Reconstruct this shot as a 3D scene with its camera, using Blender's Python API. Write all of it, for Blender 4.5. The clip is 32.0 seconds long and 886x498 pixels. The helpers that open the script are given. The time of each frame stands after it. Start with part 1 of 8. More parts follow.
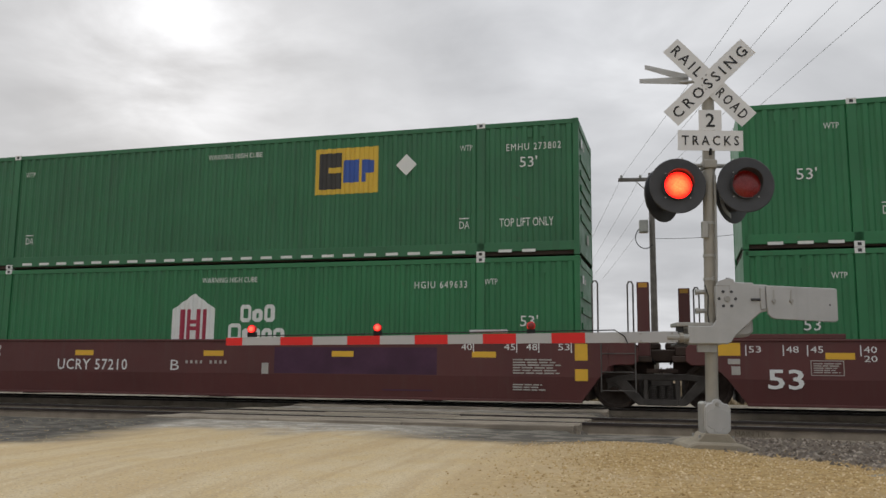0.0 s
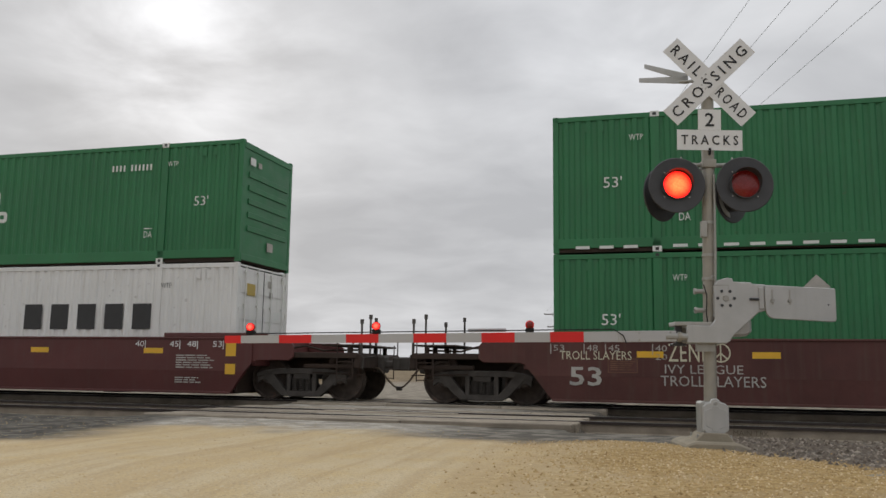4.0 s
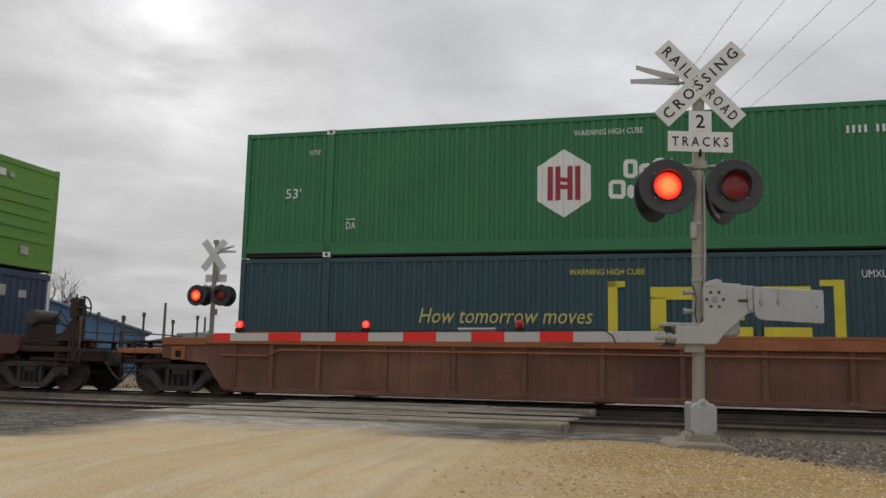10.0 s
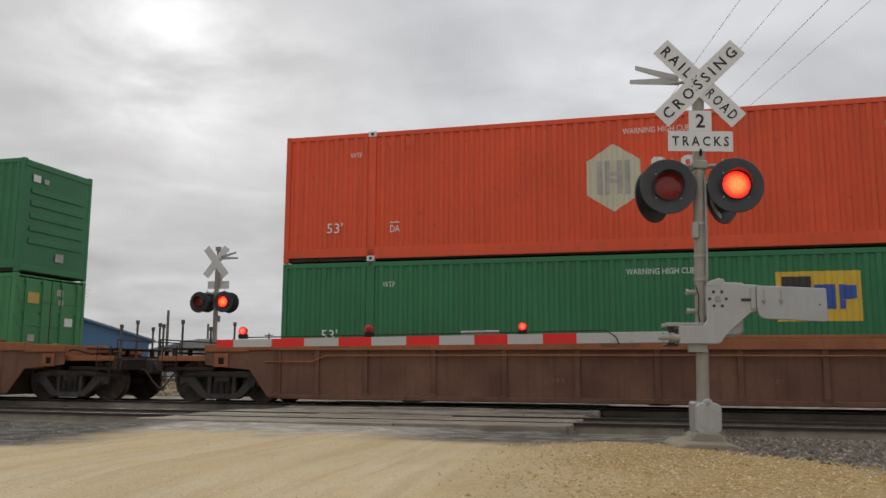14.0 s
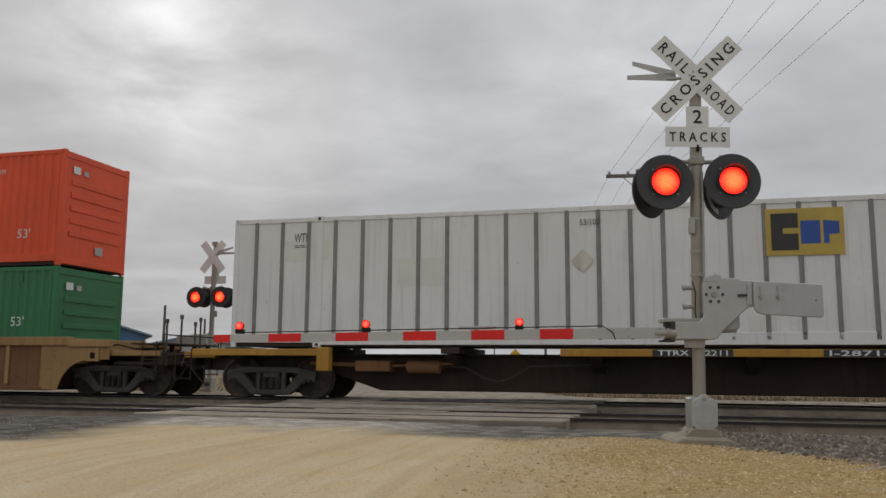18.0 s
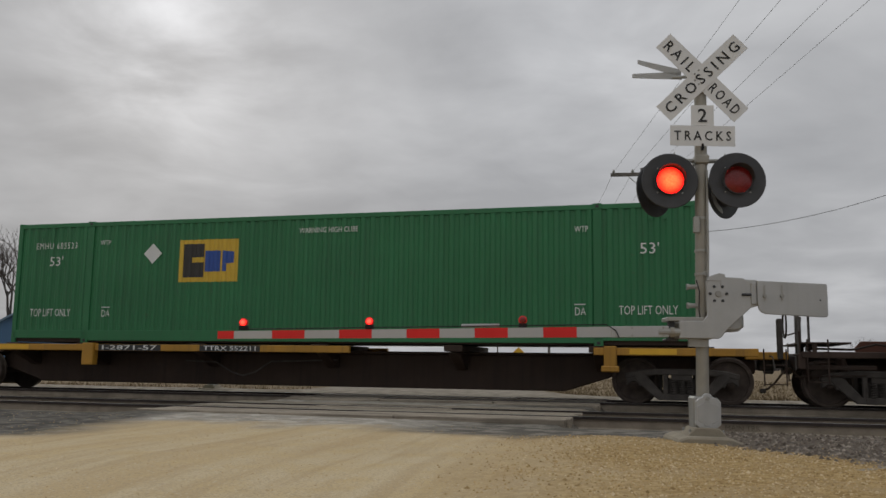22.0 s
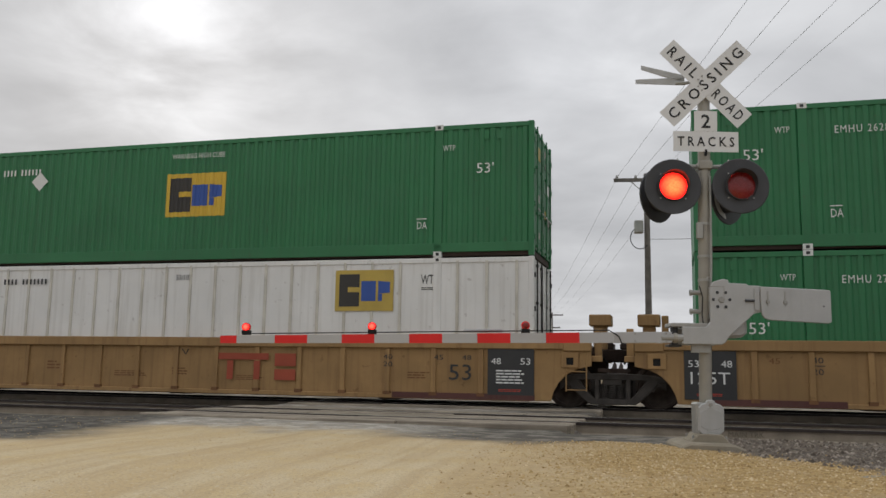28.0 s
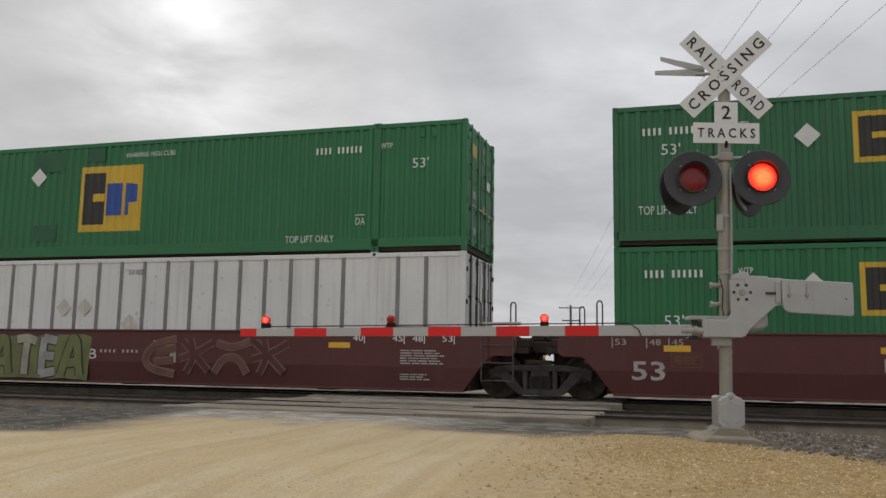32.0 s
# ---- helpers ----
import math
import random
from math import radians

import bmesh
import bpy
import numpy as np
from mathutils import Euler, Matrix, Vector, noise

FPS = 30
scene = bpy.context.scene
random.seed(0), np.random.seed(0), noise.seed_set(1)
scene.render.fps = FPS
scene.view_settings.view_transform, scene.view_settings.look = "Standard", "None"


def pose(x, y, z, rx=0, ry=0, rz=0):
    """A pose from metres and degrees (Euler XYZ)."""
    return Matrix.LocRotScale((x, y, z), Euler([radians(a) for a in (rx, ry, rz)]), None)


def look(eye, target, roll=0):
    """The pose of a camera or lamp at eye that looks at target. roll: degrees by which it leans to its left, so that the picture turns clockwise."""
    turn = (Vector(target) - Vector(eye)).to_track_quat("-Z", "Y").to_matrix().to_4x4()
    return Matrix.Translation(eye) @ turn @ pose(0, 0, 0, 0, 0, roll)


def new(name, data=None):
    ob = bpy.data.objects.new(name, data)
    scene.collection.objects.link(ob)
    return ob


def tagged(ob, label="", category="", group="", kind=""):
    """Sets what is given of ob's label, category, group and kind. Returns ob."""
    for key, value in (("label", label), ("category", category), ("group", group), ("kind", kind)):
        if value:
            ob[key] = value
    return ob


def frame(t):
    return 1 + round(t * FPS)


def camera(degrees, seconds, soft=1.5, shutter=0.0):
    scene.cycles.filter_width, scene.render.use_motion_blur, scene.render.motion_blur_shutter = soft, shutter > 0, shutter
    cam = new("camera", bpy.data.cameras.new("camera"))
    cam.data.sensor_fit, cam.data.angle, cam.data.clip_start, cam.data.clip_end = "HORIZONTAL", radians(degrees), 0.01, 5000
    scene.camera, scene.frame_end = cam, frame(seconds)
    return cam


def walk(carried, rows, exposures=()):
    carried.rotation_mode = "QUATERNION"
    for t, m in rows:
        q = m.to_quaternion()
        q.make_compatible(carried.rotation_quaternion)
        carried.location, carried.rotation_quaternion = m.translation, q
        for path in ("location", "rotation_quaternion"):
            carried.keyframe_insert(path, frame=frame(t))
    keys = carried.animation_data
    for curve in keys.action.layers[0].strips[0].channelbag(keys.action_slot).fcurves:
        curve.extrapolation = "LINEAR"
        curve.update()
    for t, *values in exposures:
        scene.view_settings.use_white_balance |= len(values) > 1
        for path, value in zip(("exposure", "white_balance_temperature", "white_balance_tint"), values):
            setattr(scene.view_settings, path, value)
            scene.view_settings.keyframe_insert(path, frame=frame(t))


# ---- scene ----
# World: z = 0 is the rail top, the camera stands at the origin of the plan.
# The track frame: x runs along the track towards the near right, y away from the camera.
LENS = 55.18
EYE_Z = 0.73
TRACK_TURN = -15.56      # degrees about z, from world to track frame
NEAR_SIDE = 17.244       # distance from the eye to the loaded containers' near side
FAR_TRACK = NEAR_SIDE + 1.295
NEAR_TRACK = 13.44
GAUGE = 1.435

cam = camera(LENS, 32.0, soft=1.5)
# seconds, pitch, roll, yaw of the hand-held camera, which only turns
TURNS = [
    (0, 8.15, -0.57, 0.00), (0.5, 8.01, -0.56, 0.08), (1, 7.91, -0.72, 0.04), (1.5, 7.94, -0.45, 0.20), (2, 7.99, -0.98, 0.13),
    (2.5, 8.01, -0.79, 0.08), (4.5, 8.07, -0.75, -0.13), (5, 8.08, -0.58, -0.03), (5.5, 8.01, -0.37, 0.06), (6, 8.05, -0.30, -0.01),
    (6.5, 7.97, -0.57, -0.13), (7, 7.97, -0.18, -0.09), (7.5, 7.96, -0.16, 0.01), (8, 7.90, -0.81, -0.05), (8.5, 7.98, -0.93, -0.08),
    (9, 8.03, -0.80, -0.32), (9.5, 8.05, -0.92, -0.58), (10, 8.00, -1.14, -0.80), (10.5, 8.14, -1.20, -1.09),
    (11, 8.07, -1.12, -1.12), (11.5, 8.12, -1.12, -0.97), (12, 8.25, -0.20, -0.76), (12.5, 8.40, -0.59, -0.80),
    (13, 8.37, -0.38, -0.65), (13.5, 8.30, -0.28, -0.55), (15.5, 8.01, -0.54, -0.60), (16, 7.91, -0.19, -0.59),
    (16.5, 7.69, -0.28, -0.51), (17, 7.61, -0.28, -0.49), (17.5, 7.56, -0.55, -0.68), (18, 7.91, -0.38, -0.77),
    (18.5, 8.19, -0.26, -0.93), (19, 8.21, -1.02, -1.19), (19.5, 8.29, -1.01, -1.16), (20, 8.29, -0.99, -1.10),
    (20.5, 8.14, -0.77, -0.90), (21, 7.91, -0.49, -0.74), (21.5, 7.74, -0.58, -0.62), (22, 7.75, -0.72, -0.55),
    (22.5, 7.75, -0.78, -0.46), (23, 7.84, -0.46, -0.36), (23.5, 7.84, -0.70, -0.50), (24, 7.68, -0.26, -0.30),
    (24.5, 7.60, -0.34, -0.10), (25, 7.62, -0.82, -0.23), (25.5, 7.75, -0.41, -0.45), (27.5, 8.14, -0.77, -0.67),
    (28, 8.09, -0.91, -0.38), (28.5, 8.17, -0.22, -0.04), (29, 8.18, -0.20, 0.08), (29.5, 8.16, -0.13, 0.31),
    (30, 8.11, -0.40, 0.43), (30.5, 8.07, -0.89, 0.50), (31, 7.80, -0.95, 0.65), (31.5, 7.71, -1.01, 0.75), (32, 7.60, -0.93, 0.88),
   
]
walk(cam, [(t, pose(0, 0, EYE_Z, 90 + p, r, y)) for t, p, r, y in TURNS],
     exposures=[(0, 0.08), (1, 0.1), (2, 0.2), (3.5, 0.08), (5, -0.04), (7, 0.13), (9, 0.16), (10, -0.02), (11, 0.1), (12, -0.1), (13, 0.06), (16, -0.13), (17, 0.02), (18, -0.2), (19, -0.34), (21, -0.4), (23, -0.31), (24, -0.08), (25, -0.13), (28, 0.03), (29, 0.02), (30, 0.13), (31, -0.1), (32, -0.03)])

# ---- light ----
SUN_TURN, SUN_HEIGHT = 18.7, 22.5   # degrees left of straight ahead, above the horizon


def overcast_sky():
    world = bpy.data.worlds.new("overcast_sky")
    scene.world = world
    world.use_nodes = True
    nt = world.node_tree
    nt.nodes.clear()
    N, L = nt.nodes.new, nt.links.new
    out = N("ShaderNodeOutputWorld")
    sky = N("ShaderNodeTexSky")
    sky.sky_type = "NISHITA"
    sky.sun_disc = False
    sky.sun_elevation = radians(SUN_HEIGHT)
    sky.sun_rotation = radians(-SUN_TURN)
    sky.dust_density = 4.0
    b1 = N("ShaderNodeBackground")
    b1.inputs["Strength"].default_value = 0.08
    L(sky.outputs[0], b1.inputs["Color"])
    co = N("ShaderNodeTexCoord")
    sep = N("ShaderNodeSeparateXYZ")
    L(co.outputs["Generated"], sep.inputs[0])

    def m(op, a, b=None, clamp=False):
        n = N("ShaderNodeMath")
        n.operation = op
        n.use_clamp = clamp
        for i, v in enumerate((a, b)):
            if v is None:
                continue
            if isinstance(v, (int, float)):
                n.inputs[i].default_value = v
            else:
                L(v, n.inputs[i])
        return n.outputs[0]

    # clouds lie on a flat layer: the direction is cast onto it
    up = m("ADD", m("MAXIMUM", sep.outputs["Z"], 0.0), 0.16)
    comb = N("ShaderNodeCombineXYZ")
    L(m("DIVIDE", sep.outputs["X"], up), comb.inputs[0])
    L(m("DIVIDE", sep.outputs["Y"], up), comb.inputs[1])

    def clouds(scale, detail, rough, off, warp=0.0):
        mp = N("ShaderNodeMapping")
        mp.inputs["Location"].default_value = off
        L(comb.outputs[0], mp.inputs[0])
        n = N("ShaderNodeTexNoise")
        n.inputs["Scale"].default_value = scale
        n.inputs["Detail"].default_value = detail
        n.inputs["Roughness"].default_value = rough
        n.inputs["Distortion"].default_value = warp
        L(mp.outputs[0], n.inputs["Vector"])
        return n.outputs["Fac"]

    big = clouds(0.75, 4, 0.5, (3.1, 1.7, 0), 0.5)
    small = clouds(2.6, 7, 0.52, (7.3, 2.2, 0), 0.3)
    mix = m("ADD", m("MULTIPLY", big, 0.6), m("MULTIPLY", small, 0.4))
    ramp = N("ShaderNodeValToRGB")
    L(mix, ramp.inputs[0])
    e = ramp.color_ramp.elements
    e[0].position, e[0].color = 0.36, (0.53, 0.54, 0.565, 1)
    e[1].position, e[1].color = 0.64, (0.78, 0.79, 0.815, 1)
    e2 = e.new(0.5)
    e2.color = (0.64, 0.65, 0.675, 1)
    # the veiled sun brightens the cloud round it
    d = Vector((-math.sin(radians(SUN_TURN)) * math.cos(radians(SUN_HEIGHT)), math.cos(radians(SUN_TURN)) * math.cos(radians(SUN_HEIGHT)), math.sin(radians(SUN_HEIGHT))))
    dot = N("ShaderNodeVectorMath")
    dot.operation = "DOT_PRODUCT"
    L(co.outputs["Generated"], dot.inputs[0])
    dot.inputs[1].default_value = d
    near = m("MAXIMUM", dot.outputs["Value"], 0.0)
    glow = m("MULTIPLY", m("POWER", near, 130.0), m("MULTIPLY", m("ADD", small, -0.34, True), 2.5))
    wide = m("MULTIPLY", m("POWER", near, 30.0), 0.03)
    # a second thin place in the cloud, to the right of the sun
    thin = N("ShaderNodeVectorMath")
    thin.operation = "DOT_PRODUCT"
    L(co.outputs["Generated"], thin.inputs[0])
    thin.inputs[1].default_value = (0.13, 0.905, 0.405)
    wide = m("ADD", wide, m("MULTIPLY", m("POWER", m("MAXIMUM", thin.outputs["Value"], 0.0), 60.0), m("MULTIPLY", small, 0.5)))
    # an overcast sky is brighter overhead than near the horizon
    zenith = m("ADD", m("MULTIPLY", m("MAXIMUM", m("SUBTRACT", sep.outputs["Z"], 0.42), 0.0), 1.7), 1.0)
    bank = N("ShaderNodeVectorMath")
    bank.operation = "DOT_PRODUCT"
    L(co.outputs["Generated"], bank.inputs[0])
    bank.inputs[1].default_value = Vector((-0.47, 0.87, 0.13)).normalized()
    low = m("SUBTRACT", 1.0, m("MULTIPLY", m("POWER", m("MAXIMUM", bank.outputs["Value"], 0.0), 45.0), 0.2))
    lift = m("MULTIPLY", m("MULTIPLY", m("ADD", m("ADD", glow, wide), 1.0), zenith), low)
    vm = N("ShaderNodeVectorMath")
    vm.operation = "SCALE"
    L(ramp.outputs["Color"], vm.inputs[0])
    L(lift, vm.inputs["Scale"])
    b2 = N("ShaderNodeBackground")
    b2.inputs["Strength"].default_value = 0.86
    L(vm.outputs[0], b2.inputs["Color"])
    # the cloud deck hides nearly all of the clear sky
    add = N("ShaderNodeMixShader")
    add.inputs[0].default_value = 0.985
    L(b1.outputs[0], add.inputs[1])
    L(b2.outputs[0], add.inputs[2])
    L(add.outputs[0], out.inputs["Surface"])


overcast_sky()
sun_data = bpy.data.lights.new("sun", "SUN")
sun_data.energy, sun_data.angle, sun_data.color = 0.8, radians(25), (1.0, 0.98, 0.95)
sun = new("sun", sun_data)
sun.matrix_world = look((0, 0, 50), (50 * math.sin(radians(SUN_TURN)), -50 * math.cos(radians(SUN_TURN)), 50 - 50 * math.tan(radians(SUN_HEIGHT + 14))))


# ---- materials ----
def material(name, col, rough=0.55, metal=0.0, var=0.14, scale=2.0, streak=0.0, dirt=(0.09, 0.065, 0.05), bump=0.0, bump_scale=60.0, specks=0.0, speck_col=(0.1, 0.045, 0.02), emit=0.0, grain=0.0):
    mt = bpy.data.materials.new(name)
    mt.use_nodes = True
    nt = mt.node_tree
    N, L = nt.nodes.new, nt.links.new
    bs = nt.nodes["Principled BSDF"]
    bs.inputs["Roughness"].default_value = rough
    bs.inputs["Metallic"].default_value = metal
    bs.inputs["Specular IOR Level"].default_value = 0.5 if rough < 0.6 else 0.25 if rough < 0.8 else 0.1
    co = N("ShaderNodeTexCoord")
    info = N("ShaderNodeObjectInfo")
    shift = N("ShaderNodeVectorMath")
    shift.operation = "MULTIPLY_ADD"
    L(info.outputs["Random"], shift.inputs[0])
    shift.inputs[1].default_value = (37.0, 19.0, 53.0)
    L(co.outputs["Object"], shift.inputs[2])

    def noise_tex(sc, stretch=(1, 1, 1), detail=5):
        mp = N("ShaderNodeMapping")
        mp.inputs["Scale"].default_value = stretch
        L(shift.outputs[0], mp.inputs[0])
        n = N("ShaderNodeTexNoise")
        n.inputs["Scale"].default_value = sc
        n.inputs["Detail"].default_value = detail
        L(mp.outputs[0], n.inputs["Vector"])
        return n.outputs["Fac"]

    def mixer(fac, a, b):
        n = N("ShaderNodeMix")
        n.data_type = "RGBA"
        if isinstance(fac, float):
            n.inputs["Factor"].default_value = fac
        else:
            L(fac, n.inputs["Factor"])
        for key, v in (("A", a), ("B", b)):
            sock = [i for i in n.inputs if i.name == key and i.type == "RGBA"][0]
            if isinstance(v, tuple):
                sock.default_value = (*v, 1)
            else:
                L(v, sock)
        return [o for o in n.outputs if o.type == "RGBA"][0]

    def ramp(fac, lo, hi, gain=1.0):
        r = N("ShaderNodeMapRange")
        r.inputs["From Min"].default_value, r.inputs["From Max"].default_value = lo, hi
        r.inputs["To Max"].default_value = gain
        L(fac, r.inputs["Value"])
        return r.outputs["Result"]

    dark = tuple(max(0.0, c * (1 - var)) for c in col)
    light = tuple(min(1.0, c * (1 + var)) for c in col)
    c = mixer(ramp(noise_tex(scale), 0.3, 0.7), dark, light)
    c = mixer(ramp(noise_tex(scale * 9), 0.35, 0.75, 0.35), c, dark)
    if streak:
        c = mixer(ramp(noise_tex(1.0, (9, 9, 0.45), 6), 0.52, 0.78, streak), c, dirt)
    if grain:
        c = mixer(ramp(noise_tex(1.0, (0.7, 26, 26), 6), 0.45, 0.7, grain), c, dirt)
    if specks:
        c = mixer(ramp(noise_tex(7.0, (1, 1, 1), 8), 0.66, 0.74, specks), c, speck_col)
    L(c, bs.inputs["Base Color"])
    rr = ramp(noise_tex(scale * 4), 0.2, 0.8, 0.25)
    ad = N("ShaderNodeMath")
    ad.operation = "ADD"
    ad.use_clamp = True
    L(rr, ad.inputs[0])
    ad.inputs[1].default_value = max(0.0, rough - 0.12)
    L(ad.outputs[0], bs.inputs["Roughness"])
    if bump:
        b = N("ShaderNodeBump")
        b.inputs["Strength"].default_value = bump
        b.inputs["Distance"].default_value = 0.01
        L(noise_tex(bump_scale), b.inputs["Height"])
        L(b.outputs[0], bs.inputs["Normal"])
    if emit:
        L(c, bs.inputs["Emission Color"])
        bs.inputs["Emission Strength"].default_value = emit
    return mt


M = {}


def mat(key, *a, **k):
    M[key] = material(key, *a, **k)


def lit_lens(key, r, core, rim, strength):
    """A glowing lens that is hottest in the middle, with a fine moulded pattern."""
    mt = bpy.data.materials.new(key)
    mt.use_nodes = True
    nt = mt.node_tree
    N, L = nt.nodes.new, nt.links.new
    bs = nt.nodes["Principled BSDF"]
    co = N("ShaderNodeTexCoord")
    sep = N("ShaderNodeSeparateXYZ")
    L(co.outputs["Object"], sep.inputs[0])
    flat = N("ShaderNodeCombineXYZ")
    L(sep.outputs["X"], flat.inputs[0])
    L(sep.outputs["Z"], flat.inputs[1])
    ln = N("ShaderNodeVectorMath")
    ln.operation = "LENGTH"
    L(flat.outputs[0], ln.inputs[0])
    ramp = N("ShaderNodeValToRGB")
    div = N("ShaderNodeMath")
    div.operation = "DIVIDE"
    L(ln.outputs["Value"], div.inputs[0])
    div.inputs[1].default_value = r
    L(div.outputs[0], ramp.inputs[0])
    e = ramp.color_ramp.elements
    e[0].position, e[0].color = 0.3, (*core, 1)
    e[1].position, e[1].color = 0.96, (*rim, 1)
    vor = N("ShaderNodeTexVoronoi")
    vor.inputs["Scale"].default_value = 7.0 / r
    L(co.outputs["Object"], vor.inputs["Vector"])
    mul = N("ShaderNodeMath")
    mul.operation = "MULTIPLY_ADD"
    L(vor.outputs["Distance"], mul.inputs[0])
    mul.inputs[1].default_value = -0.7 * strength
    mul.inputs[2].default_value = 1.25 * strength
    L(ramp.outputs[0], bs.inputs["Base Color"])
    L(ramp.outputs[0], bs.inputs["Emission Color"])
    L(mul.outputs[0], bs.inputs["Emission Strength"])
    bs.inputs["Roughness"].default_value = 0.3
    M[key] = mt


mat("green", (0.025, 0.17, 0.063), 0.5, var=0.12, scale=0.7, streak=0.24, dirt=(0.035, 0.075, 0.038), specks=0.22, speck_col=(0.09, 0.075, 0.045))
mat("green_dark", (0.029, 0.148, 0.062), 0.5, var=0.14, scale=0.7, streak=0.34, dirt=(0.03, 0.05, 0.03), specks=0.3, speck_col=(0.08, 0.06, 0.04))
mat("green_pale", (0.055, 0.235, 0.085), 0.55, var=0.1, scale=0.7, streak=0.22, dirt=(0.05, 0.1, 0.05))
mat("lime", (0.11, 0.27, 0.025), 0.5, var=0.1, scale=0.6, streak=0.25, dirt=(0.06, 0.1, 0.02))
mat("blue", (0.035, 0.083, 0.31), 0.5, var=0.14, scale=0.6, streak=0.3, dirt=(0.04, 0.055, 0.15), specks=0.25, speck_col=(0.1, 0.075, 0.06))
mat("navy", (0.022, 0.043, 0.09), 0.5, var=0.15, scale=0.7, streak=0.25, dirt=(0.03, 0.03, 0.045))
mat("teal", (0.02, 0.062, 0.078), 0.5, var=0.15, scale=0.7, streak=0.25, dirt=(0.025, 0.035, 0.04))
mat("orange", (0.74, 0.083, 0.02), 0.5, var=0.12, scale=0.6, streak=0.25, dirt=(0.22, 0.04, 0.02), specks=0.35)
mat("white_box", (0.75, 0.745, 0.72), 0.45, var=0.06, scale=0.8, streak=0.28, dirt=(0.3, 0.27, 0.21), specks=0.3)
mat("seam_shade", (0.6, 0.575, 0.505), 0.5, var=0.15, scale=3, streak=0.5, dirt=(0.3, 0.24, 0.16))
mat("mural_base", (0.17, 0.145, 0.1), 0.6, var=0.25, scale=1.6, streak=0.3, dirt=(0.16, 0.13, 0.09))
mat("mural_dark", (0.07, 0.07, 0.06), 0.6, var=0.25, scale=3)
mat("cream_box", (0.72, 0.695, 0.61), 0.45, var=0.07, scale=0.8, streak=0.5, dirt=(0.36, 0.3, 0.2), specks=0.4)
mat("grey_rib", (0.24, 0.235, 0.22), 0.5, 0.2, var=0.15, scale=4, streak=0.3)
mat("code_faded", (0.17, 0.09, 0.055), 0.65, var=0.3, scale=4)
mat("brown_car", (0.108, 0.046, 0.04), 0.65, var=0.25, scale=0.8, streak=0.5, dirt=(0.115, 0.075, 0.06), specks=0.35, bump=0.15, bump_scale=18)
mat("rust_smooth", (0.145, 0.062, 0.04), 0.7, var=0.22, scale=0.9, streak=0.5, dirt=(0.09, 0.05, 0.04), specks=0.35, speck_col=(0.2, 0.09, 0.05), bump=0.12, bump_scale=18)
mat("bright_blue", (0.028, 0.06, 0.46), 0.5, var=0.1, scale=0.8)
mat("brown_car_fresh", (0.1, 0.026, 0.023), 0.55, var=0.14, scale=0.7, streak=0.28, dirt=(0.1, 0.055, 0.045), specks=0.15, bump=0.1, bump_scale=18)
mat("rust_car", (0.17, 0.085, 0.055), 0.75, var=0.3, scale=1.1, streak=0.6, dirt=(0.075, 0.042, 0.036), specks=0.6, speck_col=(0.2, 0.085, 0.045), bump=0.25, bump_scale=18)
mat("rust_top", (0.31, 0.115, 0.05), 0.65, var=0.2, scale=1.3, streak=0.35, dirt=(0.15, 0.07, 0.04), specks=0.45)
mat("yellow_car", (0.335, 0.205, 0.088), 0.62, var=0.2, scale=0.9, streak=0.65, dirt=(0.19, 0.105, 0.05), specks=0.4, bump=0.15, bump_scale=18)
mat("yellow_worn", (0.2, 0.098, 0.044), 0.65, var=0.25, scale=0.9, streak=0.6, dirt=(0.075, 0.045, 0.03), specks=0.5)
mat("yellow_rail", (0.43, 0.22, 0.025), 0.55, var=0.2, scale=1.2, streak=0.5, dirt=(0.1, 0.06, 0.03))
mat("spine_dark", (0.05, 0.033, 0.025), 0.7, var=0.3, scale=0.9, streak=0.5, dirt=(0.02, 0.016, 0.014))
mat("truck_steel", (0.072, 0.064, 0.057), 0.75, 0.0, var=0.3, scale=5, streak=0.2, dirt=(0.06, 0.045, 0.035))
mat("wheel_steel", (0.075, 0.058, 0.048), 0.75, 0.1, var=0.35, scale=7, specks=0.6, speck_col=(0.13, 0.07, 0.045))
mat("rubber", (0.015, 0.015, 0.015), 0.7)
mat("reflector_yellow", (0.75, 0.43, 0.03), 0.4, var=0.08)
mat("reflector_white", (0.7, 0.71, 0.68), 0.4, var=0.08)
mat("decal_white", (0.72, 0.73, 0.7), 0.5, var=0.06, scale=3)
mat("decal_faded", (0.42, 0.4, 0.36), 0.6, var=0.2, scale=3)
mat("chalk_faded", (0.2, 0.15, 0.13), 0.65, var=0.3, scale=4)
mat("decal_cream", (0.58, 0.55, 0.4), 0.55, var=0.1)
mat("logo_yellow", (0.66, 0.43, 0.04), 0.5, var=0.08, streak=0.15, dirt=(0.4, 0.27, 0.06))
mat("logo_brass", (0.5, 0.36, 0.07), 0.5, var=0.12, streak=0.2, dirt=(0.3, 0.23, 0.1))
mat("logo_dark", (0.035, 0.032, 0.028), 0.5, var=0.15)
mat("logo_blue", (0.03, 0.085, 0.34), 0.5, var=0.1)
mat("logo_red", (0.33, 0.02, 0.05), 0.5, var=0.1)
mat("decal_black", (0.03, 0.03, 0.03), 0.5)
mat("bright_yellow", (0.62, 0.54, 0.03), 0.5, var=0.1)
mat("slogan_yellow", (0.5, 0.46, 0.14), 0.55, var=0.1)
mat("red_panel", (0.5, 0.05, 0.025), 0.5, var=0.1, streak=0.2)
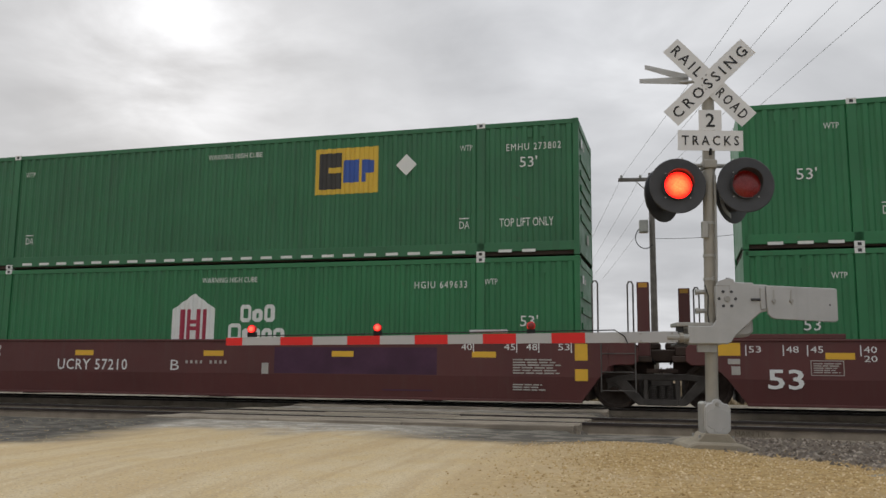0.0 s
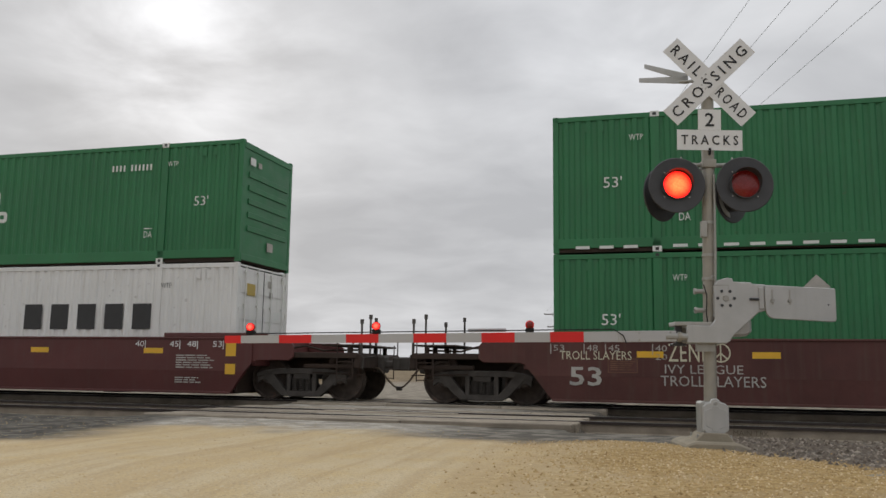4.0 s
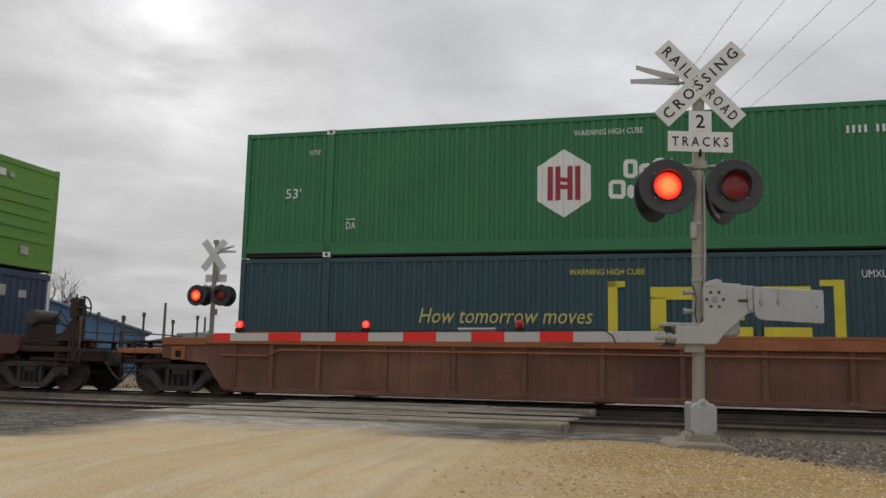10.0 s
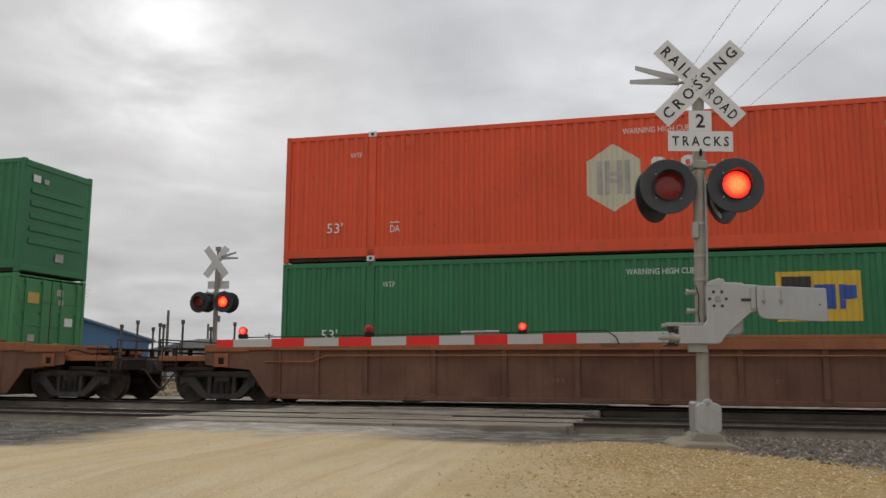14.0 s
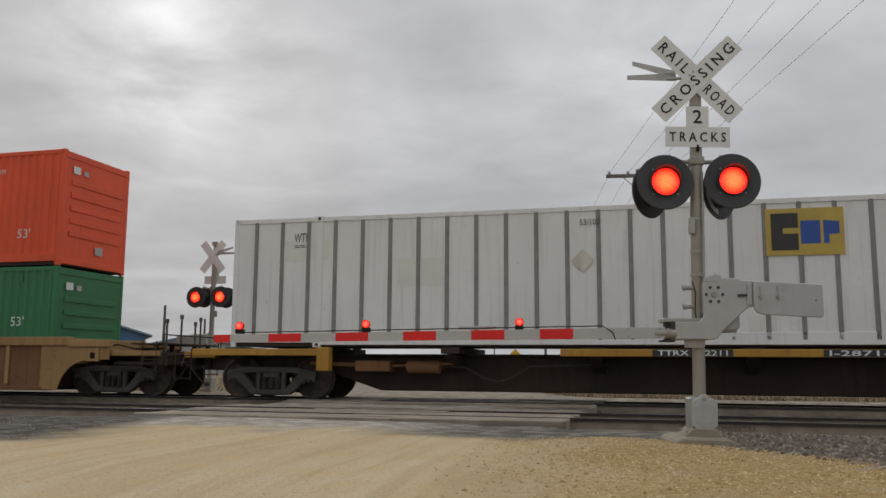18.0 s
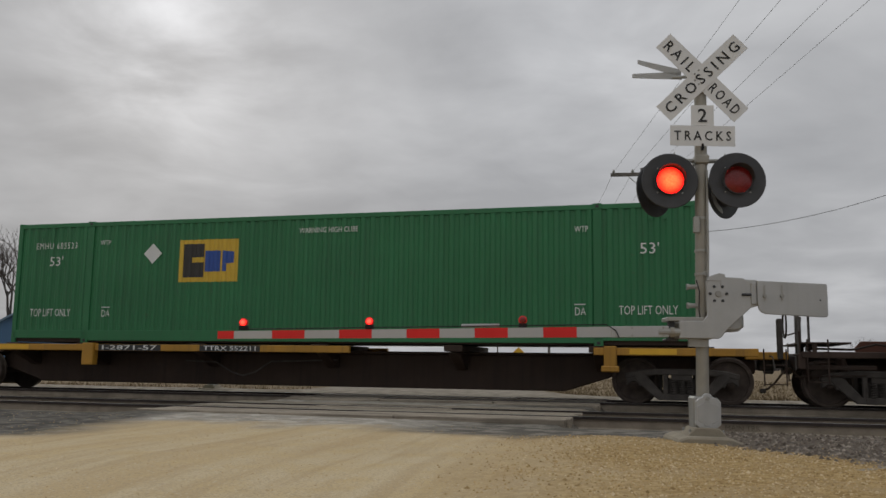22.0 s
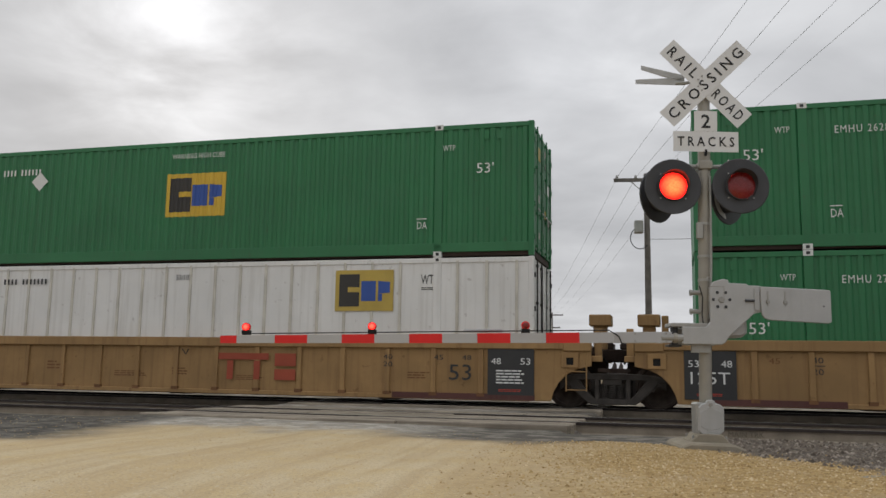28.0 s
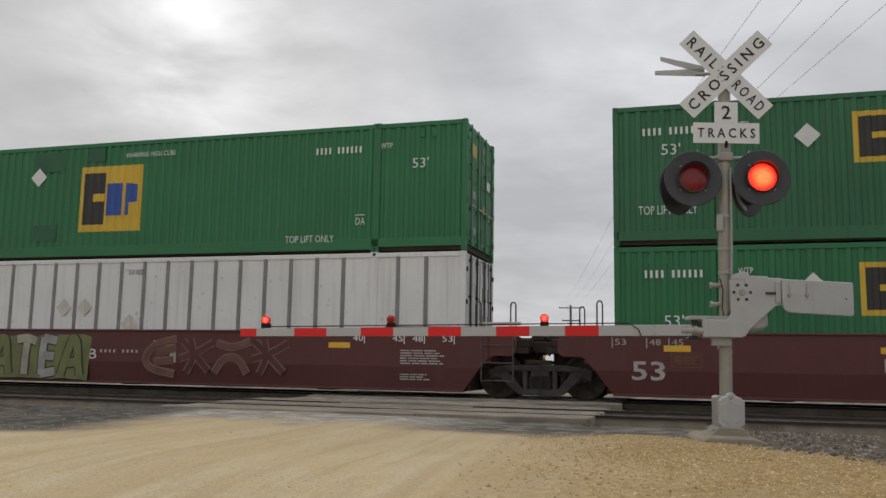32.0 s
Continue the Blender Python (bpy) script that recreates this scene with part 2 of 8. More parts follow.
mat("white_panel", (0.7, 0.69, 0.63), 0.5, var=0.06, streak=0.2, dirt=(0.4, 0.38, 0.33))
mat("paint_patch", (0.021, 0.11, 0.052), 0.55, var=0.25, scale=2)
mat("galvanised", (0.36, 0.355, 0.33), 0.5, 0.35, var=0.12, scale=6, streak=0.3, dirt=(0.22, 0.2, 0.17))
mat("mast_paint", (0.33, 0.31, 0.265), 0.5, 0.3, var=0.14, scale=5, streak=0.45, dirt=(0.2, 0.17, 0.12))
mat("aluminium", (0.44, 0.44, 0.43), 0.45, 0.35, var=0.09, scale=4, streak=0.25, dirt=(0.28, 0.27, 0.25))
mat("sign_white", (0.72, 0.72, 0.71), 0.4, var=0.05, scale=4, streak=0.1, dirt=(0.5, 0.48, 0.45))
mat("sign_black", (0.015, 0.015, 0.015), 0.5)
mat("lamp_black", (0.045, 0.046, 0.05), 0.5, var=0.2, scale=6)
mat("lens_off", (0.2, 0.012, 0.01), 0.25, var=0.2, scale=20)
lit_lens("lens_on", 0.148, (1.0, 0.115, 0.03), (1.0, 0.008, 0.006), 3.0)
lit_lens("lamp_on", 0.04, (1.0, 0.07, 0.04), (0.9, 0.006, 0.008), 3.0)
mat("arm_white", (0.43, 0.43, 0.435), 0.4, var=0.05, streak=0.12, dirt=(0.4, 0.4, 0.38))
mat("arm_red", (0.66, 0.012, 0.01), 0.55, var=0.08)
mat("concrete", (0.29, 0.255, 0.195), 0.85, var=0.16, scale=4, bump=0.5, specks=0.3, speck_col=(0.2, 0.17, 0.13))
mat("rail_steel", (0.3, 0.255, 0.2), 0.8, 0.1, var=0.25, scale=4, streak=0.0, specks=0.5, speck_col=(0.1, 0.075, 0.055))
mat("rail_brown", (0.05, 0.04, 0.036), 0.6, 0.3, var=0.25, scale=4)
mat("post_grey", (0.12, 0.11, 0.1), 0.7, 0.2, var=0.3, scale=5)
mat("rail_head", (0.34, 0.33, 0.32), 0.35, 0.9, var=0.15, scale=5)
mat("tie_wood", (0.075, 0.062, 0.055), 0.85, var=0.3, scale=3, bump=0.6, bump_scale=30)
mat("deck_wood", (0.32, 0.275, 0.215), 0.85, var=0.28, scale=2.2, streak=0.0, grain=0.75, dirt=(0.11, 0.095, 0.08), bump=0.7, bump_scale=25, specks=0.55, speck_col=(0.12, 0.11, 0.1))
mat("pole_wood", (0.17, 0.155, 0.14), 0.85, var=0.25, scale=4, bump=0.4)
mat("wire", (0.22, 0.22, 0.22), 0.6)
mat("hose_brown", (0.1, 0.075, 0.055), 0.75, var=0.25, scale=6)
mat("gasket", (0.04, 0.038, 0.035), 0.7, var=0.2, scale=4)
mat("blue_shed", (0.07, 0.16, 0.29), 0.55, var=0.08, scale=0.3)
mat("shed_roof", (0.16, 0.24, 0.32), 0.5, var=0.08, scale=0.3)
mat("bark", (0.11, 0.095, 0.085), 0.9, var=0.2, scale=3)
mat("far_wood", (0.13, 0.115, 0.11), 0.95, var=0.25, scale=0.2)
mat("grey_wall", (0.4, 0.4, 0.4), 0.8, var=0.1)
mat("purple_patch", (0.07, 0.03, 0.056), 0.6, var=0.3, scale=1.5)


# ---- geometry kit ----
class Shape:
    """Collects vertices and faces of one mesh."""

    def __init__(self):
        self.v, self.f, self.mi = [], [], []

    def face(self, pts, mi=0):
        i = len(self.v)
        self.v += [tuple(p) for p in pts]
        self.f.append(tuple(range(i, i + len(pts))))
        self.mi.append(mi)
        return self

    def box(self, x0, x1, y0, y1, z0, z1, mi=0):
        i = len(self.v)
        self.v += [(x, y, z) for z in (z0, z1) for y in (y0, y1) for x in (x0, x1)]
        for q in ((0, 2, 3, 1), (4, 5, 7, 6), (0, 1, 5, 4), (1, 3, 7, 5), (3, 2, 6, 7), (2, 0, 4, 6)):
            self.f.append(tuple(i + k for k in q))
            self.mi.append(mi)
        return self

    def prism(self, poly, lo, hi, axis="y", mi=0):
        """A polygon in the plane across axis (x, z for y; y, z for x; x, y for z), pulled from lo to hi."""
        def at(p, h):
            return {"y": (p[0], h, p[1]), "x": (h, p[0], p[1]), "z": (p[0], p[1], h)}[axis]
        i, n = len(self.v), len(poly)
        self.v += [at(p, lo) for p in poly] + [at(p, hi) for p in poly]
        self.f.append(tuple(i + k for k in range(n)))
        self.f.append(tuple(i + n + k for k in reversed(range(n))))
        self.mi += [mi, mi]
        for k in range(n):
            j = (k + 1) % n
            self.f.append((i + k, i + n + k, i + n + j, i + j))
            self.mi.append(mi)
        return self

    def tube(self, pts, r, seg=8, r2=None, cap=True, mi=0):
        """A round bar through pts; r at its start, r2 at its end."""
        pts = [Vector(p) for p in pts]
        base = len(self.v)
        for k, p in enumerate(pts):
            d = (pts[min(k + 1, len(pts) - 1)] - pts[max(k - 1, 0)]).normalized()
            a = d.orthogonal().normalized()
            b = d.cross(a)
            rr = r if r2 is None else r + (r2 - r) * k / (len(pts) - 1)
            if k:
                # keep the ring from twisting
                a = (last - d * last.dot(d)).normalized()
                b = d.cross(a)
            last = a
            for s in range(seg):
                t = 2 * math.pi * s / seg
                self.v.append(tuple(p + (a * math.cos(t) + b * math.sin(t)) * rr))
        for k in range(len(pts) - 1):
            for s in range(seg):
                i0, i1 = base + k * seg + s, base + k * seg + (s + 1) % seg
                self.f.append((i0, i1, i1 + seg, i0 + seg))
                self.mi.append(mi)
        if cap:
            self.f.append(tuple(base + s for s in reversed(range(seg))))
            self.f.append(tuple(base + (len(pts) - 1) * seg + s for s in range(seg)))
            self.mi += [mi, mi]
        return self

    def lathe(self, prof, centre, axis="y", seg=24, mi=0):
        """Turns a profile of (along, radius) about an axis through centre."""
        base = len(self.v)
        c = Vector(centre)
        for h, r in prof:
            for s in range(seg):
                t = 2 * math.pi * s / seg
                u, w = r * math.cos(t), r * math.sin(t)
                self.v.append(tuple(c + Vector({"y": (u, h, w), "x": (h, u, w), "z": (u, w, h)}[axis])))
        for k in range(len(prof) - 1):
            for s in range(seg):
                i0, i1 = base + k * seg + s, base + k * seg + (s + 1) % seg
                self.f.append((i0, i1, i1 + seg, i0 + seg))
                self.mi.append(mi)
        self.f.append(tuple(base + s for s in reversed(range(seg))))
        self.f.append(tuple(base + (len(prof) - 1) * seg + s for s in range(seg)))
        self.mi += [mi, mi]
        return self

    def mesh(self, name, bevel=0.0, smooth=False):
        me = bpy.data.meshes.new(name)
        me.from_pydata(self.v, [], self.f)
        if any(self.mi):
            me.polygons.foreach_set("material_index", self.mi)
        bm = bmesh.new()
        bm.from_mesh(me)
        bmesh.ops.remove_doubles(bm, verts=bm.verts, dist=1e-5)
        bmesh.ops.recalc_face_normals(bm, faces=bm.faces)
        if bevel:
            es = [e for e in bm.edges if len(e.link_faces) == 2 and e.calc_face_angle(0) > 0.6]
            bmesh.ops.bevel(bm, geom=es, offset=bevel, segments=1, affect="EDGES", profile=0.5)
        bm.to_mesh(me)
        bm.free()
        if smooth:
            me.polygons.foreach_set("use_smooth", [True] * len(me.polygons))
            me.set_sharp_from_angle(angle=radians(40))
        return me


def clothe(ob, *mats):
    me = ob.data
    while len(me.materials) < len(mats):
        me.materials.append(mats[len(me.materials)])
    for slot, mt in zip(ob.material_slots, mats):
        slot.link = "OBJECT"
        slot.material = mt
    return ob


def part(name, shape, mt, parent, label="", at=None, bevel=0.0, smooth=False):
    """One mesh object under a thing or a part."""
    me = shape.mesh(name, bevel, smooth) if isinstance(shape, Shape) else shape
    ob = new(name, me)
    clothe(ob, *[M[k] for k in (mt if isinstance(mt, tuple) else (mt,))])
    ob.parent = parent
    if at is not None:
        ob.matrix_basis = at
    if label:
        ob["label"] = label
    return ob


def thing(name, label, category, m=None, group="", kind=""):
    ob = new(name)
    ob.empty_display_size = 0.3
    if m is not None:
        ob.matrix_basis = m
    return tagged(ob, label, category, group, kind)


def tag_mesh(ob, label, category, group="", kind=""):
    return tagged(ob, label, category, group, kind)


def on_track(s, n, z=0.0, turn=0.0):
    """A pose in the track frame: s along the track, n away from the eye."""
    return pose(0, 0, 0, 0, 0, TRACK_TURN) @ pose(s, n, z, 0, 0, turn)


_texts = {}


def text_mesh(body, w, h, gap=1.0, weight=0.0, slant=0.0):
    """Flat letters that fill w x h, standing in the x-z plane and read from -y."""
    key = (body, round(w, 3), round(h, 3), gap, weight, slant)
    if key not in _texts:
        cu = bpy.data.curves.new("lettering", "FONT")
        cu.body = body
        cu.resolution_u = 2
        cu.space_character = gap
        cu.offset = weight
        cu.shear = slant
        ob = bpy.data.objects.new("lettering", cu)
        me = bpy.data.meshes.new_from_object(ob)
        bpy.data.objects.remove(ob)
        co = np.empty(len(me.vertices) * 3)
        me.vertices.foreach_get("co", co)
        co = co.reshape(-1, 3)
        lo, hi = co.min(0), co.max(0)
        x = (co[:, 0] - lo[0]) / (hi[0] - lo[0]) * w - w / 2
        z = (co[:, 1] - lo[1]) / (hi[1] - lo[1]) * h - h / 2
        me.vertices.foreach_set("co", np.stack([x, 0 * x, z], 1).ravel())
        me.materials.clear()
        me.update()
        _texts[key] = me
    return _texts[key]


def lettering(body, x0, x1, z0, z1, y, mt, parent, name="lettering", label="", gap=1.0, weight=0.0):
    return part(name, text_mesh(body, x1 - x0, z1 - z0, gap, weight), mt, parent, label, at=pose((x0 + x1) / 2, y, (z0 + z1) / 2))


_bars = {}


def bars_mesh(w, h, n, rows=1, seed=0):
    """Plain bars in place of small writing."""
    key = (round(w, 2), round(h, 2), n, rows, seed)
    if key not in _bars:
        rnd = random.Random(seed)
        duty = 0.46 if n > 7 and rows == 1 else 0.66
        g = Shape()
        for r in range(rows):
            z0 = -h / 2 + h * r / rows
            z1 = z0 + h / rows * (0.5 if rows > 1 else 1.0)
            if rows > 1:
                # lines of small print: words of uneven length
                x, end = -w / 2, -w / 2 + w * rnd.uniform(0.62, 1.0)
                while x < end - 0.01:
                    e = min(end, x + w / n * rnd.uniform(0.7, 1.9))
                    g.face([(x, 0, z0), (e, 0, z0), (e, 0, z1), (x, 0, z1)])
                    x = e + w / n * 0.22
                continue
            step = w / n
            for i in range(n):
                if n > 5 and i == 4 and rows == 1:
                    continue
                g.face([(-w / 2 + step * i, 0, z0), (-w / 2 + step * (i + duty), 0, z0), (-w / 2 + step * (i + duty), 0, z1), (-w / 2 + step * i, 0, z1)])
        _bars[key] = g.mesh("marking")
    return _bars[key]


def bars(x0, x1, z0, z1, y, n, mt, parent, rows=1, name="marking"):
    return tagged(part(name, bars_mesh(x1 - x0, z1 - z0, n, rows), mt, parent, at=pose((x0 + x1) / 2, y, (z0 + z1) / 2)), kind="stuff")


def panel(x0, x1, z0, z1, y, mt, parent, name="panel", label="", thick=0.003):
    g = Shape().box(-(x1 - x0) / 2, (x1 - x0) / 2, 0, thick, -(z1 - z0) / 2, (z1 - z0) / 2)
    return part(name, g, mt, parent, label, at=pose((x0 + x1) / 2, y, (z0 + z1) / 2))


# ---- ground ----
def smooth_step(a, b, x):
    t = np.clip((x - a) / (b - a), 0, 1)
    return t * t * (3 - 2 * t)


def wavy(s, n, k, seed):
    r = np.random.RandomState(seed)
    z = 0 * s
    for _ in range(6):
        a, b, c = r.uniform(-1, 1), r.uniform(-1, 1), r.uniform(0, 6.28)
        z = z + np.sin(k * (a * s + b * n) * r.uniform(0.6, 1.7) + c)
    return z / 6


def ground_height(s, n):
    z = -0.045 + 0.018 * wavy(s, n, 1.3, 1) + 0.009 * wavy(s, n, 5.5, 2)
    z = z - 0.62 * smooth_step(6.5, -1.0, n)                         # the road falls towards the eye
    z = z - 0.05 * smooth_step(-2.5, -12, s) * smooth_step(12, 8, n)
    z = z + 0.055 * np.exp(-((s + 0.6) / 0.62) ** 2 - ((n - 9.0) / 0.7) ** 2)   # heap of gravel by the mast
    z = z + 0.03 * np.exp(-((s - 0.9) / 1.2) ** 2 - ((n - 8.0) / 0.9) ** 2)
    z = z - 0.02 * smooth_step(9.3, 10.4, n) * smooth_step(12.5, 11.5, n) * smooth_step(-3.6, -2.4, s)
    off_road = np.maximum(smooth_step(-1.55, -1.25, s), smooth_step(-8.0, -8.6, s))
    u = s + 0.28 * (n - 17)                                           # the road leaves at a slant
    beside = np.maximum(smooth_step(-1.6, 0.6, u), smooth_step(-8.0, -10, u))
    trench = smooth_step(11.2, 11.9, n) * smooth_step(22.2, 20.9, n) * off_road
    bed = -0.2 + 0.12 * smooth_step(0.62, 0.5, np.abs(n - NEAR_TRACK)) + 0.012 * wavy(s, n, 9, 3)
    z = z * (1 - trench) + bed * trench
    z = z - 0.3 * smooth_step(22, 30, n) * beside
    z = z + 0.05 * wavy(s, n, 0.5, 4) * smooth_step(24, 40, n)
    return z


def axis_steps(lo, hi, step, far):
    out = list(np.arange(lo, hi + 1e-6, step))
    d, p = step, hi
    while p < far:
        d *= 1.35
        p += d
        out.append(p)
    d, p = step, lo
    while p > -far:
        d *= 1.35
        p -= d
        out.insert(0, p)
    return np.array(out)


def ground_material():
    mt = bpy.data.materials.new("ground")
    mt.use_nodes = True
    nt = mt.node_tree
    N, L = nt.nodes.new, nt.links.new
    bs = nt.nodes["Principled BSDF"]
    co = N("ShaderNodeTexCoord")
    sep = N("ShaderNodeSeparateXYZ")
    L(co.outputs["Object"], sep.inputs[0])

    def noise_tex(sc, detail=6, stretch=(1, 1, 1), rot=0.0):
        turn = N("ShaderNodeMapping")
        turn.inputs["Rotation"].default_value = (0, 0, rot)
        L(co.outputs["Object"], turn.inputs[0])
        mp = N("ShaderNodeMapping")
        mp.inputs["Scale"].default_value = stretch
        L(turn.outputs[0], mp.inputs[0])
        n = N("ShaderNodeTexNoise")
        n.inputs["Scale"].default_value = sc
        n.inputs["Detail"].default_value = detail
        L(mp.outputs[0], n.inputs["Vector"])
        return n.outputs["Fac"]

    def m(op, a, b=None):
        n = N("ShaderNodeMath")
        n.operation = op
        for i, v in enumerate((a, b)):
            if v is None:
                continue
            if isinstance(v, (int, float)):
                n.inputs[i].default_value = v
            else:
                L(v, n.inputs[i])
        return n.outputs[0]

    def step(v, a, b):
        r = N("ShaderNodeMapRange")
        r.interpolation_type = "SMOOTHSTEP"
        r.inputs["From Min"].default_value, r.inputs["From Max"].default_value = a, b
        L(v, r.inputs["Value"])
        return r.outputs["Result"]

    def mix(fac, a, b):
        n = N("ShaderNodeMix")
        n.data_type = "RGBA"
        L(fac, n.inputs["Factor"])
        for key, v in (("A", a), ("B", b)):
            sock = [i for i in n.inputs if i.name == key and i.type == "RGBA"][0]
            if isinstance(v, tuple):
                sock.default_value = (*v, 1)
            else:
                L(v, sock)
        return [o for o in n.outputs if o.type == "RGBA"][0]

    x, y = sep.outputs["X"], sep.outputs["Y"]
    wob = m("MULTIPLY", m("SUBTRACT", noise_tex(0.9), 0.5), 2.4)
    fine = noise_tex(24, 8)
    xs, ys = m("ADD", x, wob), m("ADD", y, wob)
    # packed limestone road with wheel tracks that run across the rails
    ruts = noise_tex(1.9, 6, (1.0, 0.07, 1), -0.02)
    road = mix(step(ruts, 0.36, 0.66), (0.455, 0.345, 0.195), (0.51, 0.415, 0.265))
    road = mix(step(noise_tex(2.4), 0.42, 0.72), road, (0.49, 0.375, 0.205))
    road = mix(m("MULTIPLY", step(noise_tex(6.5, 8, (1.0, 0.045, 1), -0.05), 0.48, 0.68), 0.42), road, (0.38, 0.28, 0.155))
    road = mix(m("MULTIPLY", step(noise_tex(55, 4), 0.52, 0.62), 0.55), road, (0.31, 0.25, 0.165))
    road = mix(m("MULTIPLY", step(noise_tex(38, 4), 0.58, 0.68), 0.5), road, (0.55, 0.49, 0.38))
    gravel = mix(step(noise_tex(14, 8), 0.4, 0.64), (0.27, 0.18, 0.075), (0.41, 0.295, 0.14))
    gravel = mix(step(noise_tex(1.4), 0.45, 0.7), gravel, (0.35, 0.26, 0.145))
    # shoulder to the right of the road
    edge = m("ADD", m("MULTIPLY", m("SUBTRACT", 10.5, y), 0.09), -2.0)
    side = step(m("SUBTRACT", xs, edge), -0.5, 1.9)
    c = mix(side, road, gravel)
    # grey dust along the crossing, dark dirt beside it
    dust = mix(step(noise_tex(3.5), 0.4, 0.65), (0.28, 0.255, 0.215), (0.43, 0.4, 0.345))
    dust = mix(m("MULTIPLY", step(noise_tex(26, 6), 0.52, 0.64), 0.6), dust, (0.16, 0.148, 0.128))
    c = mix(step(ys, 9.4, 10.6), c, dust)
    stain = m("MULTIPLY", step(m("ADD", y, m("MULTIPLY", wob, 0.35)), 8.9, 9.7), m("MULTIPLY", step(x, -3.9, -2.4), m("SUBTRACT", 1.0, step(x, -0.1, 0.3))))
    c = mix(m("MULTIPLY", stain, 0.92), c, mix(step(noise_tex(4.0), 0.42, 0.66), (0.085, 0.078, 0.067), (0.205, 0.186, 0.158)))
    dirt = mix(step(noise_tex(5.0), 0.4, 0.62), (0.06, 0.056, 0.05), (0.13, 0.118, 0.1))
    dirt = mix(m("MULTIPLY", step(noise_tex(9, 8, (0.35, 1, 1)), 0.6, 0.68), 0.5), dirt, (0.3, 0.28, 0.25))
    leftdirt = m("MULTIPLY", m("SUBTRACT", 1.0, step(m("ADD", m("ADD", x, m("MULTIPLY", wob, 0.5)), m("MULTIPLY", m("SUBTRACT", y, 7.6), 0.23)), -6.9, -5.9)), step(m("ADD", y, m("MULTIPLY", wob, 0.4)), 7.3, 8.0))
    c = mix(leftdirt, c, dirt)
    stone = mix(step(noise_tex(16, 7), 0.4, 0.66), (0.085, 0.072, 0.06), (0.225, 0.195, 0.165))
    right = m("MULTIPLY", step(x, 0.1, 0.6), step(m("ADD", m("ADD", y, m("MULTIPLY", wob, 0.3)), m("MULTIPLY", x, 1.5)), 9.6, 10.3))
    beyond = m("MULTIPLY", m("MAXIMUM", step(x, -1.6, -1.2), m("SUBTRACT", 1.0, step(x, -8.8, -8.2))), step(y, 11.4, 11.9))
    c = mix(m("MULTIPLY", m("MAXIMUM", right, beyond), m("SUBTRACT", 1.0, step(y, 20.6, 21.6))), c, stone)
    far_gravel = mix(step(noise_tex(3.0), 0.4, 0.65), (0.2, 0.172, 0.135), (0.31, 0.275, 0.225))
    c = mix(step(m("ADD", y, m("MULTIPLY", wob, 0.5)), 20.6, 21.2), c, far_gravel)
    grass = mix(step(noise_tex(1.1, 8), 0.4, 0.64), (0.14, 0.105, 0.065), (0.25, 0.195, 0.125))
    slant = m("ADD", m("ADD", x, m("MULTIPLY", m("SUBTRACT", y, 17.0), 0.28)), m("MULTIPLY", wob, 0.4))
    c = mix(m("MULTIPLY", step(ys, 23.0, 25.5), m("MAXIMUM", step(slant, -1.8, -0.4), m("SUBTRACT", 1.0, step(slant, -9.2, -7.8)))), c, grass)
    c = mix(step(y, 40, 55), c, grass)
    L(c, bs.inputs["Base Color"])
    bs.inputs["Roughness"].default_value = 0.95
    bs.inputs["Specular IOR Level"].default_value = 0.06
    bp = N("ShaderNodeBump")
    bp.inputs["Strength"].default_value = 0.55
    bp.inputs["Distance"].default_value = 0.02
    L(m("ADD", noise_tex(30, 8), m("MULTIPLY", noise_tex(6, 5), 1.5)), bp.inputs["Height"])
    L(bp.outputs[0], bs.inputs["Normal"])
    return mt


def build_ground():
    xs, ys = axis_steps(-14, 8, 0.13, 3000), axis_steps(3, 23, 0.13, 3000)
    S, Nn = np.meshgrid(xs, ys)
    Z = ground_height(S, Nn)
    w, h = len(xs), len(ys)
    me = bpy.data.meshes.new("ground")
    co = np.stack([S, Nn, Z], -1).reshape(-1, 3)
    i = np.arange(w * h).reshape(h, w)
    faces = np.stack([i[:-1, :-1], i[:-1, 1:], i[1:, 1:], i[1:, :-1]], -1).reshape(-1, 4)
    me.from_pydata(co.tolist(), [], faces.tolist())
    me.polygons.foreach_set("use_smooth", [True] * len(me.polygons))
    me.materials.append(ground_material())
    ob = new("ground", me)
    ob.matrix_basis = on_track(0, 0)
    return tagged(ob, "tan gravel road, grey ballast and dry ground at the crossing", "ground", kind="structure")


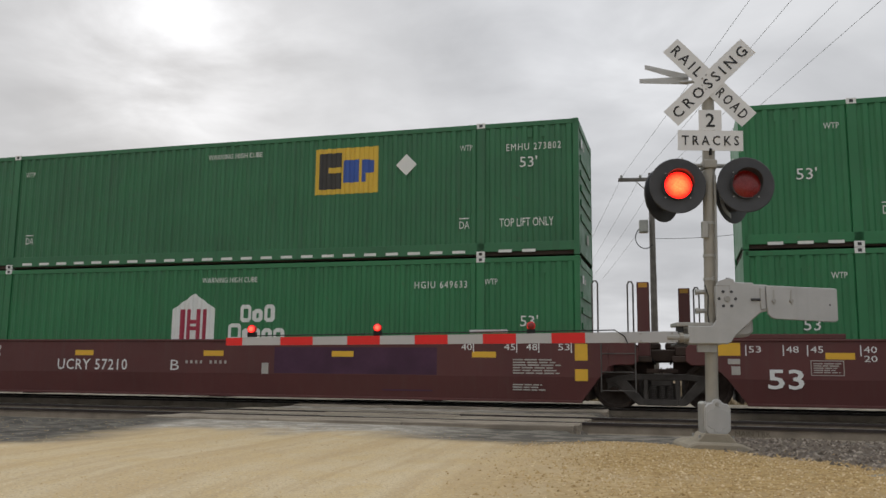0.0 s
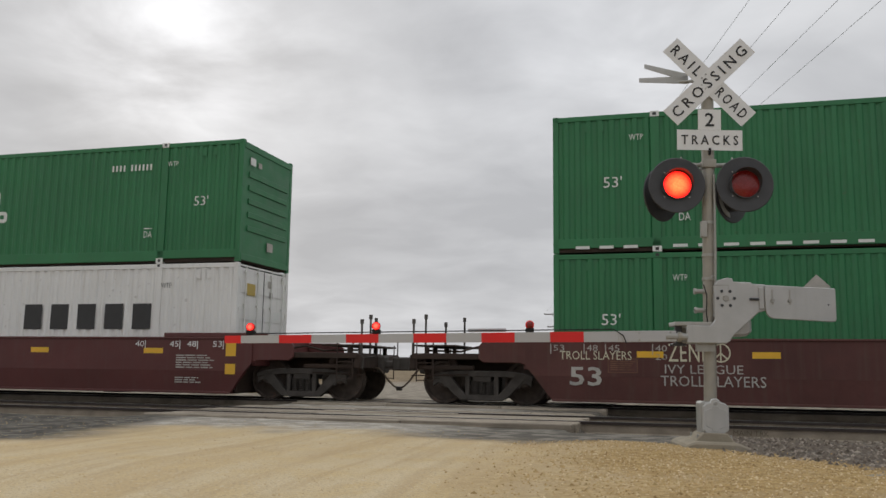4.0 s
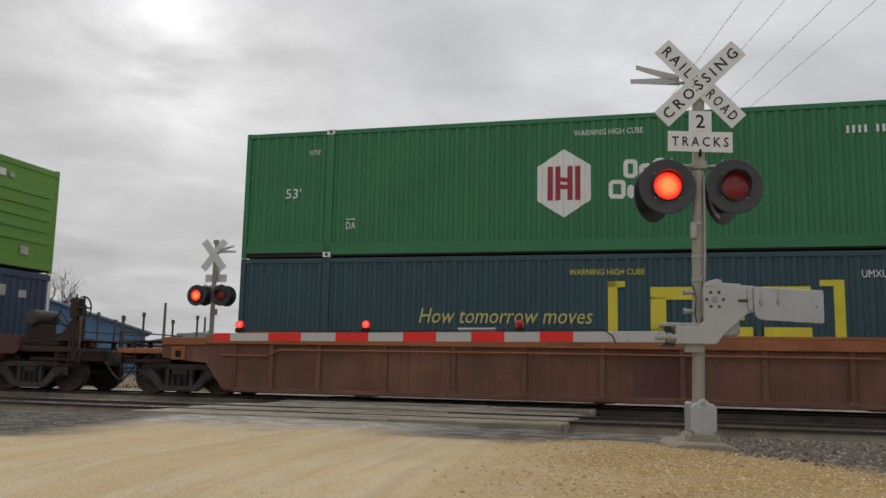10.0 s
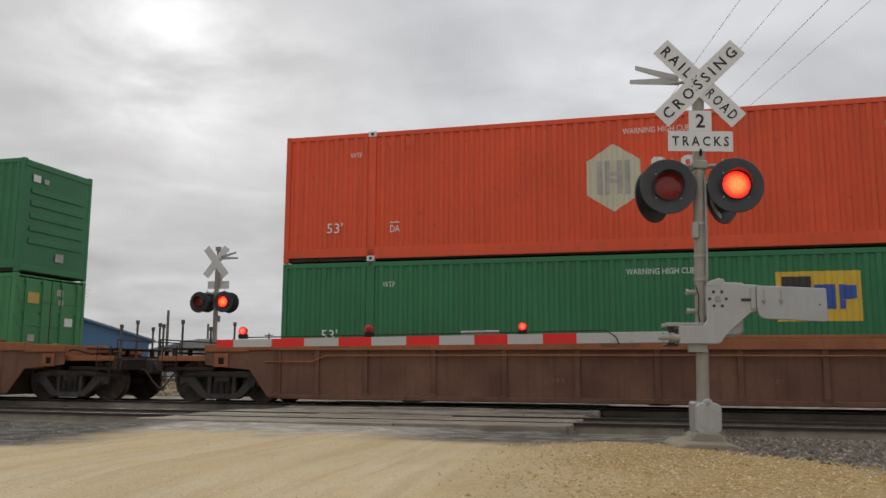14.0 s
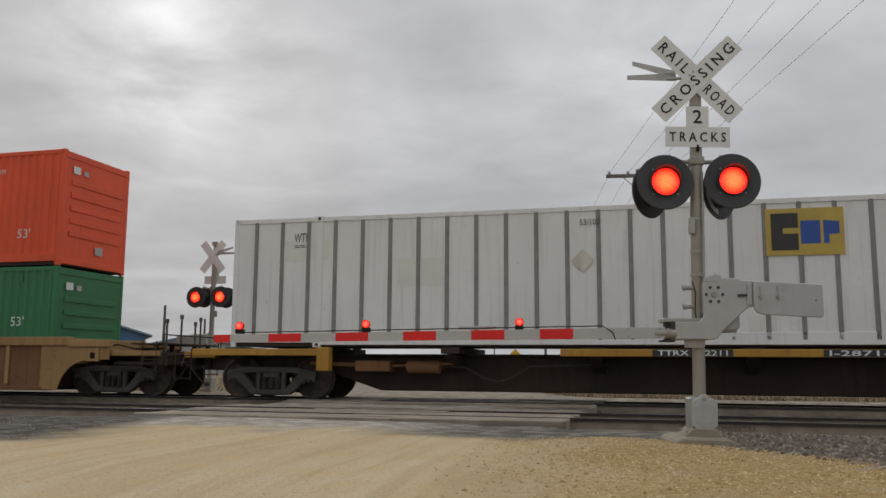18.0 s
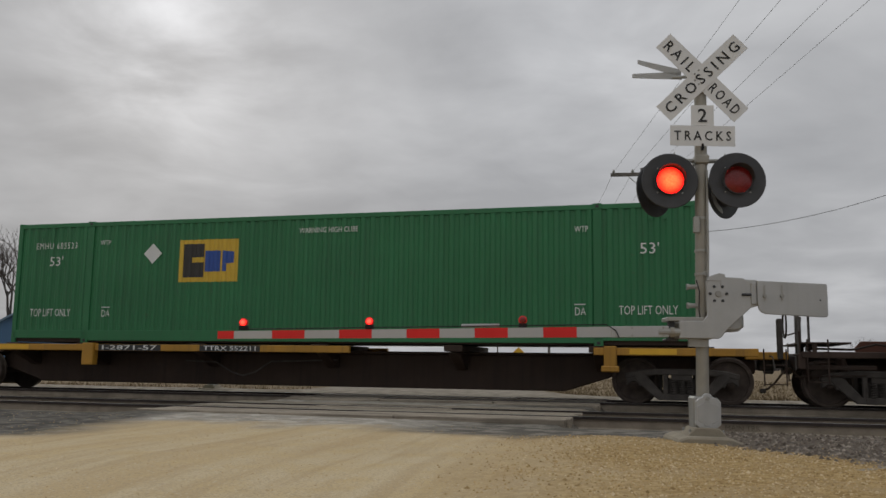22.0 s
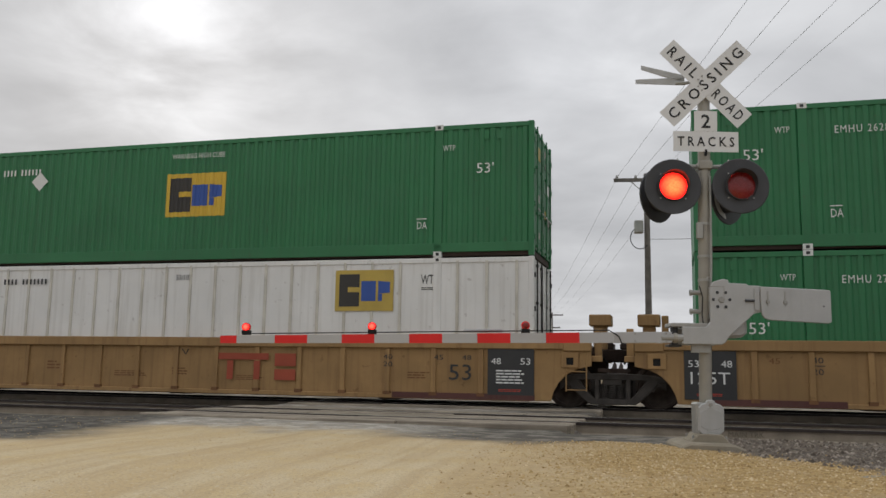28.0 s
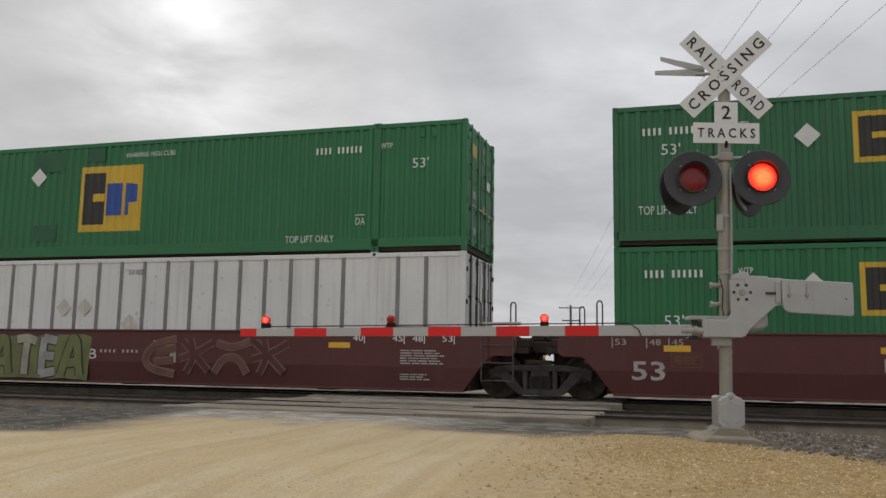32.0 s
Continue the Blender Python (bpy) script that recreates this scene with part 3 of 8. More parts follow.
def scatter_stones(name, label, mt_key, spots, sizes, seed):
    """Loose stones lying on the ground, as one mesh."""
    r = np.random.RandomState(seed)
    base = np.array([(1, 0, 0), (0.3, 0.9, 0), (-0.8, 0.55, 0), (-0.8, -0.6, 0), (0.35, -0.95, 0), (0.1, 0.05, 0.8), (0.0, 0.0, -0.5)])
    tri = [(0, 1, 5), (1, 2, 5), (2, 3, 5), (3, 4, 5), (4, 0, 5), (1, 0, 6), (2, 1, 6), (3, 2, 6), (4, 3, 6), (0, 4, 6)]
    k = len(spots)
    a = r.uniform(0, 6.28, k)
    v = base[None] * r.uniform(0.7, 1.3, (k, 7, 3)) * sizes[:, None, None]
    x = v[..., 0] * np.cos(a)[:, None] - v[..., 1] * np.sin(a)[:, None] + spots[:, :1]
    y = v[..., 0] * np.sin(a)[:, None] + v[..., 1] * np.cos(a)[:, None] + spots[:, 1:2]
    z = v[..., 2] + ground_height(spots[:, 0], spots[:, 1])[:, None] + sizes[:, None] * 0.0
    co = np.stack([x, y, z], -1).reshape(-1, 3)
    f = (np.array(tri)[None] + 7 * np.arange(k)[:, None, None]).reshape(-1, 3)
    me = bpy.data.meshes.new(name)
    me.from_pydata(co.tolist(), [], f.tolist())
    me.materials.append(M[mt_key])
    ob = new(name, me)
    ob.matrix_basis = on_track(0, 0)
    return tagged(ob, label, "stones", kind="stuff")


def island_material(key, cols, rough=0.9):
    mt = bpy.data.materials.new(key)
    mt.use_nodes = True
    nt = mt.node_tree
    N, L = nt.nodes.new, nt.links.new
    geo = N("ShaderNodeNewGeometry")
    r = N("ShaderNodeValToRGB")
    L(geo.outputs["Random Per Island"], r.inputs[0])
    e = r.color_ramp.elements
    e[0].color, e[1].color = (*cols[0], 1), (*cols[-1], 1)
    for i, c in enumerate(cols[1:-1]):
        q = e.new((i + 1) / (len(cols) - 1))
        q.color = (*c, 1)
    bs = nt.nodes["Principled BSDF"]
    L(r.outputs[0], bs.inputs["Base Color"])
    bs.inputs["Roughness"].default_value = rough
    bs.inputs["Specular IOR Level"].default_value = 0.1
    M[key] = mt


island_material("stones_tan", [(0.25, 0.165, 0.07), (0.47, 0.33, 0.155), (0.37, 0.27, 0.13), (0.64, 0.51, 0.33)])
island_material("stones_grey", [(0.065, 0.052, 0.04), (0.18, 0.15, 0.12), (0.115, 0.096, 0.078), (0.33, 0.285, 0.235)])
island_material("dry_grass", [(0.16, 0.12, 0.07), (0.3, 0.235, 0.15), (0.22, 0.17, 0.105)], 1.0)


def stones():
    r = np.random.RandomState(5)
    # shoulder gravel
    k = 60000
    n = 4.3 + (11.3 - 4.3) * r.uniform(0, 1, k) ** 0.9
    edge = (10.5 - n) * 0.09 - 2.0
    s = edge - 0.3 + r.uniform(0, 1, k) ** 0.8 * 8.5
    lump = 9.45 + 0.6 * np.exp(-((s + 0.55) / 0.7) ** 2) + 0.25 * r.uniform(-1, 1, k)
    keep = (n < lump) & (r.uniform(0, 1, k) < smooth_step(-0.4, 1.7, s - edge)) & ~((s > 0.2) & (n + 1.5 * s > 9.9 + r.uniform(-0.4, 0.4, k)) & (r.uniform(0, 1, k) < 0.96))
    size = r.uniform(0.005, 0.0135, k) * (1 + 0.9 * (r.uniform(0, 1, k) > 0.985))
    scatter_stones("gravel", "loose tan gravel on the road shoulder", "stones_tan", np.stack([s, n], 1)[keep], size[keep], 6)
    k = 2200
    n = r.uniform(4.5, 11.0, k)
    s = r.uniform(-12, -2.2, k)
    scatter_stones("road_pebble", "small scattered stones on the packed road", "stones_tan", np.stack([s, n], 1), r.uniform(0.004, 0.009, k), 7)
    # ballast of both tracks and of the slope before them
    k = 34000
    s = r.uniform(-1.35, 9, k)
    n = np.where(r.uniform(0, 1, k) < 0.45, r.uniform(7.0, 12.6, k), r.uniform(11.6, 21.2, k))
    keep = ((s > 0.2) & (n + 1.5 * s > 9.9 + r.uniform(-0.4, 0.4, k))) | (n > 11.7)
    s2, n2 = r.uniform(-22, -8.3, 7000), r.uniform(11.4, 21, 7000)
    sp = np.concatenate([np.stack([s, n], 1)[keep], np.stack([s2, n2], 1)])
    for c in (NEAR_TRACK, FAR_TRACK):
        for side in (-0.5, 0.5):
            sp = sp[np.abs(sp[:, 1] - (c + side * GAUGE)) > 0.09]
    scatter_stones("ballast", "dark grey crushed stone ballast round the ties", "stones_grey", sp, r.uniform(0.012, 0.034, len(sp)), 8)


def tufts():
    """Dry grass beyond the tracks."""
    r = np.random.RandomState(4)
    k = 30000
    s = np.where(r.uniform(0, 1, k) < 0.75, r.uniform(-9, 36, k), r.uniform(-50, -9, k))
    n = 24.5 + 44 * r.uniform(0, 1, k) ** 1.6
    u = s + 0.28 * (n - 17)
    keep = (u < -9.0) | (u > -0.8)
    s, n = s[keep], n[keep]
    k = len(s)
    z = ground_height(s, n)
    a, w, h = r.uniform(0, 3.14, k), r.uniform(0.015, 0.05, k), r.uniform(0.05, 0.2, k)
    dx, dy = np.cos(a) * w, np.sin(a) * w
    tip = np.stack([s + r.uniform(-0.12, 0.12, k), n + r.uniform(-0.1, 0.1, k), z + h], -1)
    co = np.stack([np.stack([s - dx, n - dy, z - 0.02], -1), np.stack([s + dx, n + dy, z - 0.02], -1), tip], 1).reshape(-1, 3)
    me = bpy.data.meshes.new("dry_grass")
    me.from_pydata(co.tolist(), [], np.arange(3 * k).reshape(-1, 3).tolist())
    me.materials.append(M["dry_grass"])
    ob = new("dry_grass", me)
    ob.matrix_basis = on_track(0, 0)
    tagged(ob, "dry yellow winter grass beyond the tracks", "grass", kind="stuff")


# ---- tracks and crossing deck ----
def rail_profile():
    return [(-0.07, -0.178), (0.07, -0.178), (0.07, -0.166), (0.013, -0.15), (0.009, -0.045), (0.036, -0.036), (0.036, -0.006), (0.028, 0.0),
            (-0.028, 0.0), (-0.036, -0.006), (-0.036, -0.036), (-0.009, -0.045), (-0.013, -0.15), (-0.07, -0.166)]


def track(name, n, label):
    t = thing(name, label, "railway track", on_track(0, n), kind="structure")
    for side in (-0.5, 0.5):
        g = Shape().prism([(y + side * GAUGE, z) for y, z in rail_profile()], -430, 430, axis="x")
        part("rail", g, "rail_steel", t, "dusty rusted steel rail")
        part("rail_cap", Shape().box(-430, 430, side * GAUGE - 0.0375, side * GAUGE + 0.0375, -0.04, 0.0004), "rail_brown", t)
        h = Shape().box(-430, 430, side * GAUGE - 0.024, side * GAUGE + 0.024, 0.0006, 0.0026)
        part("rail_head", h, "rail_head", t, "polished running surface")
    tie = Shape().box(-0.115, 0.115, -1.3, 1.3, -0.36, -0.175).mesh("tie", bevel=0.012)
    r = random.Random(int(n))
    for i in range(-34, 22):
        x = i * 0.5 + 0.2
        if -8.1 < x < -1.5:
            continue
        part("tie", tie, "tie_wood", t, at=pose(x + r.uniform(-0.02, 0.02), r.uniform(-0.04, 0.04), r.uniform(-0.01, 0.006), 0, 0, r.uniform(-1, 1)))
    plate = Shape().box(-0.09, 0.09, -0.16, 0.16, -0.178, -0.166).mesh("tie_plate")
    for i in range(-3, 16):
        for side in (-0.5, 0.5):
            x = i * 0.5 + 0.2
            if x > -1.4:
                part("tie_plate", plate, "rail_steel", t, at=pose(x, side * GAUGE, 0))
    return t


def crossing_deck(n, label):
    """Weathered timbers laid between and beside the rails."""
    d = thing("crossing_deck", label, "crossing deck", on_track(0, n), kind="structure")
    r = random.Random(int(n * 10))
    rows = [(-1.75, -1.48), (-1.46, -1.18), (-1.16, -0.79), (-0.6, -0.33), (-0.31, -0.02), (0.0, 0.29), (0.31, 0.6), (0.79, 1.16), (1.18, 1.46), (1.48, 1.75)]
    for y0, y1 in rows:
        x = -8.05 + r.uniform(-0.12, 0.1)
        while x < -1.6:
            end = min(x + r.choice([2.1, 2.4, 3.2]), -1.42 + r.uniform(-0.06, 0.05))
            if -1.42 - end < 0.7:
                end = -1.42 + r.uniform(-0.08, 0.06)
            k = r.uniform(-0.02, 0.004)
            g = Shape().box(x, end - 0.012, y0 + r.uniform(0, 0.012), y1 - r.uniform(0, 0.012), -0.2, k)
            part("plank", g, "deck_wood", d, bevel=0.012)
            x = end
    return d


def small_bits():
    """A slab and a flat stone lying in the gravel, and paint on the rail."""
    sl = Shape().box(0.0, 1.3, -0.6, 0.0, -0.03, 0.05).mesh("slab", bevel=0.012)
    ob = tag_mesh(new("concrete_slab", sl), "pale worn concrete slab lying in the gravel", "slab")
    clothe(ob, M["concrete"])
    ob.matrix_basis = pose(3.2, 6.6, -0.075, 3, 0, 36)
    tr = tag_mesh(new("rail_lettering", text_mesh("MAIN TRK", 0.47, 0.07)), "faded yellow paint lettering on the side of the rail", "lettering", kind="structure")
    clothe(tr, M["mural_base"])
    tr.matrix_basis = on_track(0.93, NEAR_TRACK - GAUGE / 2 - 0.018, -0.098)
    st = Shape().prism([(-0.16, -0.05), (0.02, -0.09), (0.17, -0.02), (0.1, 0.07), (-0.1, 0.06)], -0.02, 0.035, "z").mesh("flat_stone", bevel=0.012)
    ob = tag_mesh(new("flat_stone", st), "flat grey stone lying in the tan gravel", "stone")
    clothe(ob, M["concrete"])
    ob.matrix_basis = pose(2.2, 6.05, -0.09, 2, 4, 20)


build_ground()
track("track_near", NEAR_TRACK, "empty near track with rusty rails and worn ties")
track("track_far", FAR_TRACK, "far track with polished rails that carries the train")
crossing_deck(NEAR_TRACK, "weathered grey timber crossing planks between the near rails")
small_bits()
crossing_deck(FAR_TRACK, "weathered grey timber crossing planks between the far rails")

# ---- crossing signals ----
HALF_FLASH, FLASH_SHIFT, ARM_SHIFT = 0.6045, 0.105, 0.17


def flashes(on_first, z=0.0, shift=FLASH_SHIFT):
    """Rows of a lens disc that turns its lit side out and back again."""
    def turned(a):
        return pose(0, 0, z, 0, 0, a)
    rows, k = [], 0
    lit = on_first
    rows.append((0.0, 0 if lit else 180))
    t = HALF_FLASH - shift
    angle = 0 if lit else 180
    while t < 32.2:
        f = round(t * 30)
        # the fresh lamp glows a moment before the old one fades
        if angle % 360:
            a = f - 3
            a += {29: 1, 28: -1}.get(a % 30, 0)
        else:
            a = f - 1
            a += {29: 1, 28: 2}.get(a % 30, 0)
        for j in range(4):
            rows.append(((a + j) / 30, angle + 60 * j))
        angle += 180
        t += HALF_FLASH
    rows.append((32.4, angle))
    return [(t, turned(a)) for t, a in rows]


KEYED = []      # things and parts that move, with their rows
ground_mast = Shape().tube([(0, 0, 0.1), (0, 0, 4.02)], 0.068, 16).mesh("mast", smooth=True)


def lens_shape(r, th):
    g = Shape()
    prof = [(-th, r * 0.3), (-th * 0.85, r * 0.7), (-th * 0.3, r)]
    seg = 24
    for sgn, mi in ((1, 0), (-1, 1)):
        base = len(g.v)
        for h, rr in prof + [(0, r)]:
            for s in range(seg):
                a = 2 * math.pi * s / seg
                g.v.append((rr * math.cos(a), sgn * h, rr * math.sin(a)))
        for k in range(3):
            for s in range(seg):
                i0, i1 = base + k * seg + s, base + k * seg + (s + 1) % seg
                g.f.append((i0, i1, i1 + seg, i0 + seg))
                g.mi.append(mi)
        g.f.append(tuple(base + s for s in range(seg)))
        g.mi.append(mi)
    return g.mesh("lens", smooth=True)


LENS_BIG = lens_shape(0.148, 0.03)
LENS_SMALL = lens_shape(0.036, 0.02)


def lamp_head(parent, x, z, y, facing, key=None, swing=0):
    """A round black background with a hood and a red lens. facing: -1 towards the eye's side, 1 away."""
    m = pose(x, y, z, 0, 0, 0 if facing < 0 else 180 + swing)
    g = Shape().lathe([(0.0, 0.05), (0.0, 0.30), (-0.012, 0.308), (-0.02, 0.30), (-0.012, 0.17), (-0.012, 0.16)], (0, 0, 0), seg=36)
    board = part("lamp_head", g, "lamp_black", parent, "round black signal background", at=m, smooth=True)
    h = Shape().lathe([(0.0, 0.06), (0.0, 0.17), (0.17, 0.165), (0.22, 0.12), (0.24, 0.03)], (0, 0, 0), seg=24)
    part("housing", h, "lamp_black", board, smooth=True)
    # a hood that is open below
    v = Shape()
    seg, a0, a1 = 20, -35, 215
    for k in range(seg + 1):
        a = radians(a0 + (a1 - a0) * k / seg)
        c, s = math.cos(a), math.sin(a)
        depth = 0.04 + 0.09 * max(0.0, math.sin(a)) ** 0.6
        for r_, y_ in ((0.158, -0.02), (0.165, -0.02 - depth), (0.173, -0.02 - depth), (0.168, -0.02)):
            v.v.append((r_ * c, y_, r_ * s))
    for k in range(seg):
        for j in range(4):
            i = k * 4
            v.f.append((i + j, i + (j + 1) % 4, i + 4 + (j + 1) % 4, i + 4 + j))
            v.mi.append(0)
    part("hood", v, "lamp_black", board, smooth=True)
    # added opaque ring: keeps the disc's lit back from reddening the hood
    b = Shape()
    for k in range(28):
        c, s = math.cos(2 * math.pi * k / 28), math.sin(2 * math.pi * k / 28)
        b.v += [(0.1495 * c, -0.003, 0.1495 * s), (0.1495 * c, -0.05, 0.1495 * s), (0.157 * c, -0.05, 0.157 * s), (0.157 * c, -0.003, 0.157 * s)]
        for j in range(4):
            b.f.append((4 * k + j, 4 * k + (j + 1) % 4, (4 * k + 4 + (j + 1) % 4) % 112, (4 * k + 4 + j) % 112))
            b.mi.append(0)
    part("bezel", b, "lamp_black", board, smooth=True)
    for a in (45, 135, 225, 315):
        b = Shape().lathe([(-0.02, 0.008), (-0.03, 0.008)], (0.19 * math.cos(radians(a)), 0, 0.19 * math.sin(radians(a))), seg=8)
        part("bolt", b, "galvanised", board)
    lens = part("lens", LENS_BIG, ("lens_on", "lens_off"), board, "red glass lens", at=pose(0, -0.03, 0, 0, 0, 180))
    if key is not None:
        KEYED.append((lens, [(t, pose(0, -0.03, 0) @ q) for t, q in flashes(key)]))
    return board


def blade(parent, turn, y, words, half=0.605):
    g = Shape().box(-half, half, -0.002, 0.002, -0.114, 0.114)
    b = part("blade", g, "sign_white", parent, "white board with black letters" if words else "bare grey back of a sign board", at=pose(0, y, 3.96, 0, turn, 0))
    for x0, x1, w in words:
        part("lettering", text_mesh(w, x1 - x0, 0.122, 1.5, 0.014), "sign_black", b, at=pose((x0 + x1) / 2, -0.005, 0))
    for x in (-0.03, 0.03):
        part("bolt", Shape().lathe([(-0.003, 0.011), (-0.01, 0.011)], (x, 0, -0.085 if turn > 0 else 0.085), seg=8), "galvanised", b)
    return b


def crossing_signal(m, near):
    t = thing("crossing_signal", "grey railroad crossing mast with crossbuck, red lamps and lowered gate arm" if near else
              "far railroad crossing mast seen from behind with red lamps", "railroad signal", m, group="crossing signals")
    part("mast", ground_mast, "mast_paint", t)
    part("mast_cap", Shape().lathe([(4.02, 0.075), (4.05, 0.07), (4.07, 0.03)], (0, 0, 0), "z", 16), "mast_paint", t)
    for z in (2.36, 2.0, 1.74, 2.98, 3.62):
        part("clamp", Shape().lathe([(z, 0.069), (z, 0.076), (z + 0.03, 0.076), (z + 0.03, 0.069)], (0, 0, 0), "z", 16), "galvanised", t)
    # crossbuck
    if near:
        blade(t, 45, -0.085, [(-0.55, -0.14, "RAIL"), (0.14, 0.55, "ROAD")])
        blade(t, -45, -0.093, [(-0.55, 0.55, "CROSSING")])
    else:
        for turn, y in ((51, 0.085), (-51, 0.093)):
            blade(t, turn, y, [], 0.54)
        part("mast_tip", Shape().tube([(0, 0, 4.0), (0, 0, 4.42)], 0.045, 8).box(-0.07, 0.07, -0.05, 0.05, 4.3, 4.42), "mast_paint", t)
    # count plates
    g = Shape().box(-0.355, 0.355, -0.09, -0.086, 3.175, 3.405)
    p = part("plate", g, "sign_white", t, "white sign plate with black letters")
    lettering("TRACKS", -0.31, 0.31, 3.235, 3.345, -0.094, "sign_black", p, gap=1.5, weight=0.014)
    g = Shape().box(-0.125, 0.125, -0.09, -0.086, 3.407, 3.64)
    p = part("plate", g, "sign_white", t, "white sign plate with a black number")
    lettering("2", -0.05, 0.05, 3.445, 3.6, -0.094, "sign_black", p, weight=0.014)
    # slim boards of the side crossbuck, nearly edge on
    for z0, z1, x0 in ((4.09, 4.215, -0.675), (4.065, 4.045, -0.735)):
        g = Shape().prism([(-0.18, z0 - 0.055), (-0.18, z0 + 0.04), (x0, z1 + 0.026), (x0, z1 - 0.026)], 0.13, 0.14)
        part("side_board", g, "aluminium", t, "narrow weathered sign board seen edge on", bevel=0.003)
    part("bracket", Shape().tube([(-0.28, 0.135, 4.03), (0.0, 0.06, 4.03)], 0.02, 8), "galvanised", t)
    # lamp cross-arm
    part("lamp_arm", Shape().tube([(-0.36, 0.05, 2.98), (-0.3, 0.05, 3.05), (-0.12, 0.02, 3.03), (0.12, 0.02, 3.03), (0.3, 0.05, 3.05), (0.36, 0.05, 2.98)], 0.024, 10), "galvanised", t, smooth=True)
    part("junction_box", Shape().box(-0.075, 0.075, -0.085, 0.1, 2.98, 3.08), "mast_paint", t, bevel=0.012)
    for sgn in (-1, 1):
        lamp_head(t, sgn * 0.365 - 0.004, 2.775 + 0.012 * sgn, -0.12, -1, (sgn < 0) if near else None)
        back = lamp_head(t, sgn * 0.395 - 0.045, 2.75, 0.34, 1, None if near else (sgn > 0), 40 if near else 0)
        if near and sgn > 0:
            arc = [(0.23 + e, q) for e, span in ((0.03, range(12, -80, -7)), (-0.02, range(-72, 13, 7))) for q in span]
            part("back_plate", Shape().prism([(r_ * math.cos(radians(q)), r_ * math.sin(radians(q))) for r_, q in arc], 0.002, 0.012), "aluminium", back, "bare pale metal rim on the back of a lamp")
        part("lamp_stem", Shape().tube([(sgn * 0.365, -0.02, 2.96), (sgn * 0.365, 0.3, 2.86)], 0.03, 8), "lamp_black", t)
    part("sign_clip", Shape().box(-0.012, 0.012, -0.1, -0.06, 3.13, 3.2), "rubber", t)
    for sgn in (-1, 1):
        part("finial", Shape().lathe([(3.06, 0.02), (3.09, 0.02), (3.13, 0.004)], (sgn * 0.28, 0.05, 0), "z", 8), "galvanised", t)
    part("small_box", Shape().box(-0.105, -0.04, -0.11, -0.05, 2.2, 2.38), "galvanised", t, "small grey cable box", bevel=0.006)
    part("conduit", Shape().tube([(0.045, -0.075, 1.6), (0.05, -0.085, 2.0), (0.045, -0.08, 2.9)], 0.013, 8), "galvanised", t)
    # foot
    plate = [(-0.125, 0.15), (-0.085, 0.11), (-0.05, 0.105), (-0.04, 0.06), (0.0, 0.045), (0.04, 0.06), (0.05, 0.105), (0.085, 0.11), (0.14, 0.15), (0.14, 0.39), (0.1, 0.43), (0.05, 0.435), (0.04, 0.465), (0.0, 0.478), (-0.04, 0.465), (-0.05, 0.435), (-0.085, 0.43), (-0.125, 0.39)]
    part("foot_cover", Shape().prism([(x + 0.01, z) for x, z in plate], -0.17, -0.125), "aluminium", t, "light grey cast cover plate with two bolt lugs", bevel=0.008)
    part("foot_rim", Shape().prism([(0.01 + x * 0.82, 0.27 + (z - 0.27) * 0.62) for x, z in plate], -0.176, -0.168), "aluminium", t, bevel=0.003)
    part("foot_column", Shape().prism([(-0.12, 0.0), (0.12, 0.0), (0.11, 0.44), (-0.13, 0.44)], -0.12, 0.12), "galvanised", t, bevel=0.02)
    for z in (0.425, 0.1):
        part("bolt", Shape().lathe([(-0.17, 0.022), (-0.185, 0.02), (-0.185, 0.001)], (0.01, 0, z), seg=10), "galvanised", t)
    part("foot_flange", Shape().prism([(-0.22, 0.0), (0.22, 0.0), (0.2, 0.04), (0.12, 0.12), (-0.12, 0.12), (-0.2, 0.04)], -0.2, 0.2), "concrete", t, bevel=0.01)
    part("foot_slab", Shape().prism([(-0.36, -0.2), (0.34, -0.2), (0.32, -0.01), (0.2, 0.035), (-0.24, 0.035), (-0.34, 0.0)], -0.38, 0.4), "concrete", t, "worn concrete foundation block", bevel=0.02)
    for sx in (-0.17, 0.17):
        for sy in (-0.15, 0.15):
            part("anchor_bolt", Shape().tube([(sx, sy, 0.03), (sx, sy, 0.1)], 0.013, 6), "galvanised", t)
    # gate mechanism and counterweight
    whole, t = t, part("gate_frame", Shape().box(-0.1, 0.1, -0.11, -0.06, 1.0, 1.3), "galvanised", t, at=pose(-0.05, 0, -0.035, 0, -1.0, 0))
    front = [(-0.225, 1.263), (-0.225, 1.068), (0.2, 1.068), (0.24, 1.09), (0.282, 1.155), (0.562, 1.414), (0.645, 1.435), (0.645, 1.724), (0.5, 1.728), (0.49, 1.745), (0.293, 1.752), (0.29, 1.785), (0.231, 1.797), (0.127, 1.766), (0.09, 1.714), (0.086, 1.321), (0.034, 1.263)]
    front = [(0.21 + (x - 0.21) * 0.965, 1.565 + (z - 1.565) * 0.965) for x, z in front]
    part("gate_casting", Shape().prism(front, -0.17, -0.13), "aluminium", t, "pale grey cast gate arm support", bevel=0.008)
    part("gate_machine", Shape().prism([(0.1, 1.36), (0.56, 1.42), (0.6, 1.46), (0.6, 1.70), (0.5, 1.725), (0.1, 1.72)], -0.128, 0.22), "aluminium", t, "grey gate machine housing", bevel=0.02)
    part("motor_cover", Shape().prism([(0.28, 1.165), (0.44, 1.17), (0.49, 1.19), (0.51, 1.23), (0.51, 1.36), (0.47, 1.4), (0.28, 1.4)], -0.05, 0.2), "aluminium", t, "rounded grey motor cover", bevel=0.03)
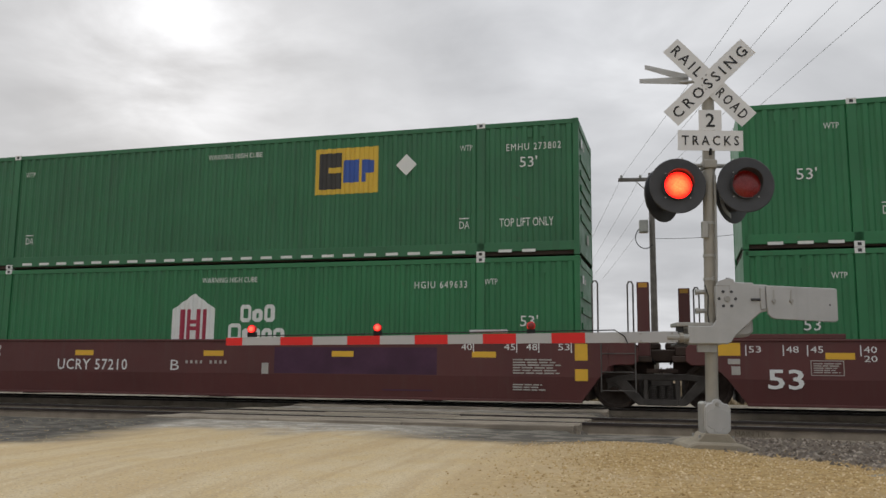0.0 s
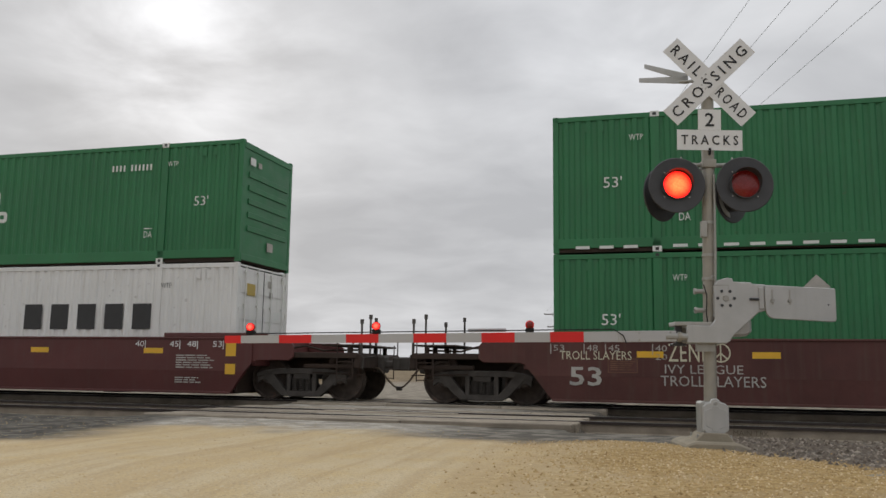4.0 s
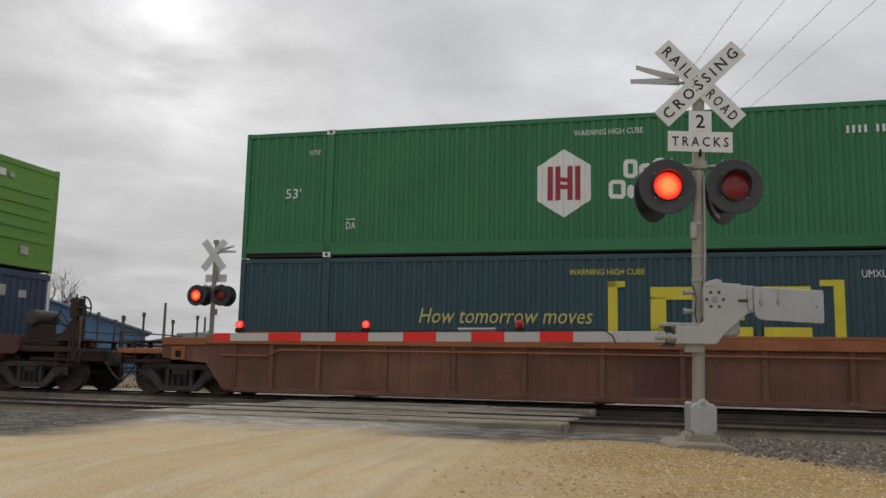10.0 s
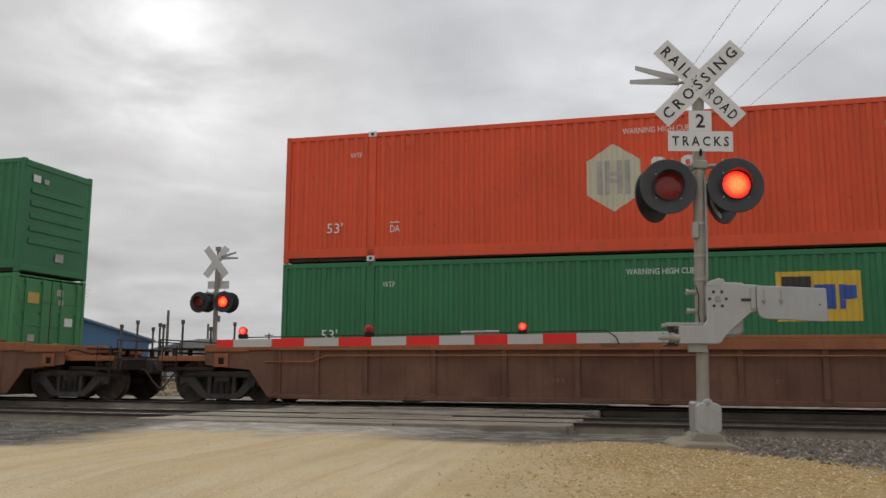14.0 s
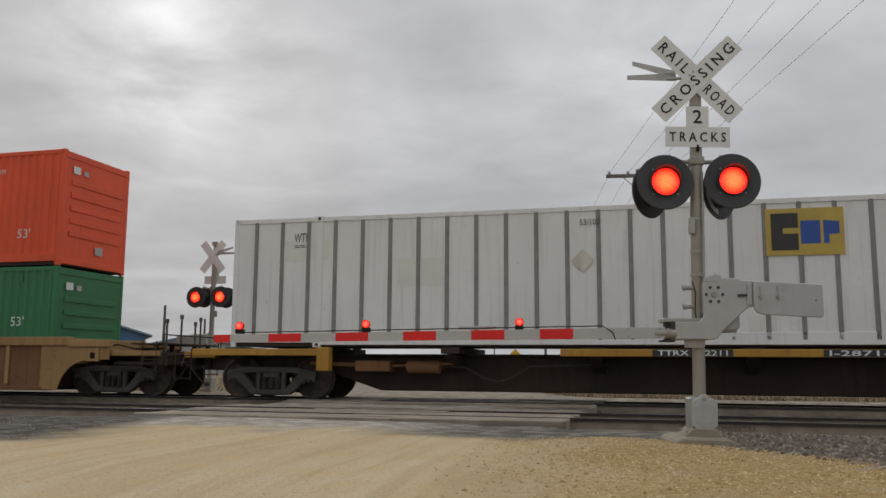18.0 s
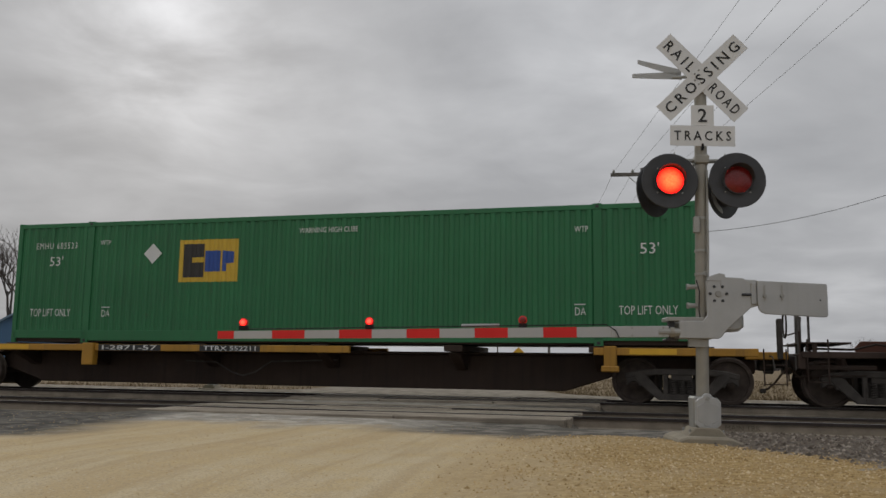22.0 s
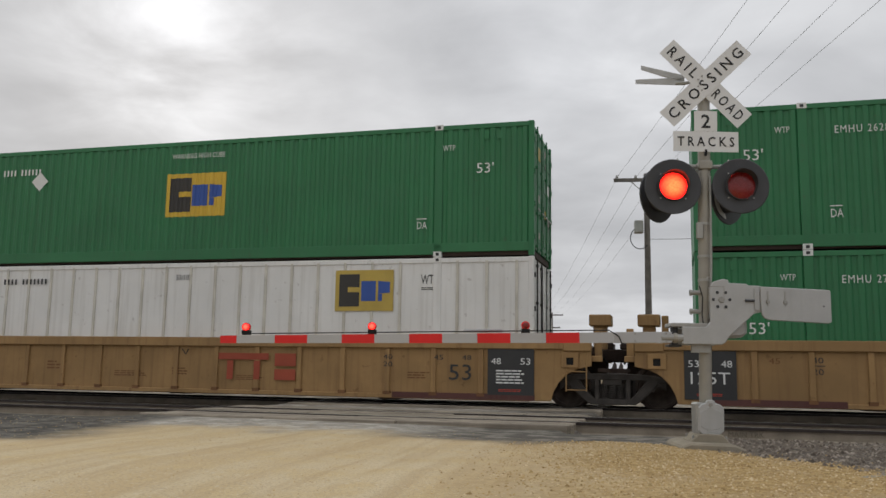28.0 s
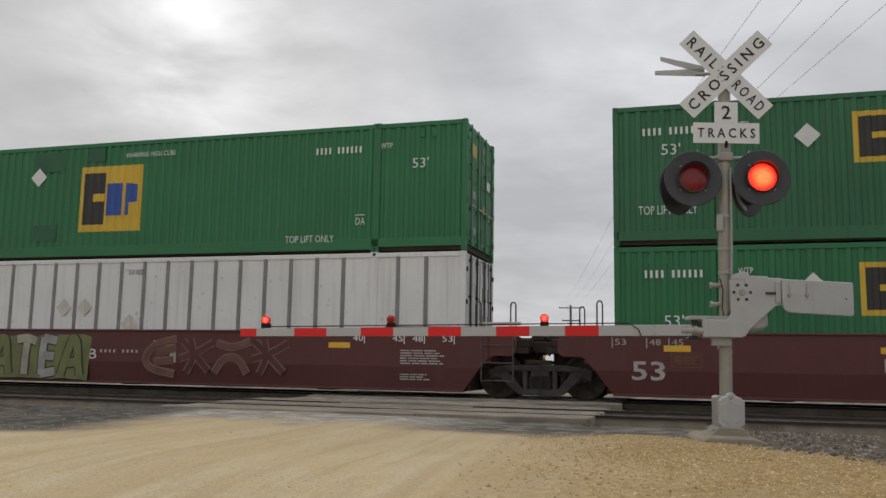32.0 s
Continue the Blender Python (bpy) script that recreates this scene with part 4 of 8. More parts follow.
    part("gate_casting", Shape().prism([(x, z) for x, z in front if z < 1.5 and x < 0.6], 0.16, 0.2), "aluminium", t, bevel=0.008)
    part("cover_seam", Shape().box(0.09, 0.24, -0.173, -0.1695, 1.7, 1.71).box(0.236, 0.242, -0.173, -0.1695, 1.66, 1.71), "galvanised", t)
    for k in range(6):
        a = radians(60 * k)
        part("bolt", Shape().lathe([(-0.172, 0.017), (-0.178, 0.017)], (0.21 + 0.087 * math.cos(a), 0, 1.565 + 0.087 * math.sin(a)), seg=8), "lamp_black", t)
    part("shaft", Shape().lathe([(-0.17, 0.035), (-0.185, 0.03), (-0.185, 0.002)], (0.21, 0, 1.565), seg=14), "galvanised", t)
    part("link_plate", Shape().box(0.55, 0.606, -0.19, -0.169, 1.455, 1.685), "aluminium", t, "narrow upright clamp plate", bevel=0.005)
    part("pull_rod", Shape().tube([(0.455, -0.182, 1.558), (0.55, -0.182, 1.558)], 0.014, 8), "lamp_black", t)
    g = Shape().prism([(0.611, 1.708), (1.331, 1.679), (1.339, 1.66), (1.339, 1.35), (1.325, 1.329), (1.296, 1.325), (0.691, 1.353), (0.649, 1.37), (0.621, 1.405), (0.611, 1.483)], -0.205, -0.172)
    part("counterweight", g, "aluminium", t, "broad pale grey counterweight blade with rounded corners", bevel=0.006)
    # black disc on the blade, the darkness of a bolt hole as colour
    part("weight_hole", Shape().lathe([(-0.206, 0.01), (-0.2075, 0.009)], (1.26, 0, 1.505), seg=10), "lamp_black", t)
    for x in (0.684, 0.865):
        part("slot", Shape().box(x - 0.008, x + 0.008, -0.212, -0.204, 1.5, 1.66), "galvanised", t)
        part("bolt", Shape().lathe([(-0.204, 0.025), (-0.222, 0.02), (-0.222, 0.001)], (x, 0, 1.544), seg=8), "galvanised", t)
    part("lift_eye", Shape().tube([(0.096 + 0.022 * math.cos(a), -0.12, 1.79 + 0.022 * math.sin(a)) for a in np.linspace(0, 6.28, 13)], 0.006, 6), "galvanised", t)
    part("hub", Shape().tube([(-0.43, -0.14, 1.15), (-0.2, -0.14, 1.15)], 0.042, 12), "galvanised", t)
    part("hub_collar", Shape().tube([(-0.3, -0.14, 1.15), (-0.26, -0.14, 1.15)], 0.055, 12), "mast_paint", t)
    part("hinge_plate", Shape().box(-0.33, 0.06, -0.16, 0.16, 1.27, 1.312), "galvanised", t, "flat hinge plate over the arm joint", bevel=0.006)
    part("hinge_post", Shape().box(-0.31, -0.24, -0.09, -0.02, 1.07, 1.272).box(-0.34, -0.2, -0.09, 0.1, 1.06, 1.085), "lamp_black", t, bevel=0.006)
    for z in (1.445, 1.65):
        part("bracket", Shape().tube([(-0.09, -0.02, z), (0.02, -0.02, z)], 0.026, 10).tube([(-0.09, -0.02, z), (-0.065, -0.02, z)], 0.034, 8), "galvanised", t)
    part("cable", Shape().tube([(0.0, -0.085, 1.72), (0.03, -0.09, 1.6), (0.02, -0.09, 1.4), (0.03, -0.1, 1.3)], 0.006, 6), "rubber", t)
    t = whole
    # gate arm with stripes and lamps, hanging a little low at its tip
    m = pose(-0.36, 0, 1.117, 0, -2.2, 0)
    arm = part("gate_arm", Shape().box(-0.64, -0.03, -0.17, -0.11, -0.059, 0.059), "arm_white", t, "lowered gate arm with red and white stripes", at=m, bevel=0.004)
    tip = -4.915
    part("arm_tube", Shape().prism([(-0.64, -0.056), (-0.64, 0.056), (tip, 0.04), (tip, -0.04)], -0.165, -0.115), "arm_white", arm)
    for k in range(6):
        x0 = -1.365 - 0.737 * k
        x1 = x0 + 0.357
        if k == 5:
            x0, x1 = tip - 0.002, tip + 0.178
        f0, f1 = 0.057 - 0.016 * (x0 + 0.64) / (tip + 0.64), 0.057 - 0.016 * (x1 + 0.64) / (tip + 0.64)
        part("stripe", Shape().prism([(x0, -f0), (x1, -f1), (x1, f1), (x0, f0)], -0.168, -0.112), "arm_red", arm, "red reflective band")
    for x in (-0.09, -0.42):
        for z in (-0.04, 0.04):
            part("bolt", Shape().lathe([(-0.17, 0.012), (-0.178, 0.012)], (x, 0, z), seg=8), "galvanised", arm)
    part("arm_cable", Shape().tube([(-0.56, -0.18, -0.07), (-0.59, -0.185, 0.01), (-0.69, -0.15, 0.08), (-2.6, -0.14, 0.072), (-4.6, -0.14, 0.062)], 0.006, 6), "rubber", arm)
    part("end_plate", Shape().box(-2.25, -1.83, -0.02, 0.02, 0.068, 0.105), "arm_white", arm, "short white bar on the arm", bevel=0.006)
    for k, x in enumerate((-4.645, -3.25, -1.58)):
        body = part("arm_lamp", Shape().lathe([(0.0, 0.03), (0.0, 0.046), (-0.045, 0.048), (-0.05, 0.04)], (x, -0.09, 0.135), seg=16), "arm_red", arm, "small red gate lamp", smooth=True)
        part("lamp_foot", Shape().box(x - 0.045, x + 0.045, -0.15, -0.06, 0.05, 0.1), "rubber", arm, bevel=0.006)
        ln = part("lens", LENS_SMALL, ("lamp_on", "lens_off"), body, "red glass lens", at=pose(x, -0.142, 0.135))
        if near and k:
            KEYED.append((ln, [(tt, pose(x, -0.142, 0.135) @ q) for tt, q in flashes(k == 1, shift=ARM_SHIFT)]))
    return t


crossing_signal(pose(2.87, 9.2, -0.015, 0, 1.15, -3.5), True)
crossing_signal(pose(-6.45, 25.0, -0.06, 0, 0, 180 - 16), False)


# ---- containers ----
CL, CW, CH = 16.15, 2.59, 2.885     # a 53-foot box
HX, HY = CL / 2, CW / 2


def corrugated(x0, x1, z0, z1, y_out, y_in, pitch=0.225):
    """A folded steel wall between x0 and x1, seen from -y when y_out < y_in."""
    n = max(1, round((x1 - x0) / pitch))
    p = (x1 - x0) / n
    xs, ys = [], []
    for k in range(n):
        for f, y in ((0.0, y_in), (0.34, y_in), (0.5, y_out), (0.84, y_out)):
            xs.append(x0 + (k + f) * p)
            ys.append(y)
    xs.append(x1)
    ys.append(y_in)
    g = Shape()
    for i in range(len(xs) - 1):
        g.face([(xs[i], ys[i], z0), (xs[i + 1], ys[i + 1], z0), (xs[i + 1], ys[i + 1], z1), (xs[i], ys[i], z1)])
    return g


def merge(*shapes):
    g = Shape()
    for s in shapes:
        k = len(g.v)
        g.v += s.v
        g.f += [tuple(i + k for i in f) for f in s.f]
        g.mi += s.mi
    return g


def wall_backing(g, y0, y1):
    return g.box(-HX + 0.1, HX - 0.1, y0, y1, 0.12, CH - 0.08)


BOX = {}
POST_X = 6.0      # the lifting posts, 40 feet apart


def container_meshes():
    side = merge(corrugated(-HX + 0.12, -POST_X - 0.09, 0.29, CH - 0.115, -HY + 0.006, -HY + 0.036),
                 corrugated(-POST_X + 0.09, POST_X - 0.09, 0.29, CH - 0.115, -HY + 0.006, -HY + 0.036),
                 corrugated(POST_X + 0.09, HX - 0.12, 0.29, CH - 0.115, -HY + 0.006, -HY + 0.036))
    BOX["side"] = wall_backing(side, -HY + 0.05, -HY + 0.07).mesh("side_panel")
    flat = wall_backing(Shape(), -HY + 0.02, -HY + 0.06)
    BOX["flat"] = flat.mesh("side_panel")
    BOX["post"] = Shape().box(-0.09, 0.09, -HY, -HY + 0.06, 0.02, CH - 0.02).mesh("lifting_post", bevel=0.008)
    BOX["corner"] = Shape().box(-0.06, 0.06, -0.06, 0.06, 0.0, CH).mesh("corner_post", bevel=0.01)
    BOX["top_rail"] = Shape().box(-HX + 0.05, HX - 0.05, -0.03, 0.03, CH - 0.115, CH - 0.012).mesh("top_rail", bevel=0.006)
    BOX["bottom_rail"] = Shape().prism([(-HX + 0.05, 0.1), (-POST_X, 0.1), (-POST_X, 0.05), (POST_X, 0.05), (POST_X, 0.1), (HX - 0.05, 0.1), (HX - 0.05, 0.29), (-HX + 0.05, 0.29)], -0.03, 0.03).mesh("bottom_rail", bevel=0.006)
    BOX["roof"] = Shape().box(-HX + 0.05, HX - 0.05, -HY + 0.05, HY - 0.05, CH - 0.06, CH - 0.02).mesh("roof")
    BOX["floor"] = Shape().box(-HX + 0.05, HX - 0.05, -HY + 0.05, HY - 0.05, 0.02, 0.14).mesh("floor")
    c = Shape().box(-0.09, 0.09, -0.05, 0.05, -0.055, 0.055)
    # the casting's opening is not cut: its dark inside is a black face
    c.box(-0.035, 0.035, -0.053, -0.049, -0.03, 0.03, mi=1)
    BOX["casting"] = c.mesh("casting")
    e = Shape().box(HX - 0.03, HX - 0.01, -HY + 0.06, HY - 0.06, 0.1, CH - 0.06)
    BOX["endbar"] = Shape().box(HX - 0.012, HX + 0.02, -HY + 0.3, HY - 0.3, 0, 0.13).mesh("end_rib", bevel=0.008)
    BOX["endsill"] = Shape().box(HX - 0.02, HX + 0.01, -HY + 0.06, HY - 0.06, 0, 0.15).mesh("end_rail", bevel=0.006)
    BOX["front"] = e.mesh("end_wall", bevel=0.004)
    d = Shape().box(HX - 0.06, HX - 0.015, 0.01, HY - 0.08, 0.16, CH - 0.1)
    for k in range(4):
        z = 0.35 + 0.62 * k
        d.box(HX - 0.02, HX - 0.002, 0.06, HY - 0.14, z, z + 0.3)
    BOX["door"] = d.mesh("door", bevel=0.004)
    rod = Shape().tube([(HX + 0.02, 0, 0.1), (HX + 0.02, 0, CH - 0.06)], 0.017, 8)
    for z in (0.2, 0.9, 1.9, CH - 0.2):
        rod.box(HX - 0.01, HX + 0.04, -0.05, 0.05, z, z + 0.05)
    BOX["rod"] = rod.mesh("lock_rod")
    BOX["seal"] = Shape().box(HX - 0.03, HX - 0.008, -0.012, 0.012, 0.16, CH - 0.1).mesh("door_seal")
    BOX["handle"] = Shape().box(HX + 0.03, HX + 0.045, -0.32, 0.02, 1.02, 1.05).mesh("door_handle")
    BOX["hinge"] = Shape().box(HX - 0.02, HX + 0.02, -0.06, 0.03, -0.05, 0.05).mesh("hinge")
    BOX["dash"] = Shape().box(-0.14, 0.14, -0.004, 0.0, -0.03, 0.03).mesh("reflector")
    ce = corrugated(-HY + 0.12, HY - 0.12, 0.2, CH - 0.1, 0.0, 0.036, 0.24)
    fe = Shape()
    fe.v = [(HX - 0.008 - y, x, z) for x, y, z in ce.v]
    fe.f, fe.mi = ce.f, ce.mi
    fe.box(HX - 0.07, HX - 0.05, -HY + 0.06, HY - 0.06, 0.1, CH - 0.06)
    BOX["fold_end"] = fe.mesh("end_wall")
    BOX["plain_end"] = Shape().box(-HX + 0.01, -HX + 0.04, -HY + 0.06, HY - 0.06, 0.1, CH - 0.06).mesh("end_wall")
    BOX["slot"] = Shape().box(-0.05, 0.05, -0.004, 0.0, -0.09, 0.09).mesh("lift_recess")
    BOX["rib"] = Shape().box(-0.045, 0.045, -HY + 0.0, -HY + 0.025, 0.14, CH - 0.08).mesh("rib", bevel=0.006)
    BOX["seam"] = Shape().box(-0.03, 0.03, -HY - 0.006, -HY + 0.025, 0.14, CH - 0.08).mesh("seam")
    BOX["endrib"] = Shape().box(HX - 0.02, HX + 0.015, -0.04, 0.04, 0.1, CH - 0.06).mesh("end_rib")


container_meshes()
DECAL_Y = -HY - 0.003


def hexagon(x, z, r):
    return [(x + r * 0.88 * math.sin(math.pi * k / 3), z + r * 1.0 * math.cos(math.pi * k / 3)) for k in range(6)]


def flat_poly(name, polys, y, mt, parent, label=""):
    g = Shape()
    for p in polys:
        g.face([(x, y, z) for x, z in p])
    return part(name, g, mt, parent, label)


SPAN = 2 * (POST_X - 0.09)
FOLD = SPAN / round(SPAN / 0.225)
STEPS = ((0.0, 0.036), (0.34, 0.036), (0.5, 0.006), (0.84, 0.006), (1.0, 0.036))


def fold_depth(x):
    """How far the folded side lies behind its outer face at x."""
    f = ((x + POST_X - 0.09) / FOLD) % 1.0
    for (a, p), (b, q) in zip(STEPS, STEPS[1:]):
        if f <= b:
            return p + (q - p) * (f - a) / (b - a)
    return 0.036


def cut(poly, x, keep_right):
    """The part of a convex polygon on one side of an upright line."""
    out = []
    for p, q in zip(poly, poly[1:] + poly[:1]):
        a, b = (p[0] >= x, q[0] >= x) if keep_right else (p[0] <= x, q[0] <= x)
        if a:
            out.append(p)
        if a != b:
            t = (x - p[0]) / (q[0] - p[0])
            out.append((x, p[1] + (q[1] - p[1]) * t))
    return out


def painted(name, polys, lift, mt, parent, label=""):
    """Convex shapes painted onto the folded side of a container, following its folds."""
    g = Shape()
    for poly in polys:
        lo, hi = min(p[0] for p in poly), max(p[0] for p in poly)
        k = math.floor((lo + POST_X - 0.09) / FOLD)
        edges = [lo]
        while True:
            e = [-POST_X + 0.09 + (k + f) * FOLD for f, _ in STEPS[:4]]
            edges += [x for x in e if lo + 1e-4 < x < hi - 1e-4]
            k += 1
            if e[0] > hi:
                break
        edges.append(hi)
        for a, b in zip(edges, edges[1:]):
            piece = cut(cut(list(poly), a, True), b, False)
            if len(piece) > 2 and b - a > 1e-4:
                g.face([(x, -HY + fold_depth(min(max(x, a + 1e-5), b - 1e-5)) - lift, z) for x, z in piece])
    return part(name, g, mt, parent, label)


def rect(x0, x1, z0, z1):
    return [(x0, z0), (x1, z0), (x1, z1), (x0, z1)]


def hex_logo(c, s, zc, h=1.45, col="decal_white", bar="logo_red", word=True, word_s=8.2, faded=False):
    """White hexagon with red bars, and a two-line white word mark as plain blocks."""
    x = s - HX
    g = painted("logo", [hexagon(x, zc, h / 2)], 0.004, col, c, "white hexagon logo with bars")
    k = h / 1.45
    strips = [rect(x + a * k, x + b * k, zc - 0.36 * k, zc + 0.36 * k) for a, b in ((-0.34, -0.23), (-0.18, -0.07), (0.07, 0.18), (0.23, 0.34))]
    strips += [rect(x - 0.07 * k, x + 0.07 * k, zc + 0.03 * k, zc + 0.12 * k), rect(x - 0.07 * k, x + 0.07 * k, zc - 0.12 * k, zc - 0.03 * k)]
    for q in strips:
        painted("emblem", [q], 0.008, bar, g)
    if word:
        word_mark(c, word_s, zc, col)


def word_mark(c, s, zc, col="decal_white", wide=1.45):
    """Two lines of rounded block shapes."""
    x = s - HX
    k = wide / 1.45
    polys = []

    def blob(x0, x1, z0, z1):
        # a rounded hollow block
        def ring(q, b):
            return [(x0 + q + b, z0 + q), (x1 - q - b, z0 + q), (x1 - q, z0 + q + b), (x1 - q, z1 - q - b), (x1 - q - b, z1 - q), (x0 + q + b, z1 - q), (x0 + q, z1 - q - b), (x0 + q, z0 + q + b)]
        o, i = ring(0.0, 0.06), ring(0.088, 0.012)
        if x1 - x0 < 0.2:
            polys.append([o])
            return
        polys.append([[o[j], o[(j + 1) % 8], i[(j + 1) % 8], i[j]] for j in range(8)])

    up = zc + 0.06
    for a, b, h in ((0.30, 0.58, 0.39), (0.61, 0.86, 0.29), (0.89, 1.15, 0.39)):
        blob(x + a * k, x + b * k, up, up + h)
    lo = zc - 0.36
    for a, b, h in ((0.0, 0.34, 0.39), (0.37, 0.52, 0.28), (0.55, 0.82, 0.28), (0.85, 1.10, 0.28), (1.13, 1.40, 0.28)):
        blob(x + a * k, x + b * k, lo, lo + h)
    for p in polys:
        painted("word_block", p, 0.004, col, c, "white rounded block of a word mark")


def block_logo(c, s0, s1, z0, z1, back="logo_yellow", bars_mt="logo_dark", second="logo_blue", folded=True):
    """Panel with one dark comb and two blue blocks."""
    x0, x1 = s0 - HX, s1 - HX
    w, h = x1 - x0, z1 - z0
    label = "yellow logo panel with dark and blue blocks" if "yellow" in back or "brass" in back else "pale logo panel with dark and blue blocks"

    def local(poly):
        return [(x0 + a * w, z0 + b * h) for a, b in poly]

    def put(name, poly, lift, mt, parent, text=""):
        if folded:
            return painted(name, [local(poly)], 0.004 + lift, mt, parent, text)
        return flat_poly(name, [local(poly)], DECAL_Y - 0.004 - lift, mt, parent, text)

    p = put("logo", rect(0, 1, 0, 1), 0.0, back, c, label)
    put("emblem", rect(0.07, 0.42, 0.11, 0.9), 0.004, bars_mt, p, "plain dark block")
    put("emblem", rect(0.22, 0.42, 0.46, 0.58), 0.008, back, p)
    put("emblem", [(0.45, 0.24), (0.70, 0.24), (0.70, 0.73), (0.45, 0.73)], 0.004, second, p, "plain blue block")
    put("emblem", rect(0.74, 0.81, 0.24, 0.42), 0.004, second, p, "plain blue block")
    put("emblem", [(0.74, 0.42), (0.94, 0.44), (0.94, 0.70), (0.74, 0.73)], 0.004, second, p, "plain blue block")
    return p


def diamond(c, s, z, r=0.24, mt="decal_white"):
    x = s - HX
    flat_poly("placard", [[(x - r, z), (x, z - r), (x + r, z), (x, z + r)]], DECAL_Y, mt, c, "plain diamond placard")


def container(label, col="green", style="fold", end="front", castings=True, dashes=0, posts=None, group="containers", end_col="", slots=(0.72, 1.0, 15.13, 15.41)):
    c = thing("container", label, "shipping container", group=group)
    side = "side" if style == "fold" else "flat"
    part("side_panel", BOX[side], col, c)
    part("side_panel", BOX[side], col, c, at=pose(0, 0, 0, 0, 0, 180))
    part("roof", BOX["roof"], col, c)
    part("floor", BOX["floor"], "spine_dark", c)
    for sy in (-1, 1):
        part("top_rail", BOX["top_rail"], col, c, at=pose(0, sy * (HY - 0.03), 0))
        part("bottom_rail", BOX["bottom_rail"], col, c, at=pose(0, sy * (HY - 0.03), 0))
        for sx in (-1, 1):
            part("corner_post", BOX["corner"], posts or col, c, at=pose(sx * (HX - 0.06), sy * (HY - 0.06), 0))
            if style == "fold" or sy < 0:
                part("lifting_post", BOX["post"], col, c, at=pose(sx * POST_X, 0, 0, 0, 0, 0 if sy < 0 else 180))
            for z in (0.055, CH - 0.05):
                part("casting", BOX["casting"], ("decal_white" if castings else col, "decal_black"), c, at=pose(sx * POST_X, sy * (HY - 0.04), z, 0, 0, 0 if sy < 0 else 180))
    if posts:
        for sx in (-1, 1):
            panel(sx * (HX - 0.14) - 0.12, sx * (HX - 0.14) + 0.12, 0.02, CH - 0.02, -HY - 0.001, posts, c, "end_band", thick=0.02)
    part("end_wall", BOX["plain_end"], col, c)
    if end == "front":
        w = part("end_wall", BOX["front"], col, c, "end wall with raised horizontal ribs")
        for k in range(5):
            part("end_rib", BOX["endbar"], col, w, at=pose(0, 0, 0.75 + 0.32 * k))
        for z in (0.05, CH - 0.2):
            part("end_rail", BOX["endsill"], col, w, at=pose(0, 0, z))
        flat_poly_x(c, -0.85, 2.42, 0.13, "decal_white")
        flat_poly_x(c, -0.5, 2.4, 0.09, "decal_faded")
        flat_poly_x(c, 0.15, 0.5, 0.15, "decal_faded")
    elif end == "fold":
        w = part("end_wall", BOX["fold_end"], col, c, "folded steel end wall")
        for z in (0.05, CH - 0.2):
            part("end_rail", BOX["endsill"], col, w, at=pose(0, 0, z))
        flat_poly_x(c, -0.55, 2.3, 0.2, "decal_faded", 0.0)
        flat_poly_x(c, 0.25, 2.25, 0.14, "decal_faded", 0.0)
        flat_poly_x(c, 0.1, 0.75, 0.16, "decal_faded", 0.0)
    else:
        for sy in (-1, 1):
            d = part("door", BOX["door"], end_col or col, c, "end door leaf", at=pose(0, 0, 0) if sy > 0 else Matrix.Diagonal((1, -1, 1, 1)))
            for y in (0.35, 0.95):
                part("lock_rod", BOX["rod"], "gasket" if style == "flat" else end_col or col, d, at=pose(0, y, 0))
                part("door_handle", BOX["handle"], "gasket" if style == "flat" else "galvanised", d, at=pose(0, y, 0))
            for z in (0.4, 1.1, 1.8, 2.5):
                part("hinge", BOX["hinge"], "gasket" if style == "flat" else end_col or col, d, at=pose(0, HY - 0.08, z))
        part("door_seal", BOX["seal"], "gasket", c, "dark rubber seal between the door leaves")
        if style == "fold":
            for y0, z0, r, key in ((-0.65, 2.3, 0.2, "logo_brass"), (0.3, 2.5, 0.12, "decal_faded"), (0.35, 2.25, 0.1, "decal_faded"), (0.68, 1.75, 0.15, "decal_white"), (-0.65, 1.3, 0.12, "decal_faded"), (0.3, 1.1, 0.14, "logo_brass"), (0.75, 1.0, 0.12, "decal_faded"), (-0.6, 0.5, 0.1, "decal_faded")):
                flat_poly_x(c, y0, z0, r, key, 0.003)
    if dashes:
        for k in range(int(15.2 / dashes)):
            s = 0.6 + dashes * k
            if abs(s - HX + POST_X) > 0.25 and abs(s - HX - POST_X) > 0.25:
                part("reflector", BOX["dash"], "reflector_white", c, at=pose(s - HX, -HY - 0.001, 0.11))
    for s in slots if style == "fold" else ():
        part("lift_recess", BOX["slot"], col, c, at=pose(s - HX, -HY + 0.004, CH - 0.27))
    return c


def flat_poly_x(c, y, z, r, mt, off=0.022):
    g = Shape().face([(HX + off, y - r, z - r * 0.7), (HX + off, y + r, z - r * 0.7), (HX + off, y + r, z + r * 0.7), (HX + off, y - r, z + r * 0.7)])
    part("marking", g, mt, c)


def write53(c, s=15.1, z=2.0, mt="decal_white", w=0.37, h=0.23):
    lettering("53'", s - HX - w / 2, s - HX + w / 2, z - h / 2, z + h / 2, DECAL_Y, mt, c)


